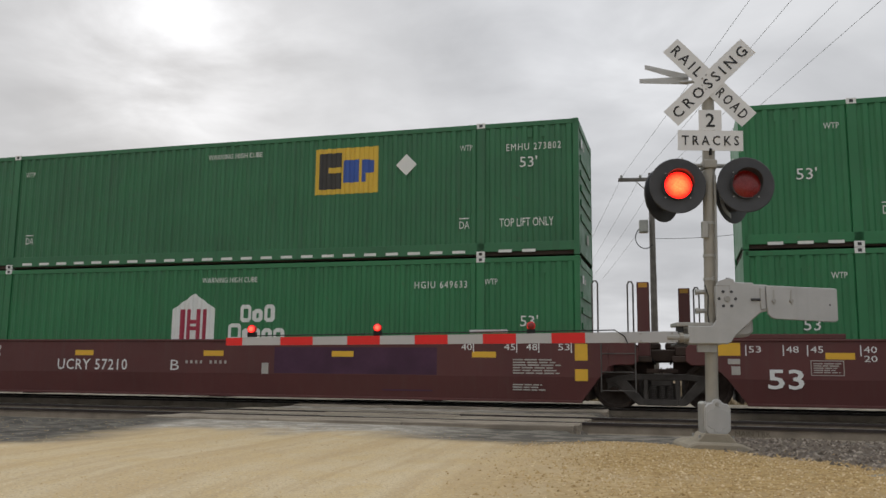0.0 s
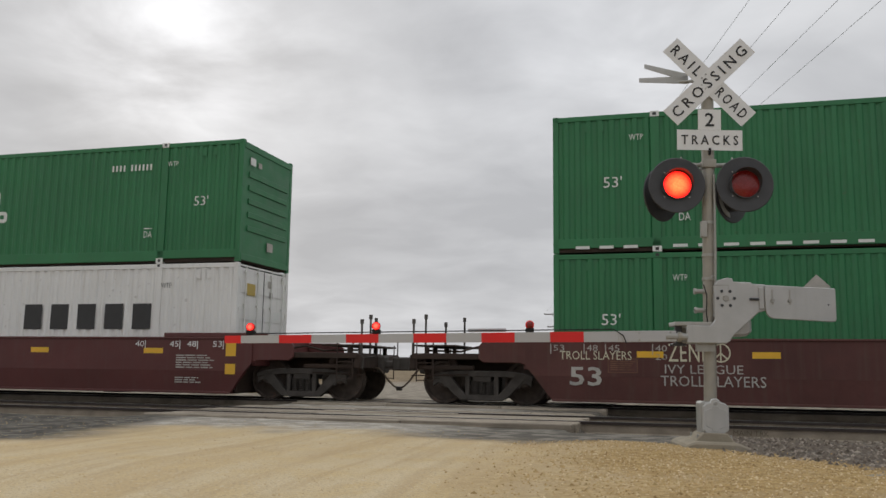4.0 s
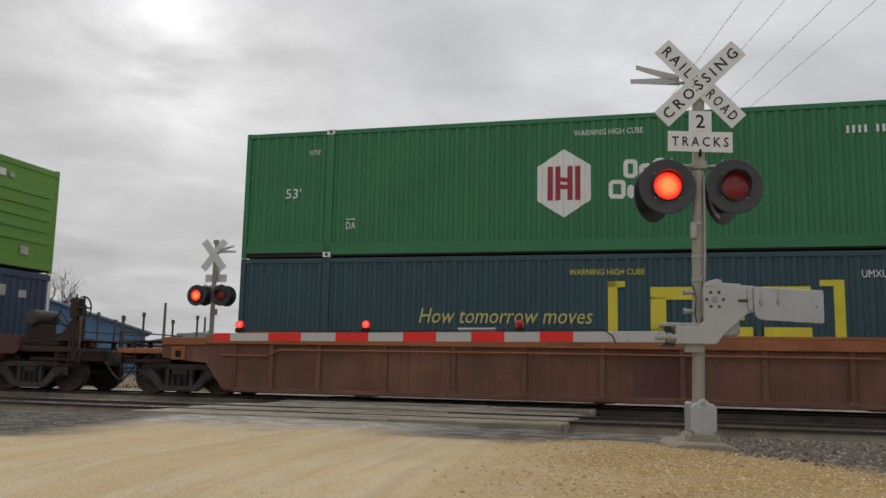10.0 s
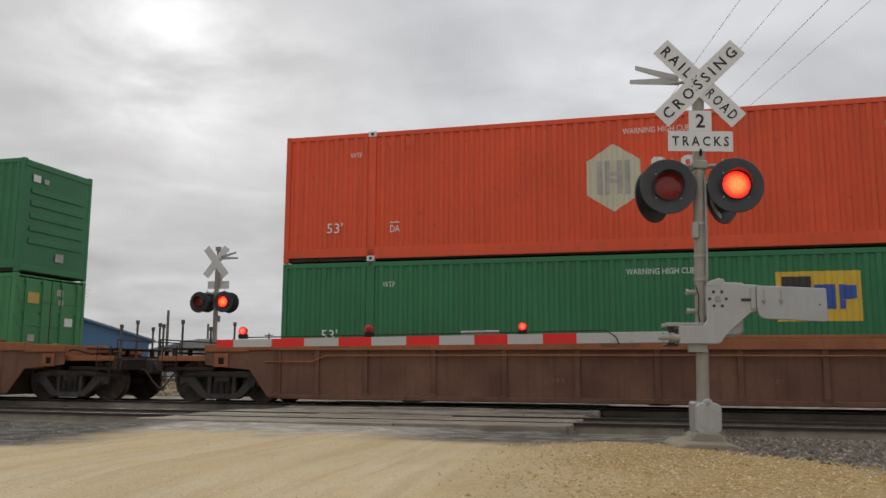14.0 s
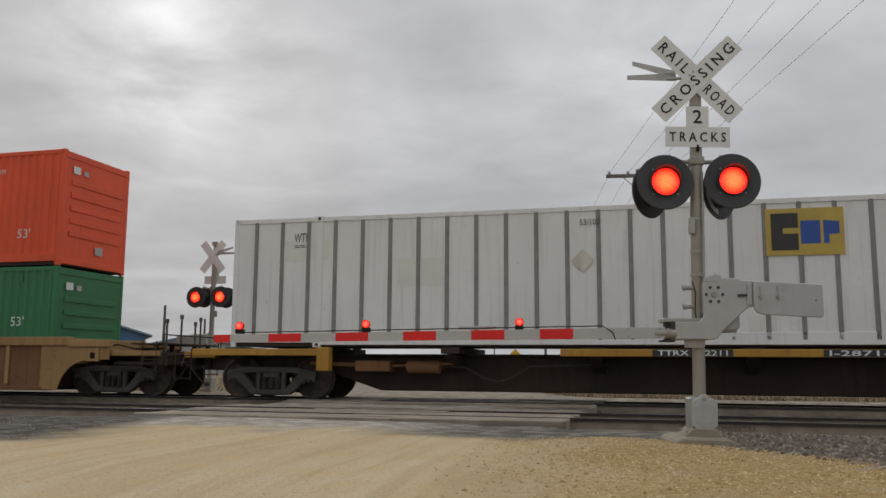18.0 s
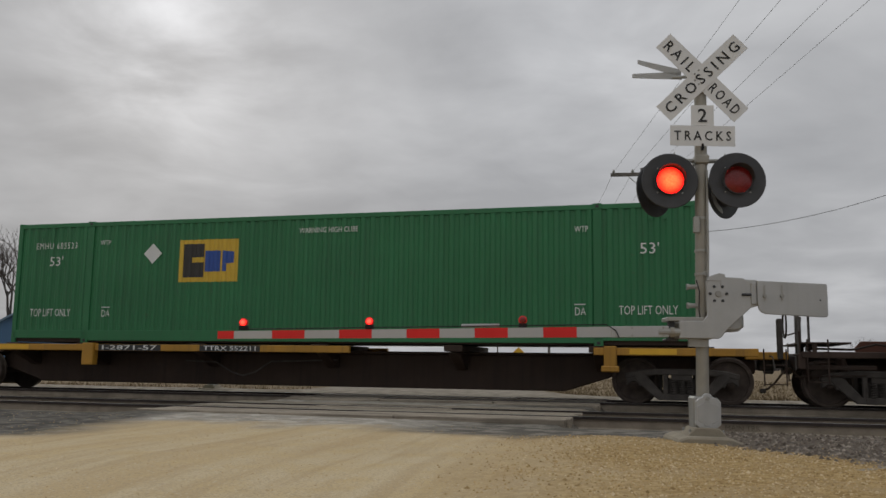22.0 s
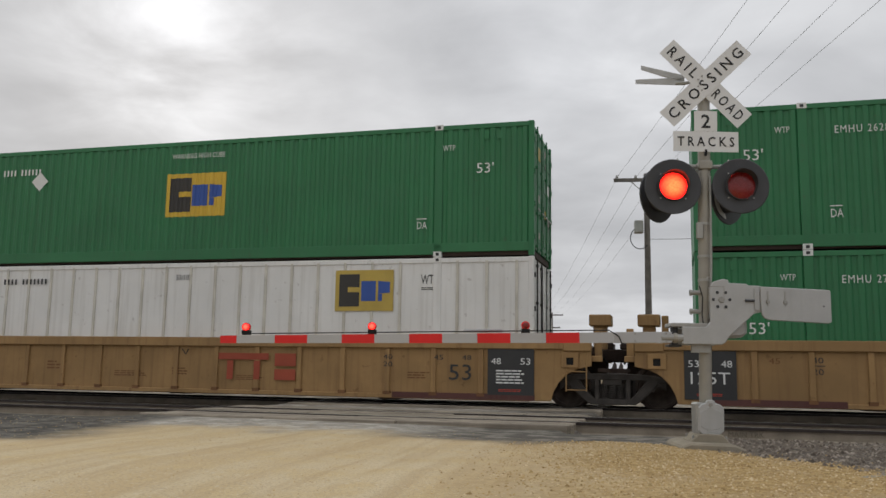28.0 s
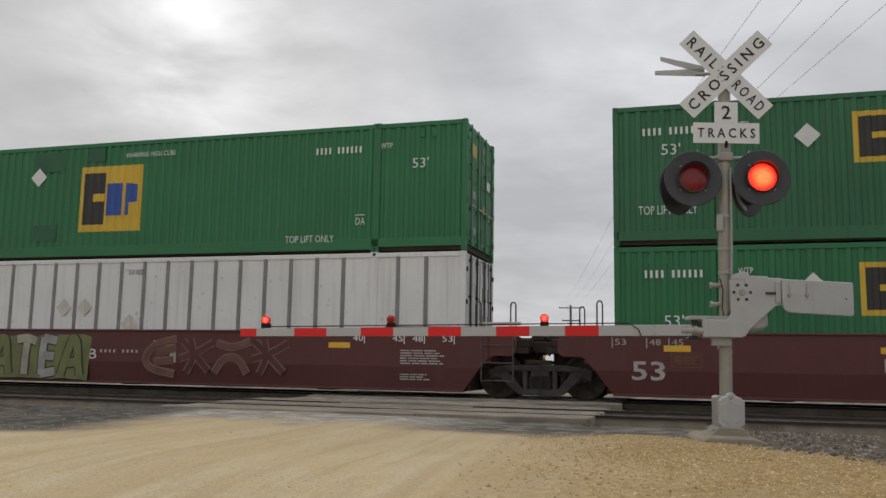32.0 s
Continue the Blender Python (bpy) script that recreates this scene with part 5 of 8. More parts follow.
def small_marks(c, mt="decal_white", warn=True, wtp=True, da=True, code=None, both=True, warn_z=2.52, number=""):
    if warn:
        lettering("WARNING HIGH CUBE", 7.5 - HX, 8.9 - HX, warn_z - 0.06, warn_z + 0.06, DECAL_Y, mt, c)
    for s in (2.62, 13.72) if both else (2.62,):
        if wtp:
            inner = code is not None and (code < 2 or code > 14)
            s_w = (2.5 if inner else 1.7) if s < 3 else (13.75 if inner else 14.3)
            lettering("WTP", s_w - 0.14 - HX, s_w + 0.14 - HX, 2.31, 2.43, DECAL_Y, mt, c)
        if da:
            lettering("DA", s - 0.11 - HX, s + 0.11 - HX, 0.61, 0.77, DECAL_Y, mt, c)
            panel(s - 0.12 - HX, s + 0.1 - HX, 0.82, 0.84, DECAL_Y, mt, c, "marking")
    if code is not None:
        if number:
            lettering(number, code - HX, code + 1.16 - HX, 2.25, 2.4, DECAL_Y, mt, c, gap=1.2)
        else:
            bars(code - HX, code + 1.16 - HX, 2.25, 2.4, DECAL_Y, 11, mt, c)


def hub_box(label, col, end="front", dashes=False, castings=True, code=12.62, inc=False, s53z=1.45, number=""):
    c = container(label, col, end=end, dashes=dashes, castings=castings, slots=(2.5, 2.9, 13.25, 13.65) if inc else (0.72, 1.0, 15.13, 15.41))
    if inc:
        hex_logo(c, 7.3 if inc == "wide" else 6.9, 1.57, 1.42, "decal_cream", "decal_faded", word=False)
        word_mark(c, 7.75, 1.5, "decal_white", 1.45)
        bars(9.25 - HX, 9.95 - HX, 1.15, 1.42, DECAL_Y, 3, "decal_white", c)
    else:
        hex_logo(c, 7.29, 1.47)
    small_marks(c, code=code, number=number)
    write53(c, 1.22, s53z)
    write53(c, 15.1, s53z)
    return c


def emp_box(label, col, logo=(10.3, 11.8), logo_z=(1.5, 2.5), back="logo_yellow", dia=(12.4,), end="door", code=None, castings=False, top_lift=False, dashes=False, s53z=1.95, posts=None, number="", end_col=""):
    c = container(label, col, end=end, castings=castings, dashes=dashes, posts=posts, end_col=end_col)
    block_logo(c, logo[0], logo[1], logo_z[0], logo_z[1], back)
    for d in dia:
        diamond(c, d, 2.08)
    small_marks(c, code=code, number=number)
    write53(c, 1.15, s53z)
    write53(c, 15.1, s53z)
    if top_lift:
        for s in (0.5, 14.48):
            lettering("TOP LIFT ONLY", s - HX, s + 1.14 - HX, 0.62, 0.8, DECAL_Y, "decal_white", c)
    return c


def ribbed_box(label, col="white_box", wide=True, logo=None, code=None, wtp=True, pitch=0.635, end_ribs=True, number=""):
    """White panelled container with upright ribs."""
    c = container(label, col, style="flat", end="door", castings=False)
    x = -HX + 0.55
    k = 0
    while x < HX - 0.3:
        if abs(abs(x) - POST_X) > 0.2:
            part("rib" if wide else "seam", BOX["rib" if wide else "seam"], "grey_rib" if wide else "seam_shade", c, at=pose(x, 0, 0))
        x += pitch
    if logo:
        block_logo(c, logo[0], logo[1], logo[2], logo[3], "logo_brass", folded=False)
    if wtp:
        for s in (1.65, 13.9):
            lettering("WTP", s - 0.18 - HX, s + 0.18 - HX, 2.32, 2.52, -HY + 0.012, "decal_black", c)
            bars(s - 0.17 - HX, s + 0.17 - HX, 2.2, 2.27, -HY + 0.012, 4, "decal_black", c, rows=2)
    lettering("53/102", 7.8 - HX, 8.2 - HX, 2.48, 2.6, -HY - 0.006, "decal_black", c)
    if code and number:
        lettering(number, code - HX, code + 1.3 - HX, 2.41, 2.56, -HY - 0.0075, "decal_black", c, gap=1.2)
    elif code:
        bars(code - HX, code + 1.3 - HX, 2.42, 2.55, -HY - 0.0075, 12, "decal_black", c)
    for y in (-0.8, -0.3, 0.3, 0.8):
        part("end_rib", BOX["endrib"], "grey_rib" if end_ribs else col, c, at=pose(0, y, 0))
    return c


# ---- rail cars ----
WHEEL_R = 0.46
AXLE = 0.89


def wheelset_mesh():
    g = Shape().tube([(0, -0.85, 0), (0, 0.85, 0)], 0.075, 10)
    for sy in (-1, 1):
        y = sy * 0.7175
        o = sy
        g.lathe([(y - o * 0.085, 0.12), (y - o * 0.085, 0.38), (y - o * 0.085, WHEEL_R + 0.028), (y - o * 0.055, WHEEL_R + 0.026), (y - o * 0.045, WHEEL_R), (y + o * 0.06, WHEEL_R - 0.006), (y + o * 0.06, WHEEL_R - 0.06),
                 (y + o * 0.02, WHEEL_R - 0.075), (y + o * 0.0, 0.26), (y + o * 0.045, 0.16), (y + o * 0.07, 0.13), (y + o * 0.07, 0.08)], (0, 0, 0), seg=28)
        g.lathe([(y + o * 0.2, 0.09), (y + o * 0.3, 0.09), (y + o * 0.31, 0.05)], (0, 0, 0), seg=12)
        for k in range(3):
            a = radians(120 * k)
            g.box(0.055 * math.cos(a) - 0.012, 0.055 * math.cos(a) + 0.012, min(y + o * 0.3, y + o * 0.325), max(y + o * 0.3, y + o * 0.325), 0.055 * math.sin(a) - 0.012, 0.055 * math.sin(a) + 0.012)
    return g.mesh("wheelset", smooth=True)


def sideframe_mesh():
    """Cast side frame with two windows and a spring nest in the middle."""
    g = Shape()
    y0, y1 = -0.07, 0.07
    top = [(-1.08, 0.50), (-1.08, 0.60), (-0.85, 0.66), (-0.5, 0.70), (0.5, 0.70), (0.85, 0.66), (1.08, 0.60), (1.08, 0.50), (0.8, 0.545), (0.5, 0.575), (-0.5, 0.575), (-0.8, 0.545)]
    g.prism(top, y0, y1)
    for s in (-1, 1):
        g.prism([(s * 0.92, 0.52), (s * 0.78, 0.62), (s * 0.72, 0.62), (s * 0.37, 0.22), (s * 0.3, 0.2), (s * 0.3, 0.09), (s * 0.45, 0.09), (s * 0.6, 0.2)], y0, y1)
        g.prism([(s * 0.355, 0.6), (s * 0.26, 0.6), (s * 0.26, 0.16), (s * 0.355, 0.14)], y0 + 0.006, y1 - 0.006)
        g.prism([(s * 1.06, 0.56), (s * 0.74, 0.60), (s * 0.72, 0.36), (s * 0.8, 0.33), (s * 0.84, 0.42), (s * 0.95, 0.44), (s * 1.06, 0.36)], y0 + 0.01, y1 - 0.02)
    g.prism([(-0.31, 0.085), (0.31, 0.085), (0.31, 0.21), (-0.31, 0.21)], y0 + 0.004, y1 - 0.004)
    return g.mesh("side_frame", bevel=0.015)


def spring_mesh():
    pts = [(0.05 * math.cos(a), 0.05 * math.sin(a), 0.2 + 0.26 * a / 37.7) for a in np.linspace(0, 37.7, 60)]
    return Shape().tube(pts, 0.014, 5).mesh("spring", smooth=True)


WHEELSET, SIDEFRAME, SPRING = wheelset_mesh(), sideframe_mesh(), spring_mesh()
# dark block added behind the springs, in place of shade between the coils
SPRING_BACKING = Shape().box(-0.27, 0.27, -0.06, 0.06, 0.14, 0.5).mesh("spring_seat", bevel=0.02)
BOLSTER = Shape().box(-0.2, 0.2, -1.05, 1.05, 0.46, 0.62).mesh("bolster", bevel=0.02)
SHOE = Shape().prism([(0.0, -0.16), (0.05, -0.17), (0.07, 0.0), (0.05, 0.17), (0.0, 0.16)], -0.05, 0.05).mesh("brake_shoe")
WHEELS = []      # wheelset, its car's offset along the train, its x in the car


def truck(car, x, offset):
    b = part("truck", BOLSTER, "truck_steel", car, "dark cast steel four-wheel truck", at=pose(x, 0, 0))
    for sy in (-1, 1):
        part("side_frame", SIDEFRAME, "truck_steel", b, at=pose(0, sy * 1.0, 0))
        part("spring_seat", SPRING_BACKING, "truck_steel", b, at=pose(0, sy * 0.9, 0))
        for sx in (-0.16, 0.0, 0.16):
            part("spring", SPRING, "truck_steel", b, at=pose(sx, sy * 1.03, 0))
        for sx in (-1, 1):
            part("brake_shoe", SHOE, "truck_steel", b, at=pose(sx * 0.38, sy * 0.72, 0.45) if sx > 0 else pose(sx * 0.38, sy * 0.72, 0.45, 0, 0, 180))
    for sx in (-1, 1):
        w = part("wheelset", WHEELSET, "wheel_steel", b, "worn steel wheels on an axle", at=pose(sx * AXLE, 0, WHEEL_R))
        WHEELS.append((w, sx * AXLE, offset + x + sx * AXLE))
    return b


def coupler(car, x0, x1, sgn):
    part("coupler", Shape().box(min(x0, x1), max(x0, x1), -0.09, 0.09, 0.74, 0.9).box(min(x1, x1 - sgn * 0.3), max(x1, x1 - sgn * 0.3), -0.17 + 0.05 * sgn, 0.17 + 0.05 * sgn, 0.68, 0.98), "truck_steel", car, "rusty knuckle coupler", bevel=0.03)
    h = [(x1 - sgn * 0.62, -0.36, 0.74), (x1 - sgn * 0.52, -0.37, 0.72), (x1 - sgn * 0.42, -0.37, 0.62), (x1 - sgn * 0.3, -0.36, 0.46), (x1 - sgn * 0.16, -0.35, 0.33), (x1 - sgn * 0.02, -0.33, 0.29)]
    part("air_hose", Shape().tube(h, 0.021, 8), "hose_brown", car, "dusty air brake hose", smooth=True)
    part("hose_end", Shape().box(min(x1, x1 - sgn * 0.12), max(x1, x1 - sgn * 0.12), -0.38, -0.29, 0.24, 0.33), "truck_steel", car, bevel=0.02)
    part("draft_key", Shape().box(min(x0, x0 + sgn * 0.18), max(x0, x0 + sgn * 0.18), -0.2, 0.2, 0.62, 1.0), "truck_steel", car, bevel=0.03)
    part("uncoupling_lever", Shape().tube([(x0, -0.15, 0.95), (x0 + sgn * 0.06, -0.5, 0.98), (x0 + sgn * 0.06, -1.2, 0.95), (x0 + sgn * 0.08, -1.3, 0.7)], 0.014, 6), "truck_steel", car)


def ladder(car, x, y, z0, z1, mt, w=0.4):
    g = Shape()
    for dx in (-w / 2, w / 2):
        g.tube([(x + dx, y, z0), (x + dx, y, z1)], 0.014, 6)
    k = z0 + 0.03
    while k < z1:
        g.tube([(x - w / 2, y, k), (x + w / 2, y, k)], 0.011, 6)
        k += 0.36
    part("grab_rail", g, mt, car)


END_X = 8.62


def hand_wheel(x, y, z):
    return Shape().tube([(x, y + 0.27 * math.cos(k * math.pi / 10), z + 0.27 * math.sin(k * math.pi / 10)) for k in range(21)], 0.02, 6)


def car_end(car, sgn, col, kind, style, brake=False, guide=False):
    """Platform, posts, ladders and coupling at one end."""
    coupled = kind == "coupled"
    reach = 11.05 if coupled else 9.45
    dark = "spine_dark"

    def bx(x0, x1, y0, y1, z0, z1):
        return Shape().box(min(sgn * x0, sgn * x1), max(sgn * x0, sgn * x1), y0, y1, z0, z1)

    part("well_end", bx(8.16, 8.22, -1.38, 1.38, 0.16, 1.3), dark, car, "dark plate closing the well", bevel=0.01)
    part("end_bulkhead", bx(END_X - 0.05, END_X + 0.05, -1.42, 1.42, 0.74, 1.34), col, car, bevel=0.012)
    part("centre_sill", bx(END_X - 0.3, reach, -0.34, 0.34, 0.64, 0.96), dark, car, bevel=0.02)
    part("end_platform", bx(END_X, reach - 0.25, -0.95, 0.95, 0.98, 1.06), dark, car, "end platform over the truck", bevel=0.012)
    for sy in (-1, 1):
        part("side_beam", bx(9.0, reach, sy * 1.34 - 0.05, sy * 1.34 + 0.05, 0.93, 1.05), col if style != "smooth" else dark, car, bevel=0.012)
        part("under_beam", bx(9.75, reach - 0.1, sy * 1.2 - 0.05, sy * 1.2 + 0.05, 0.72, 0.8), dark, car, bevel=0.01)
    if style == "smooth":
        for sy in (-1, 1):
            a2, b2 = sorted((-1.47 * sy, -1.41 * sy))
            x9 = 9.6 if coupled else 9.2
            part("end_plate", Shape().prism([(sgn * 8.58, 0.8), (sgn * 8.75, 0.87), (sgn * (x9 - 0.1), 0.87), (sgn * x9, 0.95), (sgn * x9, 1.2), (sgn * (x9 - 0.12), 1.33), (sgn * 8.58, 1.33)], a2, b2), col, car, "side plate over the truck", bevel=0.012)
            part("guide_flare", bx(6.35, 8.95, sy * 1.43 - 0.03, sy * 1.43 + 0.03, 1.372, 1.47), col, car, "raised guide above the side", bevel=0.012)
    if not coupled:
        for sy in (-1, 1):
            if style != "smooth":
                part("post", bx(9.28, 9.42, sy * 1.02 - 0.06, sy * 1.02 + 0.06, 1.05, 1.6), col, car, bevel=0.01)
        part("air_line", Shape().tube([(sgn * 8.75, -0.7, 1.2), (sgn * 9.0, -0.9, 1.34), (sgn * 9.3, -0.75, 1.18), (sgn * 9.5, -0.6, 0.9)], 0.022, 6), "rubber", car)
        part("air_line", Shape().tube([(sgn * 8.75, -0.4, 1.1), (sgn * 9.1, -0.55, 1.26), (sgn * 9.45, -0.4, 1.02)], 0.022, 6), "rubber", car)
        part("joint_casting", bx(9.2, 9.95, -0.55, 0.55, 0.94, 1.2).box(min(sgn * 9.3, sgn * 9.6), max(sgn * 9.3, sgn * 9.6), -0.3, 0.3, 1.2, 1.34), dark, car, "heavy cast joint between two units", bevel=0.03)
        part("side_bearing", bx(9.05, 9.4, -0.95, -0.6, 1.06, 1.24), dark, car, bevel=0.02)
        if style == "smooth":
            # boxed guide post with a pale cap band, and a hooped grab rail beside it
            x, y = (9.3, -1.0) if kind == "shared" else (9.19, 0.45)
            if guide:
                post = part("guide_post", bx(x - 0.12, x + 0.12, y - 0.14, y + 0.14, 1.05, 2.53), col, car, "upright boxed guide post", bevel=0.012)
                part("cap_band", bx(x - 0.085, x + 0.085, y - 0.144, y - 0.14, 2.42, 2.51), "yellow_rail", post)
            top = 2.55 if guide else 2.0
            for xx, yy in ((x - 0.2, y), (8.42, -1.3)):
                part("grab_rail", Shape().tube([(sgn * xx, yy, 1.06), (sgn * xx, yy, top - 0.05), (sgn * (xx - 0.03), yy, top), (sgn * (xx - 0.08), yy, top), (sgn * (xx - 0.11), yy, top - 0.06), (sgn * (xx - 0.11), yy, 1.06)], 0.018, 6), "post_grey", car, "hooped steel grab rail")
            if kind == "shared":
                ladder(car, sgn * 8.82, -1.51, 0.34, 1.3, "post_grey", 0.66)
        elif kind == "shared":
            ladder(car, sgn * 8.95, -1.5, 0.34, 1.35, col, 0.4)
        return
    # the open end beyond the truck
    ladder(car, sgn * (reach - 0.28), -1.38, 0.46, 1.28, dark, 0.36)
    ladder(car, sgn * (reach - 0.28), 1.38, 0.46, 1.28, dark, 0.36)
    part("end_sill", bx(reach - 0.08, reach + 0.06, -1.36, 1.36, 0.72, 1.02), dark, car, bevel=0.015)
    part("crossover_grating", bx(10.15, reach + 0.02, -1.2, 1.2, 1.2, 1.235), dark, car, "grated crossover platform", bevel=0.006)
    for y in (-1.15, -0.5, 0.5, 1.15):
        part("bracket", bx(reach - 0.3, reach - 0.22, y - 0.04, y + 0.04, 1.04, 1.2), dark, car)
    part("grab_rail", Shape().tube([(sgn * (reach + 0.02), -1.3, 0.8), (sgn * (reach + 0.02), -1.3, 1.42), (sgn * (reach + 0.02), 1.3, 1.42), (sgn * (reach + 0.02), 1.3, 0.8)], 0.016, 6), dark, car)
    for x, y, z0, z1, r in ((10.2, -0.8, 0.6, 0.95, 0.09), (10.55, -0.6, 0.62, 0.9, 0.07), (10.85, -0.75, 0.55, 0.9, 0.06)):
        part("brake_rigging", Shape().tube([(sgn * x, y, z0), (sgn * (x + 0.12), y - 0.1, z1)], r, 8), dark, car)
    part("brake_pipe", Shape().tube([(sgn * 9.2, -1.0, 1.12), (sgn * 9.7, -1.05, 1.2), (sgn * 10.1, -0.95, 1.1), (sgn * 10.9, -0.9, 1.12)], 0.022, 6), dark, car)
    part("brake_rod", Shape().tube([(sgn * 9.9, -1.1, 0.62), (sgn * (reach + 0.1), -1.1, 0.58)], 0.014, 6), dark, car)
    for k, (x, y, h) in enumerate(((10.55, 1.15, 1.95), (10.82, 0.45, 1.8), (11.02, -0.5, 1.92), (11.08, -1.2, 1.78))):
        part("connector_post", Shape().tube([(sgn * x, y, 1.0), (sgn * x, y, h - 0.1)], 0.026, 6).box(sgn * x - 0.032, sgn * x + 0.032, y - 0.03, y + 0.03, h - 0.1, h), "post_grey", car, "slim upright post")
    coupler(car, sgn * (reach + 0.02), sgn * 11.72, sgn)
    if brake == 2:
        part("brake_stand", Shape().prism([(sgn * 9.15, 1.06), (sgn * 9.95, 1.06), (sgn * 9.8, 1.5), (sgn * 9.7, 2.0), (sgn * 9.5, 2.0), (sgn * 9.4, 1.5)], -0.75, -0.5), "brown_car", car, bevel=0.02)
        part("brake_gear_box", bx(9.3, 9.75, -1.0, -0.4, 1.3, 1.62), dark, car, bevel=0.03)
        part("brake_wheel", hand_wheel(sgn * 9.95, -0.7, 1.9).box(sgn * 9.95 - 0.02, sgn * 9.95 + 0.02, -0.95, -0.45, 1.88, 1.92).box(sgn * 9.95 - 0.02, sgn * 9.95 + 0.02, -0.72, -0.68, 1.65, 2.15), "truck_steel", car, "hand brake wheel on a stand")
        for x, lean in ((10.2, 0.25), (10.75, 0.2)):
            part("post", Shape().tube([(sgn * x, -1.2, 1.0), (sgn * (x + lean), -1.2, 1.7)], 0.035, 6), dark, car)
            part("post", Shape().tube([(sgn * (x + lean - 0.1), -1.3, 0.9), (sgn * (x + lean - 0.1), -1.3, 1.95)], 0.03, 6), dark, car)
    elif brake:
        tank = Shape().lathe([(-0.46, 0.05), (-0.43, 0.19), (0.4, 0.19), (0.43, 0.05)], (sgn * 9.38, -0.45, 1.78), seg=20)
        part("air_tank", tank, "truck_steel", car, "dark brake air reservoir", smooth=True)
        part("tank_saddle", bx(9.2, 9.56, -0.75, -0.15, 1.05, 1.62), dark, car, bevel=0.02)
        part("brake_stand", Shape().prism([(sgn * 9.95, 1.06), (sgn * 10.72, 1.06), (sgn * 10.72, 2.1), (sgn * 10.5, 2.1), (sgn * 10.45, 1.75)], -0.75, -0.55), dark, car, bevel=0.02)
        part("brake_gear_box", bx(10.52, 10.7, -0.95, -0.6, 1.75, 2.25), dark, car, bevel=0.03)
        part("brake_wheel", hand_wheel(sgn * 10.78, -0.75, 2.02).box(sgn * 10.78 - 0.02, sgn * 10.78 + 0.02, -1.02, -0.48, 2.0, 2.04).box(sgn * 10.78 - 0.02, sgn * 10.78 + 0.02, -0.77, -0.73, 1.75, 2.29), "truck_steel", car, "hand brake wheel on a stand")
        for dy in (-0.1, 0.05, 0.2):
            part("air_line", Shape().tube([(sgn * 9.6, -0.5 + dy, 1.7), (sgn * 9.8, -0.55 + dy, 1.78 + dy), (sgn * 10.1, -0.6 + dy, 1.62), (sgn * 10.4, -0.65, 1.5)], 0.016, 6), "rubber", car)
        part("post", Shape().tube([(sgn * 10.95, -1.25, 1.0), (sgn * 10.95, -1.25, 2.3)], 0.025, 6), dark, car)


def stroke(pts, thick, y):
    """A flat painted line of even width, as one ribbon."""
    g = Shape()
    n = len(pts)
    for k, (px, pz) in enumerate(pts):
        dx = pts[min(k + 1, n - 1)][0] - pts[max(k - 1, 0)][0]
        dz = pts[min(k + 1, n - 1)][1] - pts[max(k - 1, 0)][1]
        d = math.hypot(dx, dz) or 1
        ox, oz = -dz / d * thick / 2, dx / d * thick / 2
        yy = y - 0.00012 * k
        g.v += [(px + ox, yy, pz + oz), (px - ox, yy, pz - oz)]
        if k:
            i = 2 * k
            g.f.append((i - 2, i - 1, i + 1, i))
            g.mi.append(0)
    return g


def graffiti(car, x0, x1, z0, z1, seed, mt="decal_faded", y=-1.508, thick=0.035, letters=6, fill=None):
    """Looped spray strokes; no words."""
    r = random.Random(seed)
    g = Shape()
    w = (x1 - x0) / letters
    h = z1 - z0
    fills = []
    for k in range(letters):
        cx, cz = x0 + w * (k + 0.5), (z0 + z1) / 2 + r.uniform(-0.05, 0.05) * h
        a = [(r.uniform(-0.2, 0.2), r.uniform(-0.25, 0.25), r.uniform(0, 6.28)) for _ in range(3)]
        pts = []
        for i in range(31):
            t = 6.283 * i / 30
            px = cx + w * (0.42 * math.cos(t) + a[0][0] * math.cos(2 * t + a[0][2]) + a[1][0] * 0.6 * math.cos(3 * t + a[1][2]))
            pz = cz + h * (0.40 * math.sin(t) + a[0][1] * math.sin(2 * t + a[2][2]) * 0.7 + a[2][1] * 0.5 * math.sin(3 * t + a[1][2]))
            pts.append((min(max(px, x0), x1), min(max(pz, z0), z1)))
        fills.append(pts[:-1])
        n = 31 if r.random() < 0.5 else r.randint(18, 28)
        part("graffiti", stroke(pts[:n], thick, y - 0.002 - 0.0004 * (k % 3)), mt, car, "looping spray-painted graffiti stroke")
    if fill:
        for i, key in enumerate(fill):
            f = Shape()
            for j, p in enumerate(fills):
                if j % len(fill) == i:
                    c = (sum(q[0] for q in p) / len(p), sum(q[1] for q in p) / len(p))
                    for q in range(len(p)):
                        f.face([(c[0], y, c[1]), (*[p[q][0]], y, p[q][1]), (p[(q + 1) % len(p)][0], y, p[(q + 1) % len(p)][1])])
            part("graffiti", f, key, car, "faded painted graffiti shapes")


# painted shapes as strokes in a unit square, x and z
ARCH = [[(0.0, 0.0), (0.2, 0.55), (0.38, 1.0)], [(0.38, 1.0), (0.62, 0.95), (0.75, 0.4), (0.9, 0.0)], [(0.25, 0.32), (0.62, 0.36)]]
BOWLS = [[(0.15, 0.0), (0.12, 0.5), (0.18, 1.0)], [(0.18, 1.0), (0.7, 0.95), (0.72, 0.65), (0.3, 0.52)], [(0.3, 0.52), (0.85, 0.45), (0.85, 0.08), (0.15, 0.0)]]
OVAL = [[(0.5 + 0.36 * math.cos(a), 0.5 + 0.5 * math.sin(a)) for a in np.linspace(0, 6.3, 13)]]
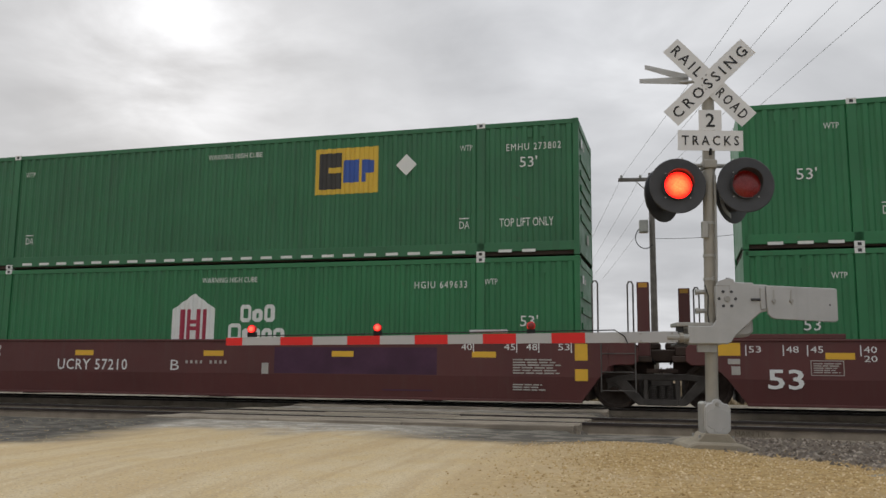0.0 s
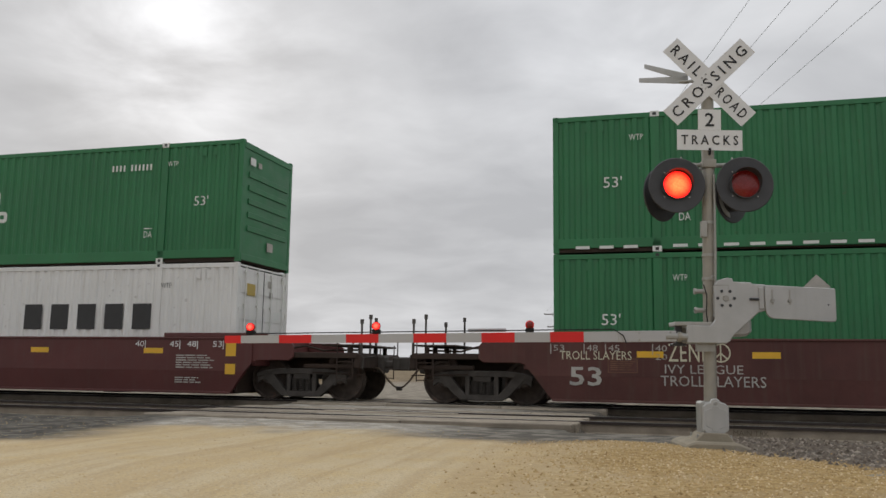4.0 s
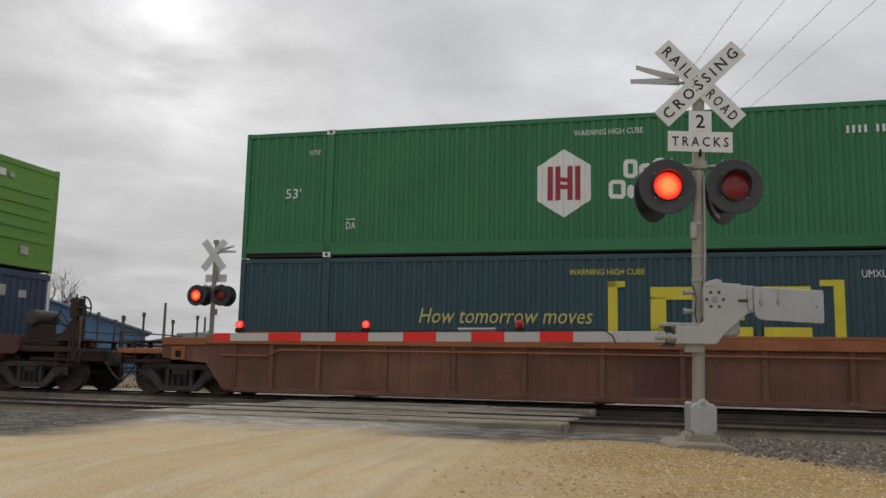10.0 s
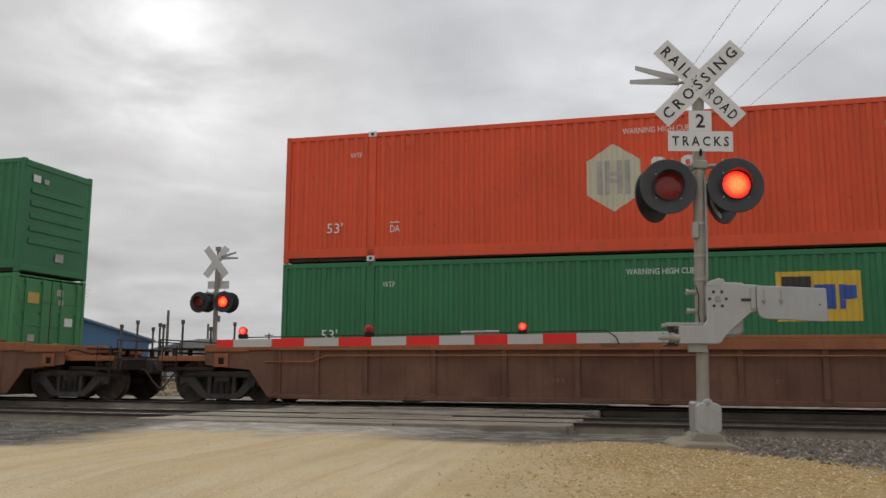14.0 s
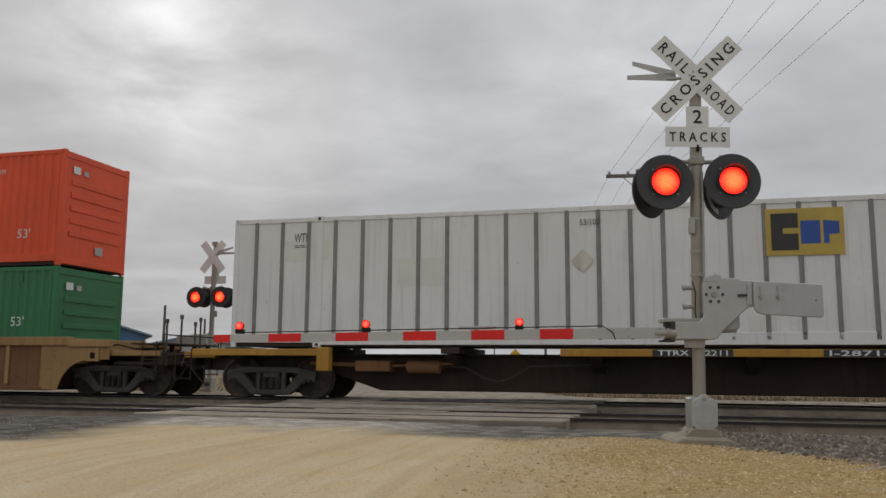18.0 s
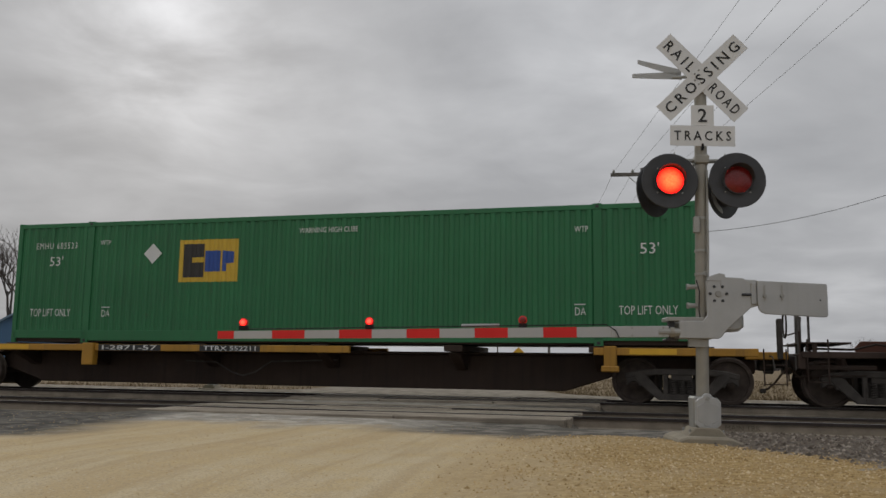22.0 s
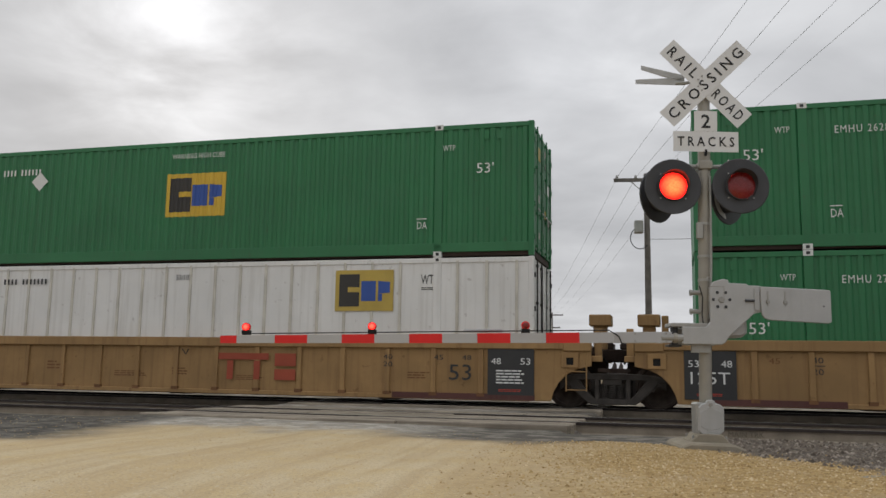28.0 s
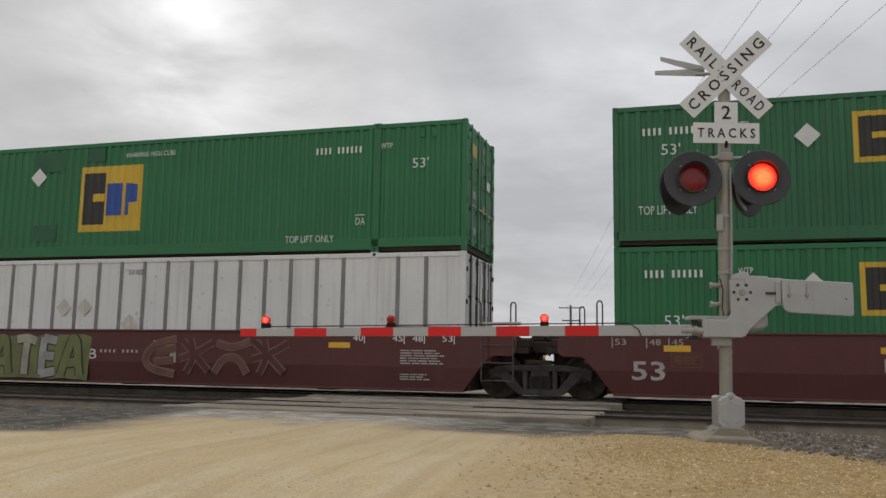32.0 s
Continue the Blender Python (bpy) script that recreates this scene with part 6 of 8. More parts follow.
HAMMER = [[(0.05, 0.95), (0.5, 1.0), (0.95, 0.9)], [(0.52, 0.95), (0.46, 0.5), (0.5, 0.0)]]
COMB = [[(0.2, 0.0), (0.15, 0.5), (0.2, 1.0)], [(0.2, 1.0), (0.8, 0.92)], [(0.2, 0.52), (0.7, 0.5)], [(0.2, 0.02), (0.85, 0.1)]]
WEDGE = [[(0.95, 1.0), (0.3, 0.85), (0.0, 0.5), (0.15, 0.15), (1.0, 0.0)], [(0.35, 0.6), (0.95, 0.75)], [(0.3, 0.35), (0.9, 0.4)]]
RAYS = [[(0.05, 0.95), (0.5, 0.55), (0.95, 0.1)], [(0.3, 1.0), (0.45, 0.5), (0.25, 0.05)], [(0.0, 0.45), (0.5, 0.6), (1.0, 0.9)]]
SPAN = [[(0.0, 0.05), (0.25, 0.5), (0.7, 0.5), (1.0, 0.05)], [(0.0, 0.9), (0.5, 0.75), (1.0, 0.95)]]


def bowed(pts):
    """A smooth line near the given points."""
    for _ in range(2):
        pts = [pts[0]] + [((1 - f) * p[0] + f * q[0], (1 - f) * p[1] + f * q[1]) for p, q in zip(pts, pts[1:]) for f in (0.25, 0.75)] + [pts[-1]]
    return pts


def mural(car, x0, x1, z0, z1, shapes, keys, outline, broad, seed, y=-1.506, ground=""):
    """Broad outlined spray-can shapes side by side."""
    r = random.Random(seed)
    w = (x1 - x0) / len(shapes)
    if ground:
        n = 14
        lo = [(x0 - 0.12 + (x1 - x0 + 0.2) * i / n, z0 + r.uniform(-0.03, 0.03)) for i in range(n + 1)]
        hi = [(x0 - 0.05 + (x1 - x0 + 0.2) * i / n, z1 + r.uniform(-0.08, 0.0)) for i in range(n + 1)]
        part("graffiti", Shape().face([(px, y, pz) for px, pz in lo + hi[::-1]]), ground, car, "dull painted ground of the graffiti")
    for k, lines in enumerate(shapes):
        a = x0 + w * k
        for j, line in enumerate(lines):
            pts = bowed([(a + w * (0.04 + 0.92 * px) + 0.05 * (pz - 0.5) + r.uniform(-0.015, 0.015), z0 + broad / 2 + (z1 - z0 - broad) * pz) for px, pz in line])
            part("graffiti", stroke(pts, broad + 0.07, y - 0.001 - 0.0012 * (j + 3 * (k % 2))), outline, car, "dark sprayed outline")
            part("graffiti", stroke(pts, broad, y - 0.011 - 0.0012 * (j + 3 * (k % 2))), keys[k % len(keys)], car, "pale sprayed graffiti shape")


def well_car(label, style, col, top, off, left, right, pitch=1.0, brake=(False, False), guide=False):
    """A container well car. left, right: 'joint' (shared truck beyond), 'shared' (this car carries the shared truck) or 'coupled'."""
    car = thing("well_car", label, "rail car", group="train")
    centre = off + HX
    for sy in (-1, 1):
        m = pose(0, 0, 0) if sy < 0 else pose(0, 0, 0, 0, 0, 180)
        if style == "smooth":
            g = Shape().prism([(-8.45, 0.62), (8.45, 0.62), (8.62, 0.8), (8.62, 1.33), (-8.62, 1.33), (-8.62, 0.8)], -1.50, -1.44)
            side = part("side", g, col, car, "smooth steel car side with a long crease", at=m)
            g = Shape()
            lo = [(-8.1, 0.15), (8.1, 0.15), (8.45, 0.62), (-8.45, 0.62)]
            ys = [-1.44, -1.44, -1.498, -1.498]
            f = [(x, y, z) for (x, z), y in zip(lo, ys)]
            bck = [(x, -1.38, z) for x, z in lo]
            g.face(f).face(bck[::-1])
            for k in range(4):
                j = (k + 1) % 4
                g.face([f[k], bck[k], bck[j], f[j]])
            part("lower_side", g, col, side)
            part("top_chord", Shape().box(-8.62, 8.62, -1.525, -1.33, 1.325, 1.372), top, side, bevel=0.01)
            part("bottom_chord", Shape().box(-8.1, 8.1, -1.46, -1.3, 0.12, 0.17), col, side, bevel=0.008)
        else:
            g = Shape().prism([(-8.0, 0.2), (8.0, 0.2), (8.3, 0.5), (8.62, 0.8), (8.62, 1.2), (-8.62, 1.2), (-8.62, 0.8), (-8.3, 0.5)], -1.47, -1.42)
            side = part("side", g, col, car, "steel car side between upright ribs", at=m)
            part("top_chord", Shape().box(-8.7, 8.7, -1.55, -1.33, 1.165, 1.365), top, side, bevel=0.012)
            if style == "rust":
                part("upper_lip", Shape().box(-7.9, 7.9, -1.53, -1.30, 1.367, 1.44), top, side, bevel=0.01)
            part("bottom_chord", Shape().box(-8.02, 8.02, -1.52, -1.3, 0.13, 0.22), col, side, bevel=0.01)
            for sx, kind in ((-1, left), (1, right)) if sy < 0 else ((1, left), (-1, right)):
                x9 = 9.8 if kind == "coupled" else 9.25
                if style == "yellow":
                    arch = [(7.95, 0.14), (8.45, 0.14), (8.5, 0.32), (8.6, 0.5), (8.75, 0.66), (8.95, 0.77), (9.2, 0.83)]
                else:
                    arch = [(7.95, 0.14), (8.25, 0.16), (8.7, 0.74), (9.2, 0.78)]
                outline = arch + [(x9, 0.84), (x9, 1.17), (7.95, 1.17)]
                part("end_plate", Shape().prism([(sx * px, pz) for px, pz in outline], -1.505, -1.472), top if style == "yellow" else col, side, bevel=0.01)
                part("end_chord", Shape().box(min(sx * 8.7, sx * x9), max(sx * 8.7, sx * x9), -1.55, -1.36, 1.13, 1.3), top, side, bevel=0.012)
                px = sx * (x9 - 0.42)
                part("pocket", Shape().box(px - 0.17, px - 0.07, -1.545, -1.5, 0.8, 1.1).box(px + 0.07, px + 0.17, -1.545, -1.5, 0.8, 1.1).box(px - 0.08, px + 0.08, -1.545, -1.5, 1.0, 1.1).box(px - 0.08, px + 0.08, -1.545, -1.5, 0.8, 0.86), top, side, "slotted jacking pocket", bevel=0.008)
                # no real opening: a black panel paints the shade inside the pocket
                part("pocket_hole", Shape().box(px - 0.07, px + 0.07, -1.512, -1.503, 0.86, 1.0), "rubber", side)
            rib = Shape().box(-0.055, 0.055, -1.52, -1.468, 0.2, 1.17).mesh("rib", bevel=0.01)
            spots = [0.0, 0.97, 2.07, 3.57, 5.05, 6.52, 8.06, 9.58, 11.07, 12.58, 14.07, 15.05, 16.1] if style == "rust" else [1.02 + 1.005 * k for k in range(15)]
            for s in spots:
                x = s - HX if sy < 0 else HX - s
                part("rib", rib, top if style == "yellow" else col, side, at=pose(x, 0, 0))
                part("rib_foot", Shape().box(x - 0.08, x + 0.08, -1.53, -1.47, 0.2, 0.27), "yellow_worn" if style == "yellow" else col, side)
            if style == "rust":
                part("pipe", Shape().tube([(-8.3, -1.53, 0.92), (-7.2, -1.53, 0.92), (-6.9, -1.54, 1.05), (-2.0, -1.54, 1.06), (5.0, -1.54, 1.05)], 0.018, 6), top, side)
    part("well_floor", Shape().box(-8.0, 8.0, -1.42, 1.42, 0.12, 0.19), "spine_dark", car)
    for sx in (-5.0, 0.0, 5.0):
        part("cross_beam", Shape().box(sx - 0.2, sx + 0.2, -1.4, 1.4, 0.1, 0.19), "spine_dark", car)
    for sgn, kind, br in ((-1, left, brake[0]), (1, right, brake[1])):
        car_end(car, sgn, top if style != "smooth" else col, kind, style, br, guide)
        if kind in ("coupled", "shared"):
            truck(car, sgn * 9.62, centre)
    return car


def sill_marks(car, code_s, letter, car_paint="brown_car_fresh", y=-1.503, numbers=True, reflectors=(1.6, 4.6, 8.0, 11.1, 14.2), mt="decal_white", right53=True, code_w=1.9, squares=False, number=""):
    for s in reflectors:
        panel(s - 0.25 - HX, s + 0.25 - HX, 1.0, 1.12, y, "reflector_yellow", car, "reflector", "yellow reflective strip")
    if code_s is not None:
        if number:
            lettering(number, code_s - HX, code_s + code_w - HX, 0.67, 0.92, y, mt, car, gap=1.1, weight=0.008)
        else:
            bars(code_s - HX, code_s + code_w - HX, 0.67, 0.91, y, 10, mt, car)
    if letter:
        s, w = letter
        lettering(w, s - 0.11 - HX, s + 0.11 - HX, 0.68, 0.91, y, "decal_white", car)
    if numbers:
        for s, w in ((13.85, "40"), (14.75, "45"), (15.2, "48"), (15.85, "53")):
            lettering(w, s - 0.13 - HX, s + 0.1 - HX, 1.15, 1.28, y, mt, car)
            panel(s + 0.12 - HX, s + 0.14 - HX, 1.1, 1.29, y, mt, car, "marking")
        small = "code_faded" if mt == "decal_faded" else "decal_faded"
        bars(14.8 - HX, 15.8 - HX, 0.68, 1.0, y, 7, small, car, rows=6)
        bars(14.8 - HX, 15.5 - HX, 0.35, 0.5, y, 6, small, car, rows=3)
        bars(9.2 - HX, 9.45 - HX, 0.62, 0.86, y, 1, small, car)
        bars(7.3 - HX, 8.4 - HX, 0.83, 0.9, y, 9, small, car)
        for s, w in ((0.12, "53"), (0.78, "48"), (1.2, "45"), (2.1, "40")):
            lettering(w, s - 0.1 - HX, s + 0.12 - HX, 1.12, 1.24, y, mt, car)
            panel(s - 0.16 - HX, s - 0.14 - HX, 1.06, 1.26, y, mt, car, "marking")
        lettering("20", 2.0 - HX, 2.22 - HX, 0.96, 1.07, y, mt, car)
        p = panel(1.09 - HX, 1.66 - HX, 0.7, 0.98, y, small, car, "data_plate", "outlined block of small print", thick=0.002)
        part("plate_ground", Shape().box(-0.27, 0.27, -0.0025, -0.001, -0.125, 0.125), car_paint, p)
        tagged(part("marking", bars_mesh(0.48, 0.2, 5, 5), small, p, at=pose(0, -0.004, 0.01)), kind="stuff")
    if right53:
        lettering("53", 0.34 - HX, 0.97 - HX, 0.44, 0.81, y, mt, car, weight=0.015)
    if not squares:
        return
    panel(16.05 - HX, 16.3 - HX, 0.95, 1.28, y, "reflector_yellow", car, "reflector", "yellow warning square")
    panel(16.05 - HX, 16.3 - HX, 0.55, 0.78, y, "reflector_yellow", car, "reflector", "yellow warning square")
    panel(-0.53 - HX, -0.13 - HX, 1.06, 1.3, y, "reflector_yellow", car, "reflector", "yellow warning plate")
    panel(-0.36 - HX, -0.14 - HX, 0.9, 1.0, y, "decal_faded", car, "notice", "small pale notice")
    panel(-0.3 - HX, -0.14 - HX, 0.7, 0.86, y, "decal_faded", car, "notice", "small pale notice")


def spine_car(label, off, left_truck, right_truck, left_c, right_c, belly=(-6.6, 6.6), worn=False):
    """Skeleton spine car: a deep centre beam with side brackets. Trucks at given x; coupled ends get a coupler."""
    car = thing("spine_car", label, "rail car", group="train")
    xa, xb = -9.0, 9.0
    part("centre_beam", Shape().prism([(xa, 0.62), (max(belly[0] - 1.1, -8.9), 0.55), (belly[0], 0.2), (belly[1], 0.2), (min(belly[1] + 1.1, 8.9), 0.55), (xb, 0.62), (xb, 0.95), (xa, 0.95)], -0.42, 0.42), "spine_dark", car, "deep dark fish-belly centre beam", bevel=0.02)
    part("top_flange", Shape().box(xa, xb, -0.6, 0.6, 0.95, 1.0), "spine_dark", car, bevel=0.01)
    for x0, x1, key in ((-8.7, 0.7, "yellow_rail"), (5.9, 9.0, "yellow_rail")) if right_c else ((-9.0, -7.4, "yellow_worn"), (-7.35, -3.0, "spine_dark"), (-0.7, 8.5, "yellow_rail")) if worn else ((-9.0, -5.9, "yellow_rail"), (-0.7, 8.5, "yellow_rail")):
        r = part("side_rail", Shape().box(x0, x1, -1.34, -1.22, 0.95, 1.1), key, car, "worn yellow side rail" if key == "yellow_rail" else "", bevel=0.012)
        part("side_rail", Shape().box(x0, x1, 1.22, 1.34, 0.95, 1.1), key, car, bevel=0.012)
    for x in (-8.0, -6.0, -3.0, 0.0, 3.0, 6.0, 8.0):
        part("cross_arm", Shape().prism([(-1.3, 0.97), (1.3, 0.97), (0.5, 0.62), (-0.5, 0.62)], x - 0.12, x + 0.12, "x"), "spine_dark", car, bevel=0.012)
        part("support_pad", Shape().box(x - 0.2, x + 0.2, -1.3, 1.3, 1.0, 1.13), "spine_dark", car, bevel=0.01)
    part("corner_clamp", Shape().box(6.1, 6.35, -1.4, -1.2, 0.66, 1.13).box(6.05, 6.4, -1.42, -1.3, 0.62, 0.74), "yellow_rail", car, "container hold-down clamp", bevel=0.02)
    for x0 in (6.6,) if not right_c else (-8.4, 6.6):
        panel(x0, x0 + 0.9, 0.97, 1.08, -1.343, "reflector_yellow", car, "reflector", "yellow reflective strip")
    if left_c or right_c:
        for x0, w, n in ((-5.55, 1.65, 9), (-2.9, 1.5, 11)) if right_c else ((1.1, 1.5, 11), (4.2, 1.6, 9)):
            panel(x0, x0 + w, 0.955, 1.096, -1.346, "decal_black", car, "marking")
            lettering("TTRX 552211" if n == 11 else "I-2871-57", x0 + 0.1, x0 + w - 0.1, 0.975, 1.08, -1.351, "decal_white", car, weight=0.01)
    else:
        panel(2.95, 5.85, 0.955, 1.096, -1.345, "decal_black", car, "marking", "black plate with white lettering")
        lettering("ALL PURPOSE SPINE CAR", 3.12, 5.65, 0.975, 1.08, -1.35, "decal_white", car)
        bars(-0.45, 0.4, 0.97, 1.085, -1.345, 3, "red_faded", car)
    part("corner_clamp", Shape().box(-5.95, -5.65, -1.42, -1.2, 0.62, 1.13), "yellow_worn" if worn else "yellow_rail", car, "container hold-down clamp", bevel=0.02)
    part("brake_pipe", Shape().tube([(-3.6, -0.75, 0.75), (-2.8, -0.75, 0.72), (-2.4, -0.75, 0.5), (-2.1, -0.75, 0.42), (-1.8, -0.75, 0.5), (-1.4, -0.75, 0.75), (0.2, -0.75, 0.8)], 0.02, 6), "truck_steel", car)
    for sgn, tr, cp in ((-1, left_truck, left_c), (1, right_truck, right_c)):
        part("stub_sill", Shape().box(min(sgn * 8.8, sgn * 9.6), max(sgn * 8.8, sgn * 9.6), -0.7, 0.7, 0.9, 1.05), "yellow_rail" if cp else "spine_dark", car, bevel=0.015)
        if tr is not None:
            truck(car, tr, off + HX)
            if not cp:
                j = part("joint_plate", Shape().box(sgn * tr - 1.15, sgn * tr + 0.95, -0.75, 0.75, 0.82, 0.98) if sgn > 0 else Shape().box(tr - 0.95, tr + 1.15, -0.75, 0.75, 0.82, 0.98), "spine_dark", car, "dark plate joining two cars over the truck", bevel=0.015)
                part("pin_cover", Shape().lathe([(0.98, 0.3), (1.06, 0.26), (1.1, 0.1)], (tr, 0, 0), "z", 14), "spine_dark", j)
                part("air_line", Shape().tube([(tr - 0.35, -0.5, 1.0), (tr - 0.15, -0.5, 1.1), (tr + 0.12, -0.5, 1.08), (tr + 0.3, -0.5, 0.98)], 0.022, 6), "rubber", j)
        if cp:
            coupler(car, sgn * 9.2, sgn * 10.2, sgn)
            ladder(car, sgn * 9.3, -1.2, 0.4, 1.1, "spine_dark")
            if sgn > 0:
                part("hand_brake", Shape().box(9.4, 9.5, -0.8, -0.6, 0.9, 1.7), "truck_steel", car, bevel=0.02)
                part("brake_wheel", hand_wheel(9.55, -0.7, 1.6), "truck_steel", car, "hand brake wheel")
            else:
                part("brake_gear", Shape().box(-5.2, -4.4, -1.05, -0.6, 0.62, 0.85).tube([(-6.3, -0.9, 0.8), (-5.2, -0.9, 0.76)], 0.05, 8).tube([(-4.4, -0.9, 0.74), (-3.0, -0.9, 0.8)], 0.03, 8), "yellow_worn", car, "dusty brake cylinder and rods", bevel=0.02)
                part("air_tank", Shape().lathe([(-0.4, 0.04), (-0.36, 0.14), (0.36, 0.14), (0.4, 0.04)], (-3.7, -0.8, 0.72), "x", 16), "yellow_worn", car, smooth=True)
    return car


# ---- the train, unit by unit ----
# the left end of each unit's load at the clip's start, metres along the track
OFFSETS = [-18.08, 1.21, 20.41, 43.75, 63.01, 82.38, 105.70, 129.00, 152.28, 175.56, 196.40, 214.80, 235.24, 256.04, 279.41, 298.43, 317.76, 341.02, 360.26]
TRAVEL = [-185.604, 4.12368, -4.38466, 3.38485, -0.81745]     # metres, powers of t / 16 s


def travel(t):
    return sum(c * (t / 16) ** (i + 1) for i, c in enumerate(TRAVEL))


LOW, HIGH, DECK = 0.205, 3.105, 1.135


def ride(ob, k, z):
    rows = [(float(t), on_track(OFFSETS[k] + HX + travel(t), FAR_TRACK, z)) for t in range(0, 33)]
    ob.matrix_basis = rows[0][1]
    KEYED.append((ob, rows))


def sprayed_tag(car, s0, s1, z0, z1, mt="decal_cream"):
    """A short tag in thin strokes with a ringed sign after it."""
    w = s1 - s0
    lettering("ZENK", s0 - HX, s0 + 0.72 * w - HX, z0, z1, -1.509, mt, car, "graffiti", "thin sprayed pale letters", gap=1.05)
    x, z, r = s0 + 0.86 * w - HX, (z0 + z1) / 2, (z1 - z0) * 0.5
    ring = [(x + r * math.cos(a), z + r * math.sin(a)) for a in np.linspace(0, 6.28, 22)]
    part("graffiti", stroke(ring, 0.028, -1.508), mt, car, "thin sprayed ring")
    for a in (90, 225, 270, 315):
        part("graffiti", stroke([(x, z), (x + r * math.cos(radians(a)), z + r * math.sin(radians(a)))], 0.026, -1.507), mt, car, "thin sprayed stroke")


STRIPS = {3: (1.9, 4.02, 6.34, 8.44, 10.65, 12.65, 14.32), 4: (1.89, 4.17, 6.28, 8.41, 10.65, 12.74, 14.43, 15.73), 5: (2.0, 4.15, 6.3, 6.46, 8.94, 11.04, 13.05)}
THROW = (2.4, 5.1)
DISC = {3: 12.01, 4: 12.05}


def build_train():
    GREEN_TOP = "green container with white hexagon logo, stacked on another"
    # three maroon units
    for k, (letter, l, r, cs) in enumerate((("B", "joint", "shared", 3.88), ("C", "joint", "shared", 3.85), ("A", "joint", "coupled", 3.8))):
        car = well_car("smooth maroon steel well car with yellow reflectors and white numbers", "smooth", "brown_car_fresh", "brown_car_fresh", OFFSETS[k], l, r, guide=True)
        sill_marks(car, cs, (7.03, letter), squares=True, number="UCRY 57210")
        if k == 0:
            panel(9.5 - HX, 13.2 - HX, 0.64, 1.2, -1.5015, "purple_patch", car, "faded_patch", "faint purple faded paint", thick=0.001)
            panel(12.0 - HX, 13.1 - HX, 0.3, 0.55, -1.462, "purple_patch", car, "faded_patch", "faint purple faded paint", thick=0.001)
        ride(car, k, 0)
    c = emp_box("dark green container with a yellow logo panel, stacked on another", "green_dark", (10.23, 11.74), (1.5, 2.55), top_lift=True, code=14.63, dashes=0.5, end="front", castings=True, s53z=2.0, number="EMHU 273802")
    ride(c, 0, HIGH)
    c = container("green container with white hexagon logo half hidden in a rail car", "green", end="front", dashes=False)
    hex_logo(c, 7.31, 1.5)
    small_marks(c, code=12.63, number="HGIU 649633")
    write53(c, 15.1, 1.55)
    ride(c, 0, LOW)
    ride(hub_box(GREEN_TOP, "green", dashes=0.54, number="HGIU 520809"), 1, HIGH)
    ride(hub_box("green container with white hexagon logo sitting in a rail car", "green", number="HGIU 520242"), 1, LOW)
    ride(hub_box(GREEN_TOP, "green"), 2, HIGH)
    c = container("white corrugated container with dark blocks sitting in a rail car", "white_box", end="door", castings=False)
    small_marks(c, "decal_black", da=False, code=3.0)
    bars(10.4 - HX, 14.2 - HX, 1.35, 1.95, DECAL_Y, 5, "decal_black", c)
    ride(c, 2, LOW)
    # three brown units covered in spray paint
    for k, (letter, l, r) in zip((3, 4, 5), (("A", "coupled", "shared"), ("", "joint", "shared"), ("B", "joint", "coupled"))):
        car = well_car("weathered brown well car with white graffiti along its side", "smooth", "brown_car", "brown_car", OFFSETS[k], l, r, brake=(False, k == 5))
        sill_marks(car, None, (7.2, letter) if letter else None, car_paint="brown_car", reflectors=STRIPS[k], mt="decal_faded")
        if k == 4:
            # a row of round outlined shapes with a drop and dot after it
            rows = [[(0.0, 0.15), (0.05, 0.95), (0.18, 1.0), (0.3, 0.95), (0.28, 0.3), (0.3, 0.0), (0.05, 0.05), (-0.1, 0.25), (0.0, 0.3)],
                    [(0.3, 0.0), (0.32, 0.9), (0.45, 0.85), (0.44, 0.55), (0.34, 0.5), (0.47, 0.45), (0.47, 0.05), (0.3, 0.0)]]
            rows += [[(cx + rx * math.cos(a), cz + rz * math.sin(a)) for a in np.linspace(0.4, 6.5, 16)] for cx, rx, cz, rz in ((0.58, 0.1, 0.3, 0.3), (0.74, 0.11, 0.4, 0.36), (0.91, 0.12, 0.42, 0.36), (0.2, 0.03, 0.72, 0.05))]
            rows += [[(1.08, 0.62), (1.02, 0.95), (1.12, 1.0), (1.17, 0.9), (1.08, 0.62)], [(1.06, 0.3), (1.1, 0.4), (1.14, 0.3), (1.1, 0.2), (1.06, 0.3)]]
            for line in rows:
                part("graffiti", stroke(bowed([(THROW[0] + (THROW[1] - THROW[0]) * px - HX, 0.24 + 1.0 * pz) for px, pz in line]), 0.026, -1.508), "decal_faded", car, "thin pale sprayed outline")
            graffiti(car, 5.9 - HX, 7.0 - HX, 0.92, 1.24, 34, letters=5, thick=0.02)
        if k in (3, 4):
            s = DISC[k]
            disc = [(s - HX + 0.44 * math.cos(a), 0.72 + 0.44 * math.sin(a)) for a in np.linspace(0, 6.283, 29)[:-1]]
            part("round_mark", Shape().face([(px, -1.5035, pz) for px, pz in disc]), "disc_faded", car, "faded brown painted disc")
        if k == 3:
            for words, s0, s1, z0, z1 in (("IVY LEAGUE", 2.17, 3.6, 0.7, 0.87), ("TROLL SLAYERS", 2.09, 4.0, 0.46, 0.66), ("TROLL SLAYERS", 0.15, 1.55, 0.95, 1.12)):
                lettering(words, s0 - HX, s1 - HX, z0, z1, -1.507, "decal_faded" if s0 > 1 else "decal_cream", car, "graffiti", "thin white sprayed words")
            sprayed_tag(car, 2.24, 3.36, 0.93, 1.27)
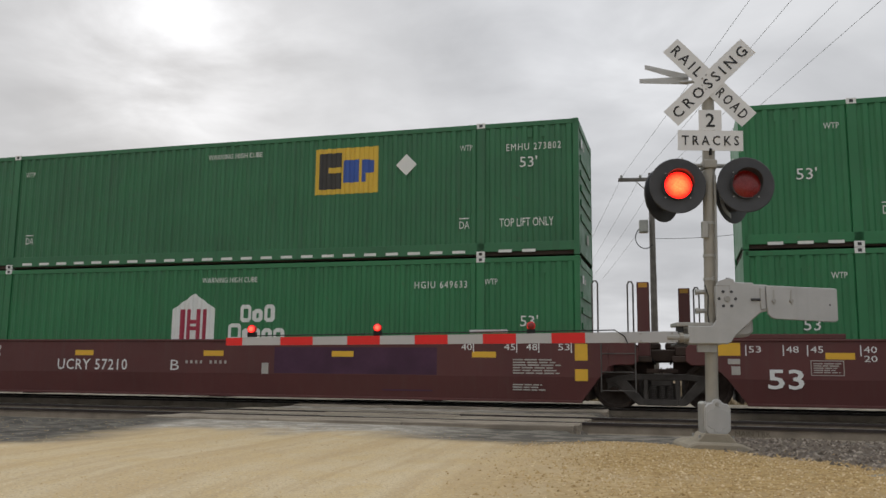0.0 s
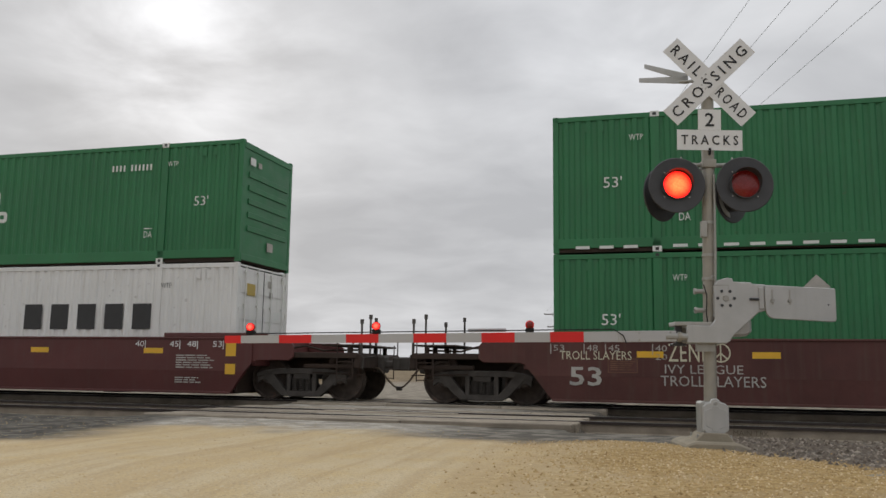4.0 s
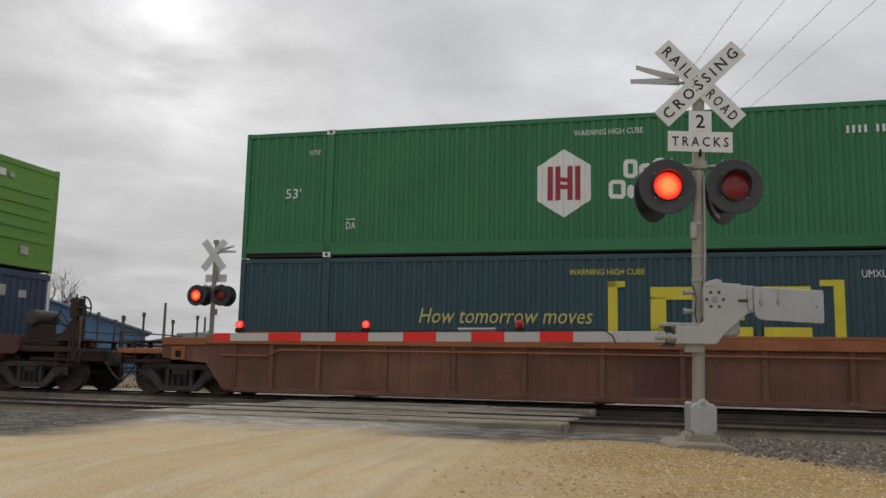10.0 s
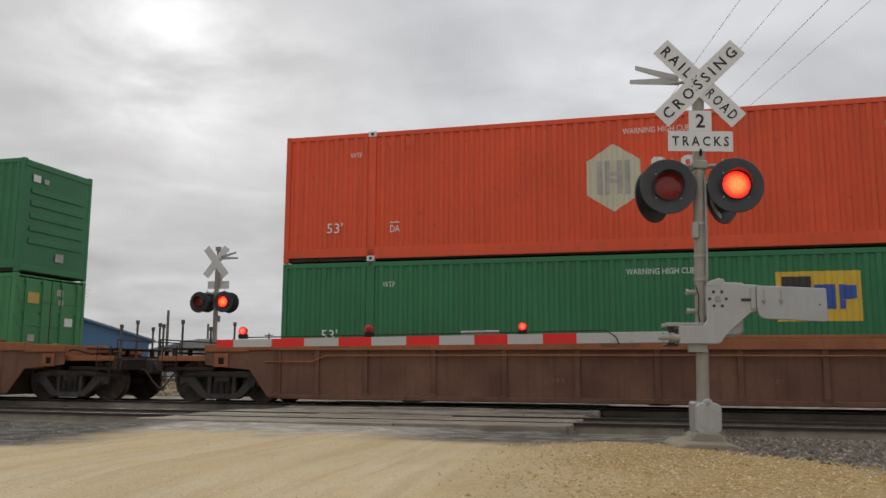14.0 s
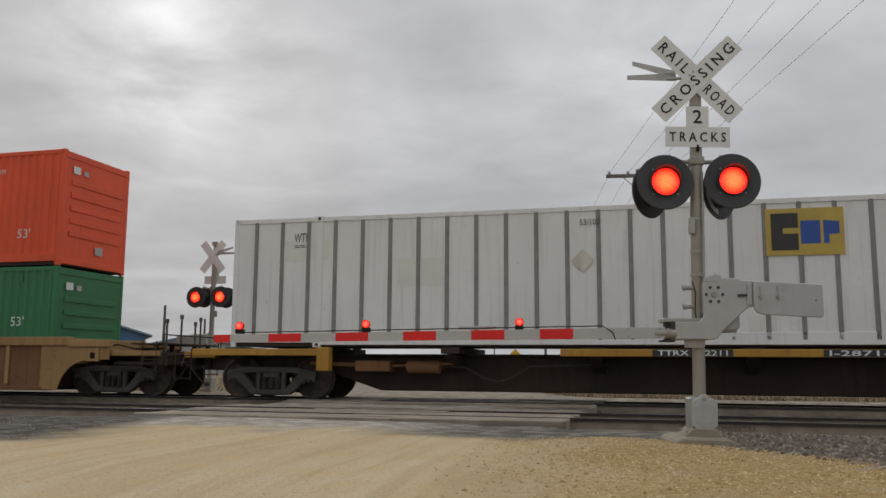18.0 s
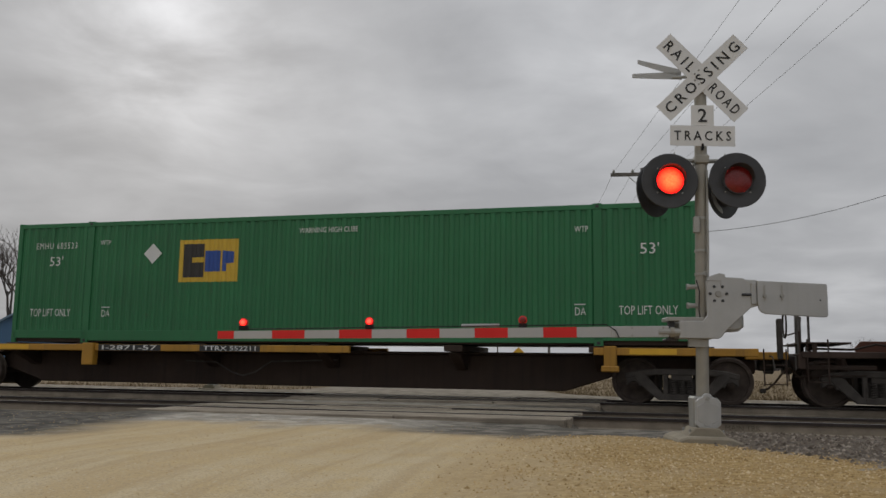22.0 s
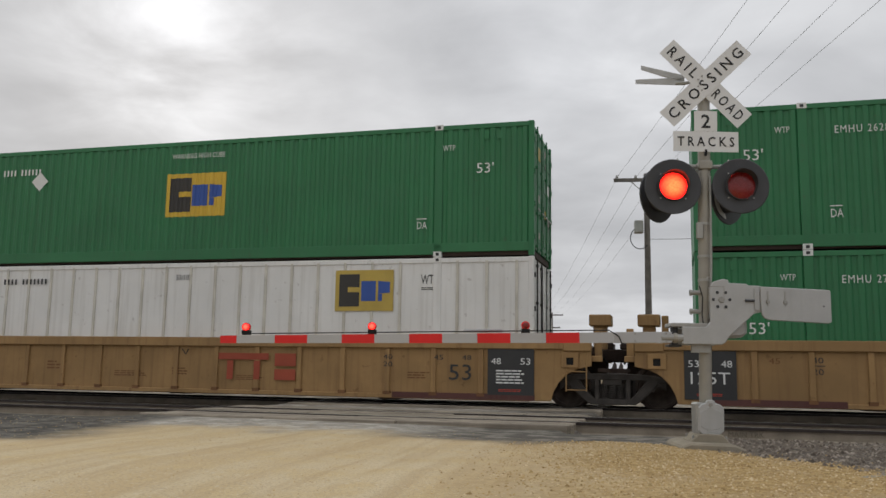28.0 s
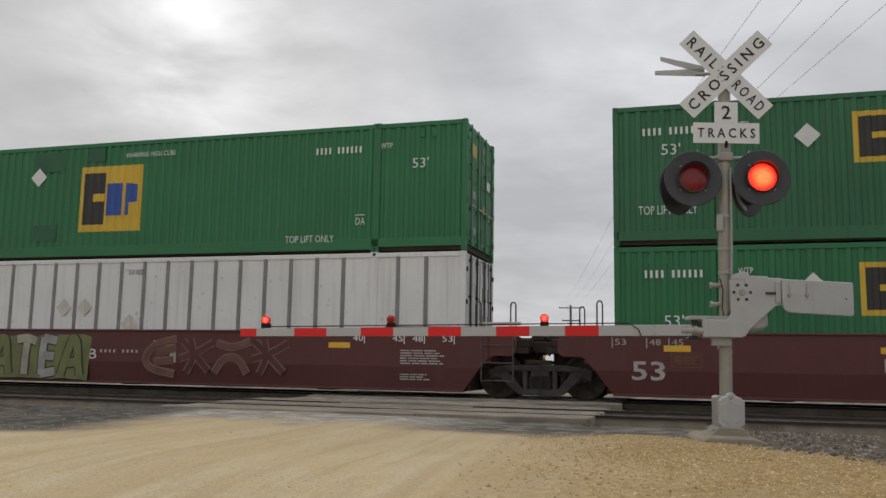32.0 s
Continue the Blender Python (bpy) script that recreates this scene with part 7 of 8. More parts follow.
            graffiti(car, 9.45 - HX, 12.2 - HX, 0.2, 1.28, 62, letters=4, thick=0.026)
        if k == 5:
            graffiti(car, 7.0 - HX, 8.3 - HX, 0.35, 1.2, 20 + k, letters=5, thick=0.014, mt="chalk_faded")
        graffiti(car, 13.04 - HX, 13.83 - HX, 0.45, 1.22, 50 + k, letters=4, thick=0.02, mt="decal_cream")
        if k > 3:
            sprayed_tag(car, 14.23 if k == 4 else 12.75, 15.31 if k == 4 else 13.85, 0.3, 0.66)
        if k == 5:
            bars(10.2 - HX, 12.6 - HX, 0.66, 0.9, -1.503, 11, "code_faded", car)
        if k == 3:
            ring = [(7.88 - HX + 0.15 * math.cos(a), 0.78 + 0.15 * math.sin(a)) for a in np.linspace(0, 6.29, 22)]
            part("round_mark", stroke(ring, 0.022, -1.505), "decal_faded", car, "thin painted ring")
            bars(8.2 - HX, 9.5 - HX, 0.76, 0.84, -1.503, 14, "decal_faded", car)
        ride(car, k, 0)
    ride(hub_box(GREEN_TOP, "green", dashes=0.48), 3, HIGH)
    c = emp_box("green container with a pale logo panel sitting in a rail car", "green", (10.45, 11.94), (1.48, 2.52), back="decal_cream", dia=(), code=14.6, end="door", castings=False, s53z=1.55, number="EMHU 643113")
    diamond(c, 4.98, 2.15, 0.24, "decal_faded")
    ride(c, 3, LOW)
    ride(hub_box("dark green container with white hexagon logo, stacked on a blue one", "green_dark", code=12.6, number="HGIU 642695"), 4, HIGH)
    c = container("blue container with orange end posts sitting in a rail car", "blue", end="fold", castings=True, posts="red_panel")
    diamond(c, 2.95, 2.0, 0.37)
    panel(2.85 - HX, 3.0 - HX, 1.84, 2.14, DECAL_Y - 0.003, "decal_black", c, "emblem", "small dark emblem")
    for i in range(8):
        flat_poly("logo_stripe", [rect(2.98 + 0.07 * min(i, 7 - i) - HX, 4.2 + 0.05 * min(i, 7 - i) - HX, 1.68 + 0.085 * i, 1.71 + 0.085 * i)], DECAL_Y, "decal_white", c)
    for x, n, key, tall in ((5.33, 5, "red_panel", 0.5), (7.3, 10, "decal_white", 0.58)):
        for i in range(n):
            h = tall if i == 0 else 0.38
            painted("word_block", [rect(x - HX, x + (0.4 if i == 0 else 0.27) - HX, 1.27, 1.27 + h)], 0.004, key, c, "plain block of a word mark")
            x += 0.46 if i == 0 else 0.365
    for s, z in ((8.17, 2.5), (15.1, 1.72)):
        p = panel(s - 0.25 - HX, s + 0.25 - HX, z - 0.16, z + 0.2, DECAL_Y, "decal_white", c, "placard")
        lettering("110", -0.19, 0.19, -0.1, 0.12, -0.004, "logo_blue", p)
    lettering("53", 14.86 - HX, 15.29 - HX, 1.98, 2.36, DECAL_Y, "decal_white", c)
    lettering("UMXU 881464", 12.7 - HX, 13.62 - HX, 2.33, 2.48, DECAL_Y, "decal_white", c, gap=1.1)
    ride(c, 4, LOW)
    ride(hub_box("lime green container with white hexagon logo, stacked on a navy one", "lime", code=12.6, number="HGIU 638485"), 5, HIGH)
    c = container("navy container with white word mark and white end post", "navy", end="fold", castings=True, posts="white_panel")
    diamond(c, 8.4, 2.05, 0.26, "decal_faded")
    bars(10.8 - HX, 12.38 - HX, 1.72, 2.02, DECAL_Y, 4, "decal_white", c)
    g = Shape()
    for r0, r1 in ((0.36, 0.25), (0.17, 0.08)):
        for q in range(4):
            a, b = q * math.pi / 2, (q + 1) * math.pi / 2
            x, z = 12.74 - HX, 1.9
            g.face([(x + r0 * math.cos(a), DECAL_Y, z + r0 * math.sin(a)), (x + r0 * math.cos(b), DECAL_Y, z + r0 * math.sin(b)), (x + r1 * math.cos(b), DECAL_Y, z + r1 * math.sin(b)), (x + r1 * math.cos(a), DECAL_Y, z + r1 * math.sin(a))])
    part("logo", g, "decal_white", c, "white open diamond logo")
    small_marks(c, warn=False, da=False, code=12.6, number="UMXU 258431")
    ride(c, 5, LOW)
    # three rust-coloured single cars
    for k in (6, 7, 8):
        car = well_car("rusty brown ribbed well car with an orange top chord", "rust", "rust_car", "rust_top", OFFSETS[k], "coupled", "coupled", pitch=1.49, brake=(False, False))
        for s in (1.0, 7.0, 13.6):
            panel(s - HX, s + 0.75 - HX, 1.22, 1.31, -1.553, "yellow_worn", car, "reflector", "faded yellow strip")
        for s in (6.0, 10.1):
            bars(s - HX, s + 0.3 - HX, 0.52, 0.62, -1.474, 3, "code_faded", car)
        if k == 6:
            panel(8.65 - HX, 10.0 - HX, 0.25, 1.1, -1.4725, "brown_car", car, "faded_patch", "faint bluish faded paint", thick=0.001)
        ride(car, k, 0)
    ride(hub_box("green container with white hexagon logo, stacked on a dark teal one", "green", code=12.7), 6, HIGH)
    c = container("dark teal container with yellow slogan and bracket sign in a car", "teal", end="fold", castings=False)
    part("lettering", text_mesh("How tomorrow moves", 3.64, 0.32, slant=0.25), "slogan_yellow", c, at=pose(6.05 - HX, DECAL_Y, 1.62))
    lettering("WARNING HIGH CUBE", 7.4 - HX, 8.9 - HX, 2.45, 2.57, DECAL_Y, "bright_yellow", c)
    for x, sg in ((8.17, 1), (12.35, -1)):
        flat_poly("bracket_mark", [rect(x - HX, x + 0.19 - HX, 1.2, 2.32), rect(min(x, x + 0.34 * sg + 0.1) - HX, max(x, x + 0.34 * sg) - HX, 2.2, 2.32)], DECAL_Y, "bright_yellow", c)
    for i in range(3):
        x = 9.0 + 1.05 * i - HX
        flat_poly("logo_block", [rect(x, x + 0.85, 1.95, 2.2), rect(x, x + 0.3, 1.2, 2.0), rect(x, x + 0.85, 1.2, 1.4)] if i == 0 else [rect(x, x + 0.85, 1.95, 2.2), rect(x, x + 0.85, 1.2, 1.42), rect(x + 0.15, x + 0.7, 1.55, 1.8)], DECAL_Y, "bright_yellow", c)
    lettering("UMXU", 12.85 - HX, 13.3 - HX, 2.36, 2.5, DECAL_Y, "decal_white", c)
    lettering("232024", 13.4 - HX, 14.1 - HX, 2.36, 2.5, DECAL_Y, "bright_yellow", c, gap=1.2)
    flat_poly_x(c, 0.3, 1.95, 0.42, "bright_yellow", 0.006)
    ride(c, 6, LOW)
    ride(hub_box("bright green container with white hexagon logo, stacked on another", "green", dashes=0.98, code=12.5), 7, HIGH)
    ride(emp_box("pale green container with a yellow logo panel in a rail car", "green_pale", (10.29, 11.77), (1.55, 2.49), code=14.4, dia=(12.4,), s53z=1.75, number="EMHU 653561"), 7, LOW)
    ride(hub_box("orange container with a cream hexagon logo, stacked on a green one", "orange", inc="wide", code=12.4, s53z=0.75, end="fold"), 8, HIGH)
    ride(emp_box("green container with a yellow logo panel in a rusty rail car", "green", (10.3, 11.8), (1.5, 2.45), dia=(12.5,), code=14.3, s53z=1.3, end="fold"), 8, LOW)
    # yellow single car
    car = well_car("worn yellow-brown ribbed well car with rusty panels", "yellow", "yellow_worn", "yellow_car", OFFSETS[9], "coupled", "coupled", pitch=1.17)
    panel(2.6 - HX, 4.3 - HX, 0.6, 0.85, -1.474, "decal_black", car, "marking")
    lettering("DTTX 659760", 2.7 - HX, 4.2 - HX, 0.64, 0.81, -1.48, "yellow_worn", car, weight=0.01)
    panel(13.3 - HX, 14.3 - HX, 0.45, 1.15, -1.474, "yellow_car", car, "paint_patch", "fresh yellow paint patch", thick=0.002)
    panel(-0.1 - HX + 0.12, 1.95 - HX, 0.24, 1.15, -1.4755, "yellow_car", car, "paint_patch", "fresh yellow paint patch", thick=0.002)
    for s in (6.47, 7.49):
        oval = [(s - HX + 0.31 * math.cos(a), 0.72 + 0.38 * math.sin(a)) for a in np.linspace(1.9, 7.6, 24)]
        part("graffiti", stroke(oval, 0.085, -1.477), "ring_faded", car, "faded greenish sprayed oval")
        for d in (-0.1, 0.1):
            part("graffiti", stroke(bowed([(s - HX + d, 0.98), (s - HX + d * 0.4, 0.7), (s - HX + d * 1.3, 0.45)]), 0.05, -1.477), "ring_faded", car, "faded sprayed stroke")
    for s, w in ((0.3, "53"), (1.15, "48"), (1.6, "45")):
        lettering(w, s - HX, s + 0.22 - HX, 0.93, 1.04, -1.479, "decal_black", car)
    ride(car, 9, 0)
    ride(hub_box("orange container with a cream hexagon logo and white word mark", "orange", inc="near", code=12.55, s53z=0.8), 9, HIGH)
    c = container("green container with white hexagon logo in a yellow rail car", "green", end="front")
    hex_logo(c, 7.29, 1.46, word=False)
    flat_poly("word_mark", [rect(8.55 - HX, 8.63 - HX, 1.48, 1.9), rect(8.74 - HX, 8.82 - HX, 1.48, 1.9), rect(8.6 - HX, 8.78 - HX, 1.64, 1.73), rect(8.2 - HX, 8.5 - HX, 1.15, 1.5), rect(8.58 - HX, 8.82 - HX, 1.15, 1.42)], DECAL_Y, "decal_white", c, "patched white word mark")
    small_marks(c, code=12.6, da=False, number="HGIU 643599")
    write53(c, 1.25, 1.55)
    write53(c, 15.1, 1.55)
    ride(c, 9, LOW)
    # spine cars
    spine = "dark spine car with worn yellow side rails carrying one container"
    car = spine_car(spine, OFFSETS[10], -7.18, 10.31, True, False, (-4.8, 7.8))
    ride(car, 10, 0)
    car = spine_car(spine, OFFSETS[11], None, 10.36, False, False, (-5.6, 7.4), worn=True)
    ride(car, 11, 0)
    car = spine_car(spine, OFFSETS[12], None, 7.58, False, True, (-7.8, 5.2))
    ride(car, 12, 0)
    c = ribbed_box("white panelled container with grey upright ribs and a brass-yellow logo", "white_box", True, (11.36, 12.76, 1.75, 2.66), None)
    diamond(c, 7.85, 1.75, 0.24, "seam_shade")
    for x0, x1, z0, z1 in ((1.2, 2.3, 1.9, 2.35), (3.9, 4.9, 1.3, 1.9), (11.0, 11.5, 0.2, 0.6)):
        panel(x0 - HX, x1 - HX, z0, z1, -HY + 0.014, "white_panel", c, "patch", "dull repair patch", thick=0.004)
    ride(c, 10, DECK)
    c = ribbed_box("cream-white smooth panelled container with thin seams and rust marks", "cream_box", False, (11.63, 12.92, 1.75, 2.66), 3.7, pitch=0.6, end_ribs=False)
    rr = random.Random(8)
    for s, z0, z1, w in ((0.1, 0.15, 1.9, 0.1), (0.12, 2.2, 2.75, 0.06), (2.72, 1.15, 1.62, 0.12), (15.4, 0.1, 0.8, 0.08), (9.35, 0.2, 0.6, 0.05), (6.1, 1.9, 2.1, 0.05)):
        zs = np.linspace(z0, z1, 9)
        rim = [(s - HX - w * rr.uniform(0.1, 0.6), z) for z in zs] + [(s - HX + w * rr.uniform(0.1, 0.6), z) for z in zs[::-1]]
        flat_poly("rust_mark", [rim], -HY - 0.0085, "rust_top", c, "ragged brown rust mark")
    ride(c, 11, DECK)
    ride(emp_box("green container with a yellow logo panel on a spine car", "green", (4.5, 6.0), (1.4, 2.38), dia=(3.8,), code=0.55, top_lift=True, s53z=1.95, number="EMHU 685523"), 12, DECK)
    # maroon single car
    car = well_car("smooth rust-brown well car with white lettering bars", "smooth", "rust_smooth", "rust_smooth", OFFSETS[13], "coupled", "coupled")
    sill_marks(car, 3.97, None, reflectors=(7.4, 11.0), right53=False, code_w=1.62, number="FEC 71871", car_paint="rust_smooth")
    bars(9.2 - HX, 9.9 - HX, 1.1, 1.17, -1.503, 8, "decal_faded", car)
    lettering("53", 13.98 - HX, 14.42 - HX, 0.5, 0.78, -1.503, "yellow_worn", car, weight=0.02)
    ring = [(6.62 - HX + 0.14 * math.cos(a), 0.8 + 0.14 * math.sin(a)) for a in np.linspace(0, 6.28, 20)]
    part("round_mark", stroke(ring, 0.02, -1.503), "decal_faded", car, "thin painted ring")
    ring = [(12.35 - HX + 0.13 * math.cos(a), 0.88 + 0.13 * math.sin(a)) for a in np.linspace(0, 6.28, 20)]
    part("round_mark", stroke(ring, 0.04, -1.503), "decal_white", car, "white painted ring")
    bars(12.55 - HX, 13.7 - HX, 0.8, 0.94, -1.503, 9, "decal_faded", car)
    ride(car, 13, 0)
    ride(emp_box("green container with yellow logo panel, stacked on a blue one", "green", (4.52, 6.05), (1.4, 2.42), dia=(3.8,), code=0.5, top_lift=True, s53z=1.75, number="EMHU 686052"), 13, HIGH)
    c = emp_box("blue container with red end posts and yellow logo panel", "blue", (2.54, 3.98), (1.63, 2.57), dia=(), castings=True, posts="red_panel", s53z=2.1, end_col="navy")
    panel(0.9 - HX, 1.35 - HX, 1.4, 1.75, DECAL_Y, "decal_white", c, "placard")
    panel(7.6 - HX, 8.1 - HX, 2.3, 2.68, DECAL_Y, "decal_white", c, "placard")
    panel(9.0 - HX, 12.5 - HX, 1.1, 1.9, -HY + 0.002, "bright_blue", c, "faded_patch", "brighter blue repainted area", thick=0.002)
    ride(c, 13, LOW)
    # yellow articulated set
    for k, l, r in ((14, "coupled", "shared"), (15, "joint", "shared"), (16, "joint", "coupled")):
        car = well_car("yellow ribbed well car with dark data panels", "yellow", "yellow_car", "yellow_car", OFFSETS[k], l, r, pitch=1.03, brake=(False, False))
        y = -1.524
        for s, w in ((13.0, "40"), (13.0, "20"), (14.1, "45"), (14.7, "48")):
            z = 0.93 if w != "20" else 0.78
            lettering(w, s - HX, s + 0.2 - HX, z, z + 0.1, y, "decal_black", car)
        lettering("53", 14.43 - HX, 14.9 - HX, 0.52, 0.84, y, "decal_black", car)
        for s, w, z in ((0.26, "53", 0.93), (0.87, "48", 0.93), (1.38, "45", 0.93), (2.13, "40", 0.95), (2.13, "20", 0.74)):
            if k == 14 or s > 1.2:
                lettering(w, s - 0.1 - HX, s + 0.1 - HX, z, z + 0.11, y + 0.045, "yellow_worn" if s < 2 else "decal_black", car)
        panel(2.0 - HX, 2.26 - HX, 0.895, 0.91, y + 0.045, "decal_black", car, "marking")
        for s, txt in ((15.24, ""), (-0.25, "125T")) if k == 15 else (((-0.25, "125T"),) if k == 16 else ((15.24, ""),)):
            p = panel(s - HX, s + 0.95 - HX, 0.24, 1.16, -1.5265, "decal_black", car, "data_panel", "black data panel with white writing", thick=0.004)
            lettering("48" if not txt else "53", -0.4, -0.2, 0.15, 0.28, -0.004, "decal_white", p)
            lettering("53" if not txt else "48", 0.2, 0.4, 0.15, 0.28, -0.004, "decal_white", p)
            if txt:
                lettering(txt, -0.36, 0.36, -0.17, 0.06, -0.004, "decal_white", p)
            else:
                part("marking", bars_mesh(0.6, 0.3, 7, 5), "decal_white", p, at=pose(0, -0.004, -0.08))
            part("marking", bars_mesh(0.5, 0.06, 8, 2), "red_panel", p, at=pose(0, -0.004, -0.36))
        panel(13.2 - HX, 16.2 - HX, 0.14, 0.26, -1.524, "brown_car", car, "paint_band", "dark red painted band", thick=0.003)
        panel(0.2 - HX, 2.6 - HX, 0.14, 0.26, -1.524, "brown_car", car, "paint_band", "dark red painted band", thick=0.003)
        if k == 15:
            for s0, s1, z0, z1 in ((9.13, 10.35, 0.88, 1.02), (9.35, 9.5, 0.45, 0.86), (10.0, 10.15, 0.45, 0.86), (10.5, 11.0, 0.45, 0.68), (10.5, 11.0, 0.75, 1.02)):
                flat_poly("emblem", [rect(s0 - HX, s1 - HX, z0, z1)], -1.522, "red_faded", car, "faded red bar of an emblem")
        else:
            s = 2.42 if k == 14 else 11.34
            panel(s - HX, s + 1.6 - HX, 0.7, 0.95, -1.522, "decal_black", car, "marking")
            lettering("DTTX 790410", s + 0.08 - HX, s + 1.52 - HX, 0.74, 0.91, -1.527, "decal_white", car, weight=0.01)
        part("chain", Shape().tube([(8.2 - HX, -1.51, 1.1), (8.3 - HX, -1.51, 0.98), (8.36 - HX, -1.51, 1.1)], 0.012, 6), "truck_steel", car)
        if l == "coupled":
            part("equipment_box", Shape().box(-9.42, -8.92, -0.6, -0.1, 1.06, 1.95), "yellow_car", car, "yellow equipment box on the platform", bevel=0.02)
            part("air_tank", Shape().lathe([(-0.4, 0.05), (-0.37, 0.17), (0.37, 0.17), (0.4, 0.05)], (-10.35, -0.9, 1.24), "x", 18), "yellow_car", car, "yellow brake air reservoir", smooth=True)
        else:
            part("pedestal", Shape().box(-9.12, -8.86, -0.5, -0.2, 1.05, 1.72).box(-9.22, -8.76, -0.6, -0.1, 1.68, 1.92), "yellow_car", car, "yellow pedestal with a wide cap", bevel=0.02)
            part("equipment_box", Shape().box(-8.74, -8.6, -0.5, -0.2, 1.2, 1.9), "yellow_car", car, bevel=0.02)
        if r == "coupled":
            part("end_cabinet", Shape().box(10.05, 10.4, -1.3, -1.2, 1.05, 1.78).box(10.05, 10.4, -1.3, -0.6, 1.68, 1.8).box(10.85, 10.95, -1.3, -1.2, 0.5, 1.8), "yellow_car", car, "yellow end frame with a step", bevel=0.015)
        if r == "shared":
            part("pedestal", Shape().box(9.2, 9.48, -0.5, -0.2, 1.05, 1.72).box(9.12, 9.58, -0.6, -0.1, 1.68, 1.92), "yellow_car", car, "yellow pedestal with a wide cap", bevel=0.02)
        for q, (s, z, w, h, n) in enumerate(((4.8, 0.72, 0.4, 0.22, 3), (6.9, 0.55, 0.9, 0.14, 9), (8.2, 0.62, 0.5, 0.18, 6), (13.8, 0.62, 0.55, 0.16, 6), (15.6 if k == 14 else 9.9, 0.5, 0.7, 0.12, 7))):
            part("marking", bars_mesh(w, h, n, 3, 5 + q), "yellow_worn", car, at=pose(s - HX, -1.474, z))
        ride(car, k, 0)
    ride(emp_box("green container with yellow logo panel and white castings", "green_dark", (7.4, 8.94), (1.15, 2.15), dia=(3.85,), code=2.7, castings=True, number="EMHU 260117"), 14, HIGH)
    ride(emp_box("green container with a yellow logo panel low in a car", "green", (4.57, 5.94), (1.65, 2.6), dia=(3.8,), code=0.6, s53z=1.3, number="EMHU 640778"), 14, LOW)
    ride(emp_box("green container with a yellow logo panel, stacked on a white one", "green", (7.38, 8.94), (1.07, 2.1), dia=(3.8,), code=2.7, castings=True, s53z=1.9), 15, HIGH)
    ride(ribbed_box("white panelled container with thin seams and a brass-yellow logo", "white_box", False, (11.77, 13.11, 1.75, 2.64), 3.0, end_ribs=False), 15, LOW)
    ride(emp_box("green container with a yellow logo panel and white castings", "green", (7.3, 8.85), (1.04, 2.06), dia=(3.8,), code=2.65, castings=True, s53z=1.9, number="EMHU 262827"), 16, HIGH)
    ride(emp_box("green container with a yellow logo panel deep in a car", "green", (7.34, 8.85), (0.95, 1.98), dia=(3.8,), code=2.65, castings=True, s53z=1.4, number="EMHU 271621"), 16, LOW)
    # last maroon pair
    for k, l, r in ((17, "coupled", "shared"), (18, "joint", "coupled")):
        car = well_car("dark red-brown smooth well car with large pale graffiti" if k == 17 else "dark red-brown smooth well car with white lettering bars", "smooth", "brown_car_fresh", "brown_car_fresh", OFFSETS[k], l, r, brake=(2 if k == 17 else 0, 0))
        sill_marks(car, 4.8 if k == 18 else None, (7.1, "B") if k == 17 else None, reflectors=(1.2, 5.0, 9.0, 13.4), mt="decal_faded" if k == 18 else "decal_white")
        if k == 17:
            mural(car, 0.05 - HX, 4.2 - HX, 0.16, 1.28, (ARCH, BOWLS, OVAL, HAMMER), ("silver_faded", "mural_pale"), "mural_dark", 0.31, 91, ground="mural_base")
            mural(car, 4.15 - HX, 6.9 - HX, 0.18, 1.26, (ARCH, HAMMER, COMB, ARCH), ("lime_faded", "mural_pale", "silver_faded"), "mural_dark", 0.2, 92, ground="lime_faded")
            mural(car, 8.5 - HX, 12.2 - HX, 0.3, 1.22, (WEDGE, RAYS, SPAN, RAYS), ("rose_dull", "brown_car"), "rose_faded", 0.12, 94)
        ride(car, k, 0)
    c = emp_box("green container with a large yellow logo panel, stacked on white", "green", (6.22, 8.0), (0.65, 2.28), dia=(4.96,), code=12.6, top_lift=False)
    for x0, x1, z0, z1 in ((4.75, 5.7, 2.2, 2.7), (4.9, 5.6, 0.45, 0.85), (6.4, 6.9, 2.4, 2.75)):
        panel(x0 - HX, x1 - HX, z0, z1, -HY + 0.002, "paint_patch", c, "paint_patch", "dark green paint patch", thick=0.002)
    for s in (2.3, 11.9):
        lettering("TOP LIFT ONLY", s - HX, s + 1.2 - HX, 0.24, 0.4, DECAL_Y, "decal_white", c)
    ride(c, 17, HIGH)
    c = ribbed_box("white panelled container with grey upright ribs and rust stains", "white_box", True, None, 2.6, wtp=False, pitch=0.64, number="EMHU 239842")
    for s in (6.0, 6.6):
        diamond(c, s, 1.7, 0.22, "seam_shade")
    diamond(c, 7.9, 1.3, 0.24, "seam_shade")
    ride(c, 17, LOW)
    ride(emp_box("dark green container with a yellow logo panel and diamond placard", "green_dark", (4.5, 6.0), (1.5, 2.5), dia=(3.7,), code=0.6, top_lift=True, s53z=1.95), 18, HIGH)
    ride(emp_box("green container with a yellow logo panel in a maroon car", "green", (4.5, 6.0), (1.5, 2.5), dia=(3.7,), code=0.6, s53z=1.4), 18, LOW)


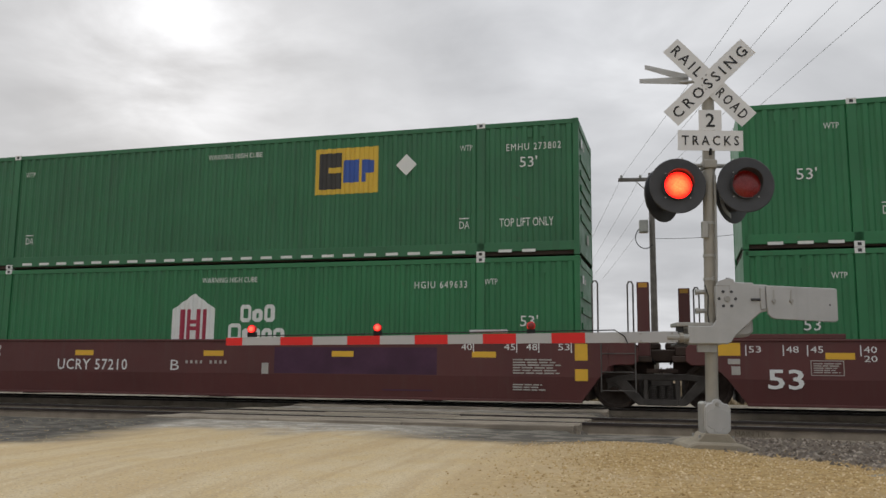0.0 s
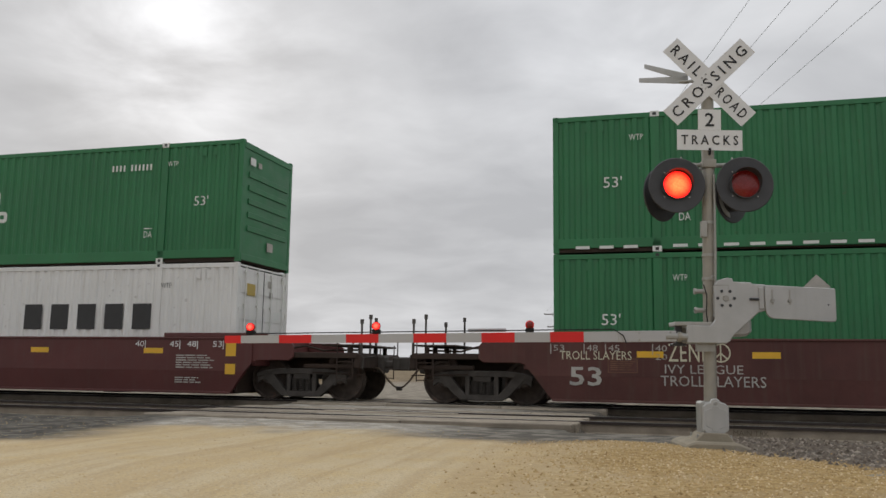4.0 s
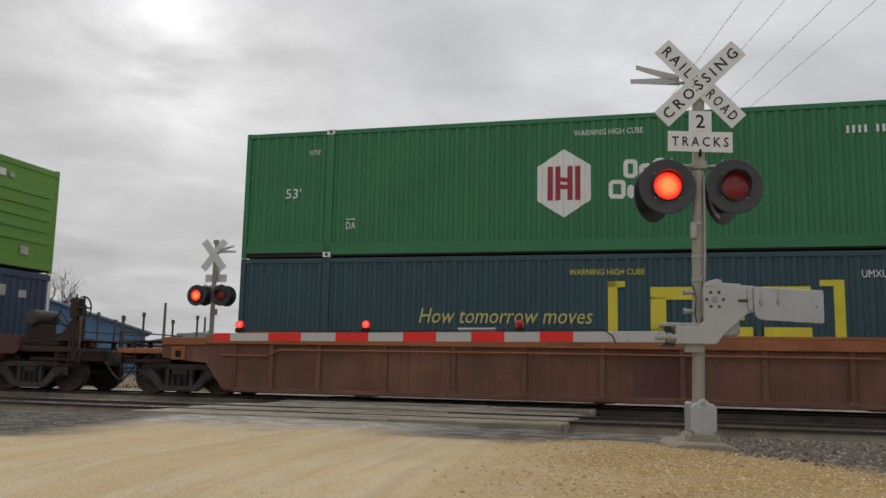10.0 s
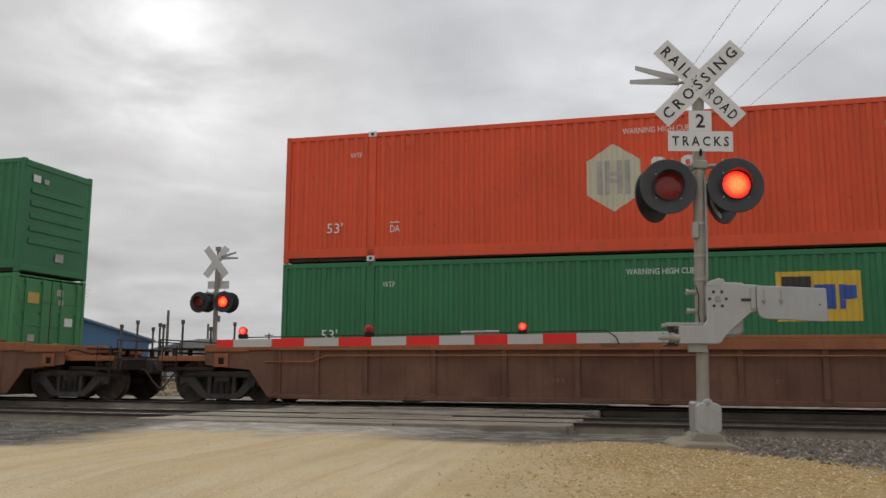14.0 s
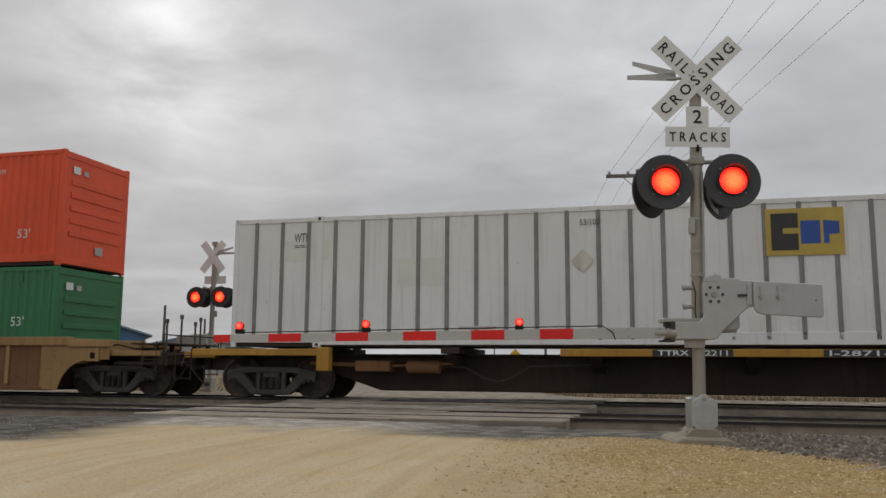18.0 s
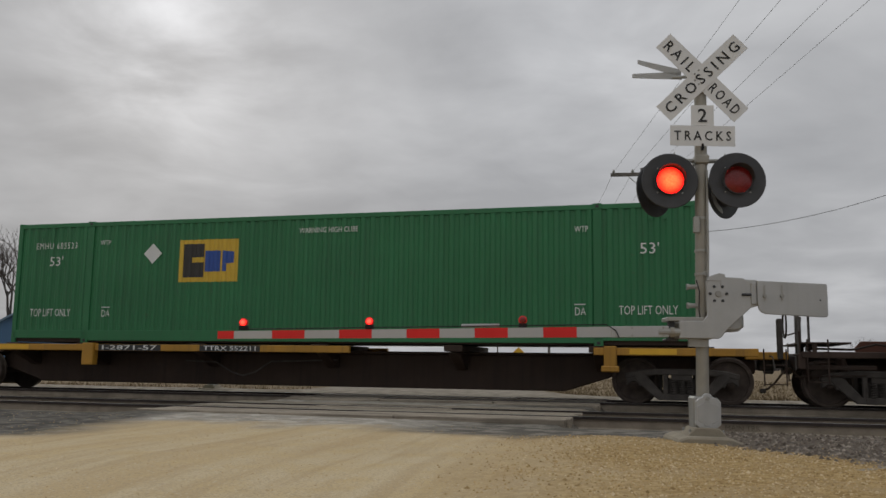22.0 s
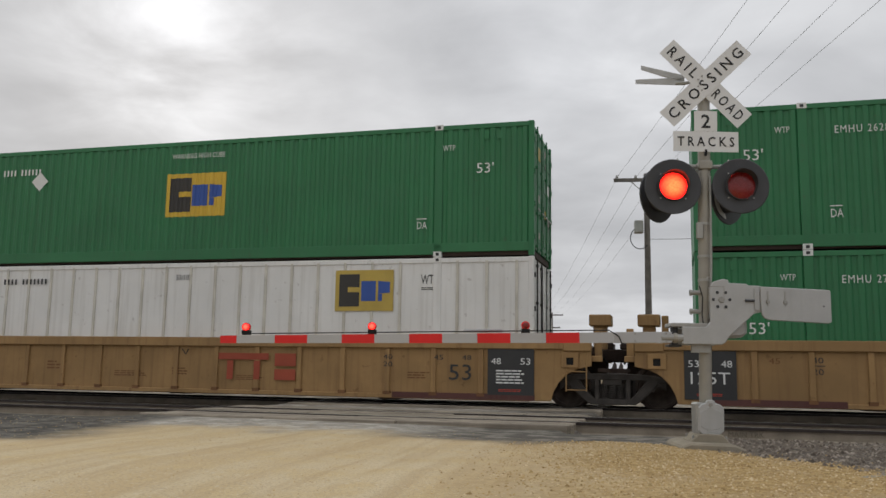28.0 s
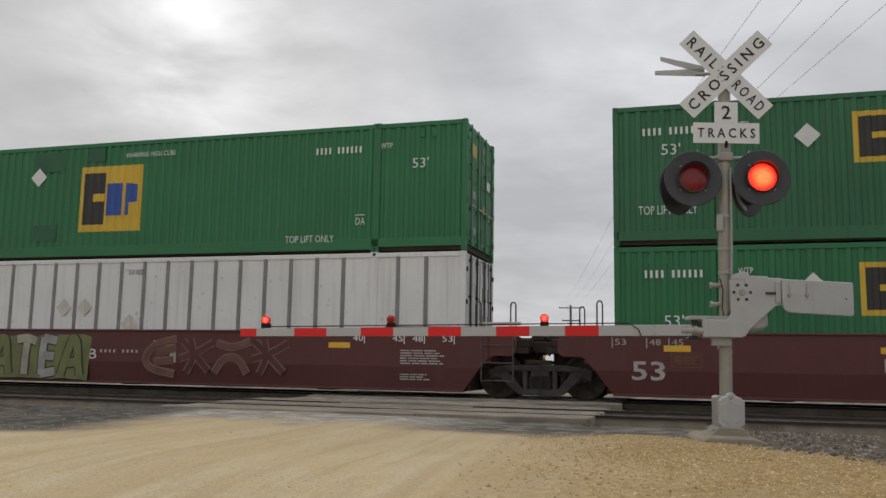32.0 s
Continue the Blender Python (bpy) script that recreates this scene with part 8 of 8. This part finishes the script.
mat("disc_faded", (0.14, 0.068, 0.045), 0.65, var=0.3, scale=3)
mat("ring_faded", (0.235, 0.15, 0.06), 0.65, var=0.3, scale=4)
mat("rose_dull", (0.16, 0.085, 0.07), 0.6, var=0.3, scale=2)
mat("mural_pale", (0.36, 0.34, 0.27), 0.6, var=0.25, scale=2)
mat("lime_faded", (0.19, 0.205, 0.085), 0.6, var=0.2, scale=2)
mat("red_faded", (0.36, 0.08, 0.045), 0.6, var=0.15, scale=2)
mat("silver_faded", (0.33, 0.33, 0.3), 0.5, var=0.25, scale=2)
mat("rose_faded", (0.24, 0.12, 0.1), 0.6, var=0.25, scale=2)
build_train()


# ---- beyond the tracks ----
def utility_pole(x, y, z0, top, label, arms, r=0.12, turn=0.0, box=False):
    p = thing("utility_pole", label, "utility pole", pose(x, y, z0, 0, 0, turn), group="utility poles")
    h = top - z0
    part("pole", Shape().tube([(0, 0, -0.3), (0, 0, h)], r * 1.2, 12, r * 0.85), "pole_wood", p, smooth=True)
    for z, w, shift in arms:
        a = part("crossarm", Shape().box(shift - w / 2, shift + w / 2, -0.06 - r, -r, z - z0 - 0.06, z - z0 + 0.06), "pole_wood", p, bevel=0.01)
        for k in range(4):
            xx = shift - w / 2 + 0.1 + (w - 0.2) * k / 3
            part("insulator", Shape().lathe([(z - z0 + 0.06, 0.03), (z - z0 + 0.1, 0.05), (z - z0 + 0.16, 0.03)], (xx, -r - 0.03, 0), "z", 10), "galvanised", a)
        part("brace", Shape().tube([(shift - 0.45, -r - 0.02, z - z0 - 0.05), (0, -r, z - z0 - 0.5)], 0.015, 6), "galvanised", p)
    if box:
        part("meter_box", Shape().box(-0.42, -0.14, -0.3, 0.0, box - z0 - 0.28, box - z0 + 0.12), "galvanised", p, "grey box on the pole", bevel=0.02)
        part("cable_loop", Shape().tube([(-0.25 + 0.3 * math.cos(a), -0.2, box - z0 - 0.45 + 0.35 * math.sin(a)) for a in np.linspace(1.2, 5.6, 14)], 0.014, 6), "rubber", p)
    return p


def cable(a, b, sag, r=0.012, name="power_line", label="thin grey overhead power wire"):
    a, b = Vector(a), Vector(b)
    pts = [a.lerp(b, k / 24) - Vector((0, 0, sag * 4 * (k / 24) * (1 - k / 24))) for k in range(25)]
    ob = new(name, Shape().tube(pts, r, 5).mesh(name))
    clothe(ob, M["wire"])
    return tagged(ob, label, "wire", group="overhead wires")


def at(azimuth, dist, z=0.0):
    """A place by its bearing (degrees to the right) and distance from the eye."""
    return (dist * math.sin(radians(azimuth)), dist * math.cos(radians(azimuth)), z)


def bare_tree(name, x, y, z, h, seed, label):
    r = random.Random(seed)
    t = thing(name, label, "tree", pose(x, y, z), group="bare trees")
    trunk = Shape()
    twigs = Shape()

    def grow(p, d, ln, rad, depth):
        q = p + d * ln
        mid = p.lerp(q, 0.5) + Vector((r.uniform(-1, 1), r.uniform(-1, 1), 0)) * ln * 0.06
        (trunk if depth < 2 else twigs).tube([p, mid, q], rad, 6 if depth < 2 else 4, rad * 0.65, cap=False)
        if depth >= 6:
            return
        for _ in range(3 if depth < 4 else 2):
            nd = (d + Vector((r.uniform(-1, 1), r.uniform(-1, 1), r.uniform(-0.2, 0.55))) * 0.74).normalized()
            grow(p.lerp(q, r.uniform(0.65, 1.0)), nd, ln * r.uniform(0.6, 0.8), rad * 0.6, depth + 1)

    grow(Vector((0, 0, -0.2)), Vector((0, 0, 1)), h * 0.27, h * 0.013, 0)
    part("trunk", trunk, "bark", t)
    part("crown", twigs, "bark", t, "bare leafless branches")
    return t


def surroundings():
    pole_xy = at(13.95, 27.8)
    utility_pole(pole_xy[0], pole_xy[1], -0.2, 7.15, "tall weathered wooden utility pole with a crossarm beyond the tracks", [(6.92, 2.0, -0.05)], 0.1, -8, box=5.45)
    far_xy = at(7.62, 95.0)
    utility_pole(far_xy[0], far_xy[1], -0.3, 7.2, "distant wooden utility pole with two crossarms", [(6.9, 2.6, 0), (5.5, 1.9, 0)], 0.14, -15)
    for az, d, top in ((-17.4, 75, 5.7), (-11.0, 120, 5.8), (4.2, 150, 6.0), (-14.9, 90, 5.4), (15.5, 140, 6.5)):
        q = at(az, d)
        utility_pole(q[0], q[1], -0.3, top, "distant bare wooden utility pole", [(top - 0.3, 1.2, 0)] if d > 100 else [], 0.12)
    # wires from the pole over the camera's right side, and on to the distant pole
    c = Vector((pole_xy[0], pole_xy[1] - 0.15, 7.05))
    over = ((5.50, 14.61, 7.46), (6.16, 14.39, 7.36), (6.87, 14.11, 7.25), (7.49, 13.86, 7.14))
    for k, e in enumerate(over):
        a = c + Vector((-0.93 + 0.6 * k, 0.12 - 0.08 * k, 0))
        cable(a, a.lerp(Vector(e), 2.2), 0.02, 0.0042)
        cable(a, (far_xy[0] - 1.2 + 0.8 * k, far_xy[1], 7.0), 0.5, 0.0045)
    cable((pole_xy[0], pole_xy[1], 5.0), (15.2, 23.6, 6.6), 0.55, 0.009, "service_line", "thin black service wire hanging across the gap")
    # blue shed with a long roof slope
    b = thing("shed", "blue metal shed with a low sloping roof beyond the tracks", "building", pose(*at(-24.6, 75), 0, 0, 22))
    prof = [(-5.2, -0.5), (8.0, -0.5), (8.0, 3.2), (0.0, 5.6), (-5.2, 2.3)]
    part("wall", Shape().prism(prof, 0.0, 14.0), "blue_shed", b, "blue corrugated metal wall")
    part("roof", Shape().prism([(8.5, 3.03), (0.0, 5.62), (0.0, 5.78), (8.5, 3.19)], -0.4, 14.4), "shed_roof", b)
    part("roof", Shape().prism([(-5.7, 1.96), (0.0, 5.62), (0.0, 5.78), (-5.7, 2.12)], -0.4, 14.4), "shed_roof", b)
    for k in range(26):
        x = -5.0 + 0.5 * k
        top = 5.55 + x * 0.635 if x < 0 else 5.55 - x * 0.3
        part("wall_rib", Shape().box(x - 0.03, x + 0.03, -0.03, 0.0, -0.4, top - 0.15), "blue_shed", b)
    s2 = thing("shed", "low grey-blue farm building in the distance", "building", pose(*at(-15.5, 120), 0, 0, 10))
    part("wall", Shape().prism([(-9, -1), (9, -1), (9, 2.6), (0, 4.6), (-9, 2.6)], 0, 20), "grey_wall", s2)
    part("roof", Shape().prism([(-9.5, 2.5), (0, 4.62), (9.5, 2.5), (9.5, 2.75), (0, 4.9), (-9.5, 2.75)], -0.4, 20.4), "shed_roof", s2)
    for k, (az, d, h) in enumerate(((-26.5, 88, 17.5), (-28.8, 94, 15), (-24.4, 100, 15.5), (-31, 84, 14), (27.0, 160, 9), (28.5, 170, 8), (24.8, 190, 7), (30.5, 180, 8))):
        q = at(az, d)
        bare_tree("tree", q[0], q[1], -0.4, h, 50 + k, "bare leafless winter tree far beyond the tracks")
    # low grey woods on the horizon
    g = Shape()
    r = random.Random(12)
    for k in range(900):
        az = r.uniform(-60, 62)
        d = r.uniform(420, 700)
        q = at(az, d)
        w, h = r.uniform(3, 8), r.uniform(2.5, 7.0) * (1.2 if az > 8 else 0.8)
        a = r.uniform(0, 3.14)
        for j in range(3):
            t = a + j * 1.05
            dx, dy = math.cos(t) * w / 2, math.sin(t) * w / 2
            hh = h * r.uniform(0.7, 1.0)
            g.face([(q[0] - dx, q[1] - dy, -1), (q[0] + dx, q[1] + dy, -1), (q[0] + dx * 0.7, q[1] + dy * 0.7, hh * 0.7), (q[0] + dx * 0.1, q[1], hh), (q[0] - dx * 0.65, q[1] - dy * 0.6, hh * 0.75)])
    me = bpy.data.meshes.new("distant_woods")
    me.from_pydata(g.v, [], g.f)
    me.materials.append(M["far_wood"])
    tagged(new("distant_woods", me), "low grey line of bare woods on the horizon", "woods", kind="stuff")
    sign = thing("warning_sign", "yellow diamond warning sign on a post across the tracks", "road sign", pose(*at(5.6, 62, -0.3), 0, 0, -6))
    part("post", Shape().tube([(0, 0, -0.2), (0, 0, 2.1)], 0.04, 8), "galvanised", sign)
    part("face", Shape().prism([(-0.6, 1.75), (0, 1.15), (0.6, 1.75), (0, 2.35)], -0.06, -0.045), "reflector_yellow", sign, bevel=0.004)


surroundings()
tufts()
stones()


# ---- what moves ----
def motions():
    for ob, rows in KEYED:
        walk(ob, rows)
    for w, x, s0 in WHEELS:
        # the wheels turn while they pass the crossing
        seen = [k for k in range(0, 961) if -24 < s0 + travel(k / 30) < 20]
        if not seen:
            continue
        if seen[0] > 0:
            seen = [0] + seen
        if seen[-1] < 960:
            seen = seen + [960]
        first = travel(seen[1] / 30 if seen[0] == 0 and len(seen) > 1 else seen[0] / 30)
        last = travel(seen[-2] / 30)
        rows = []
        for k in seen:
            d = min(max(travel(k / 30), last), first) if k in (seen[0], seen[-1]) else travel(k / 30)
            rows.append((k / 30, pose(x, 0, WHEEL_R) @ Matrix.Rotation(d / WHEEL_R, 4, "Y")))
        walk(w, rows)


motions()
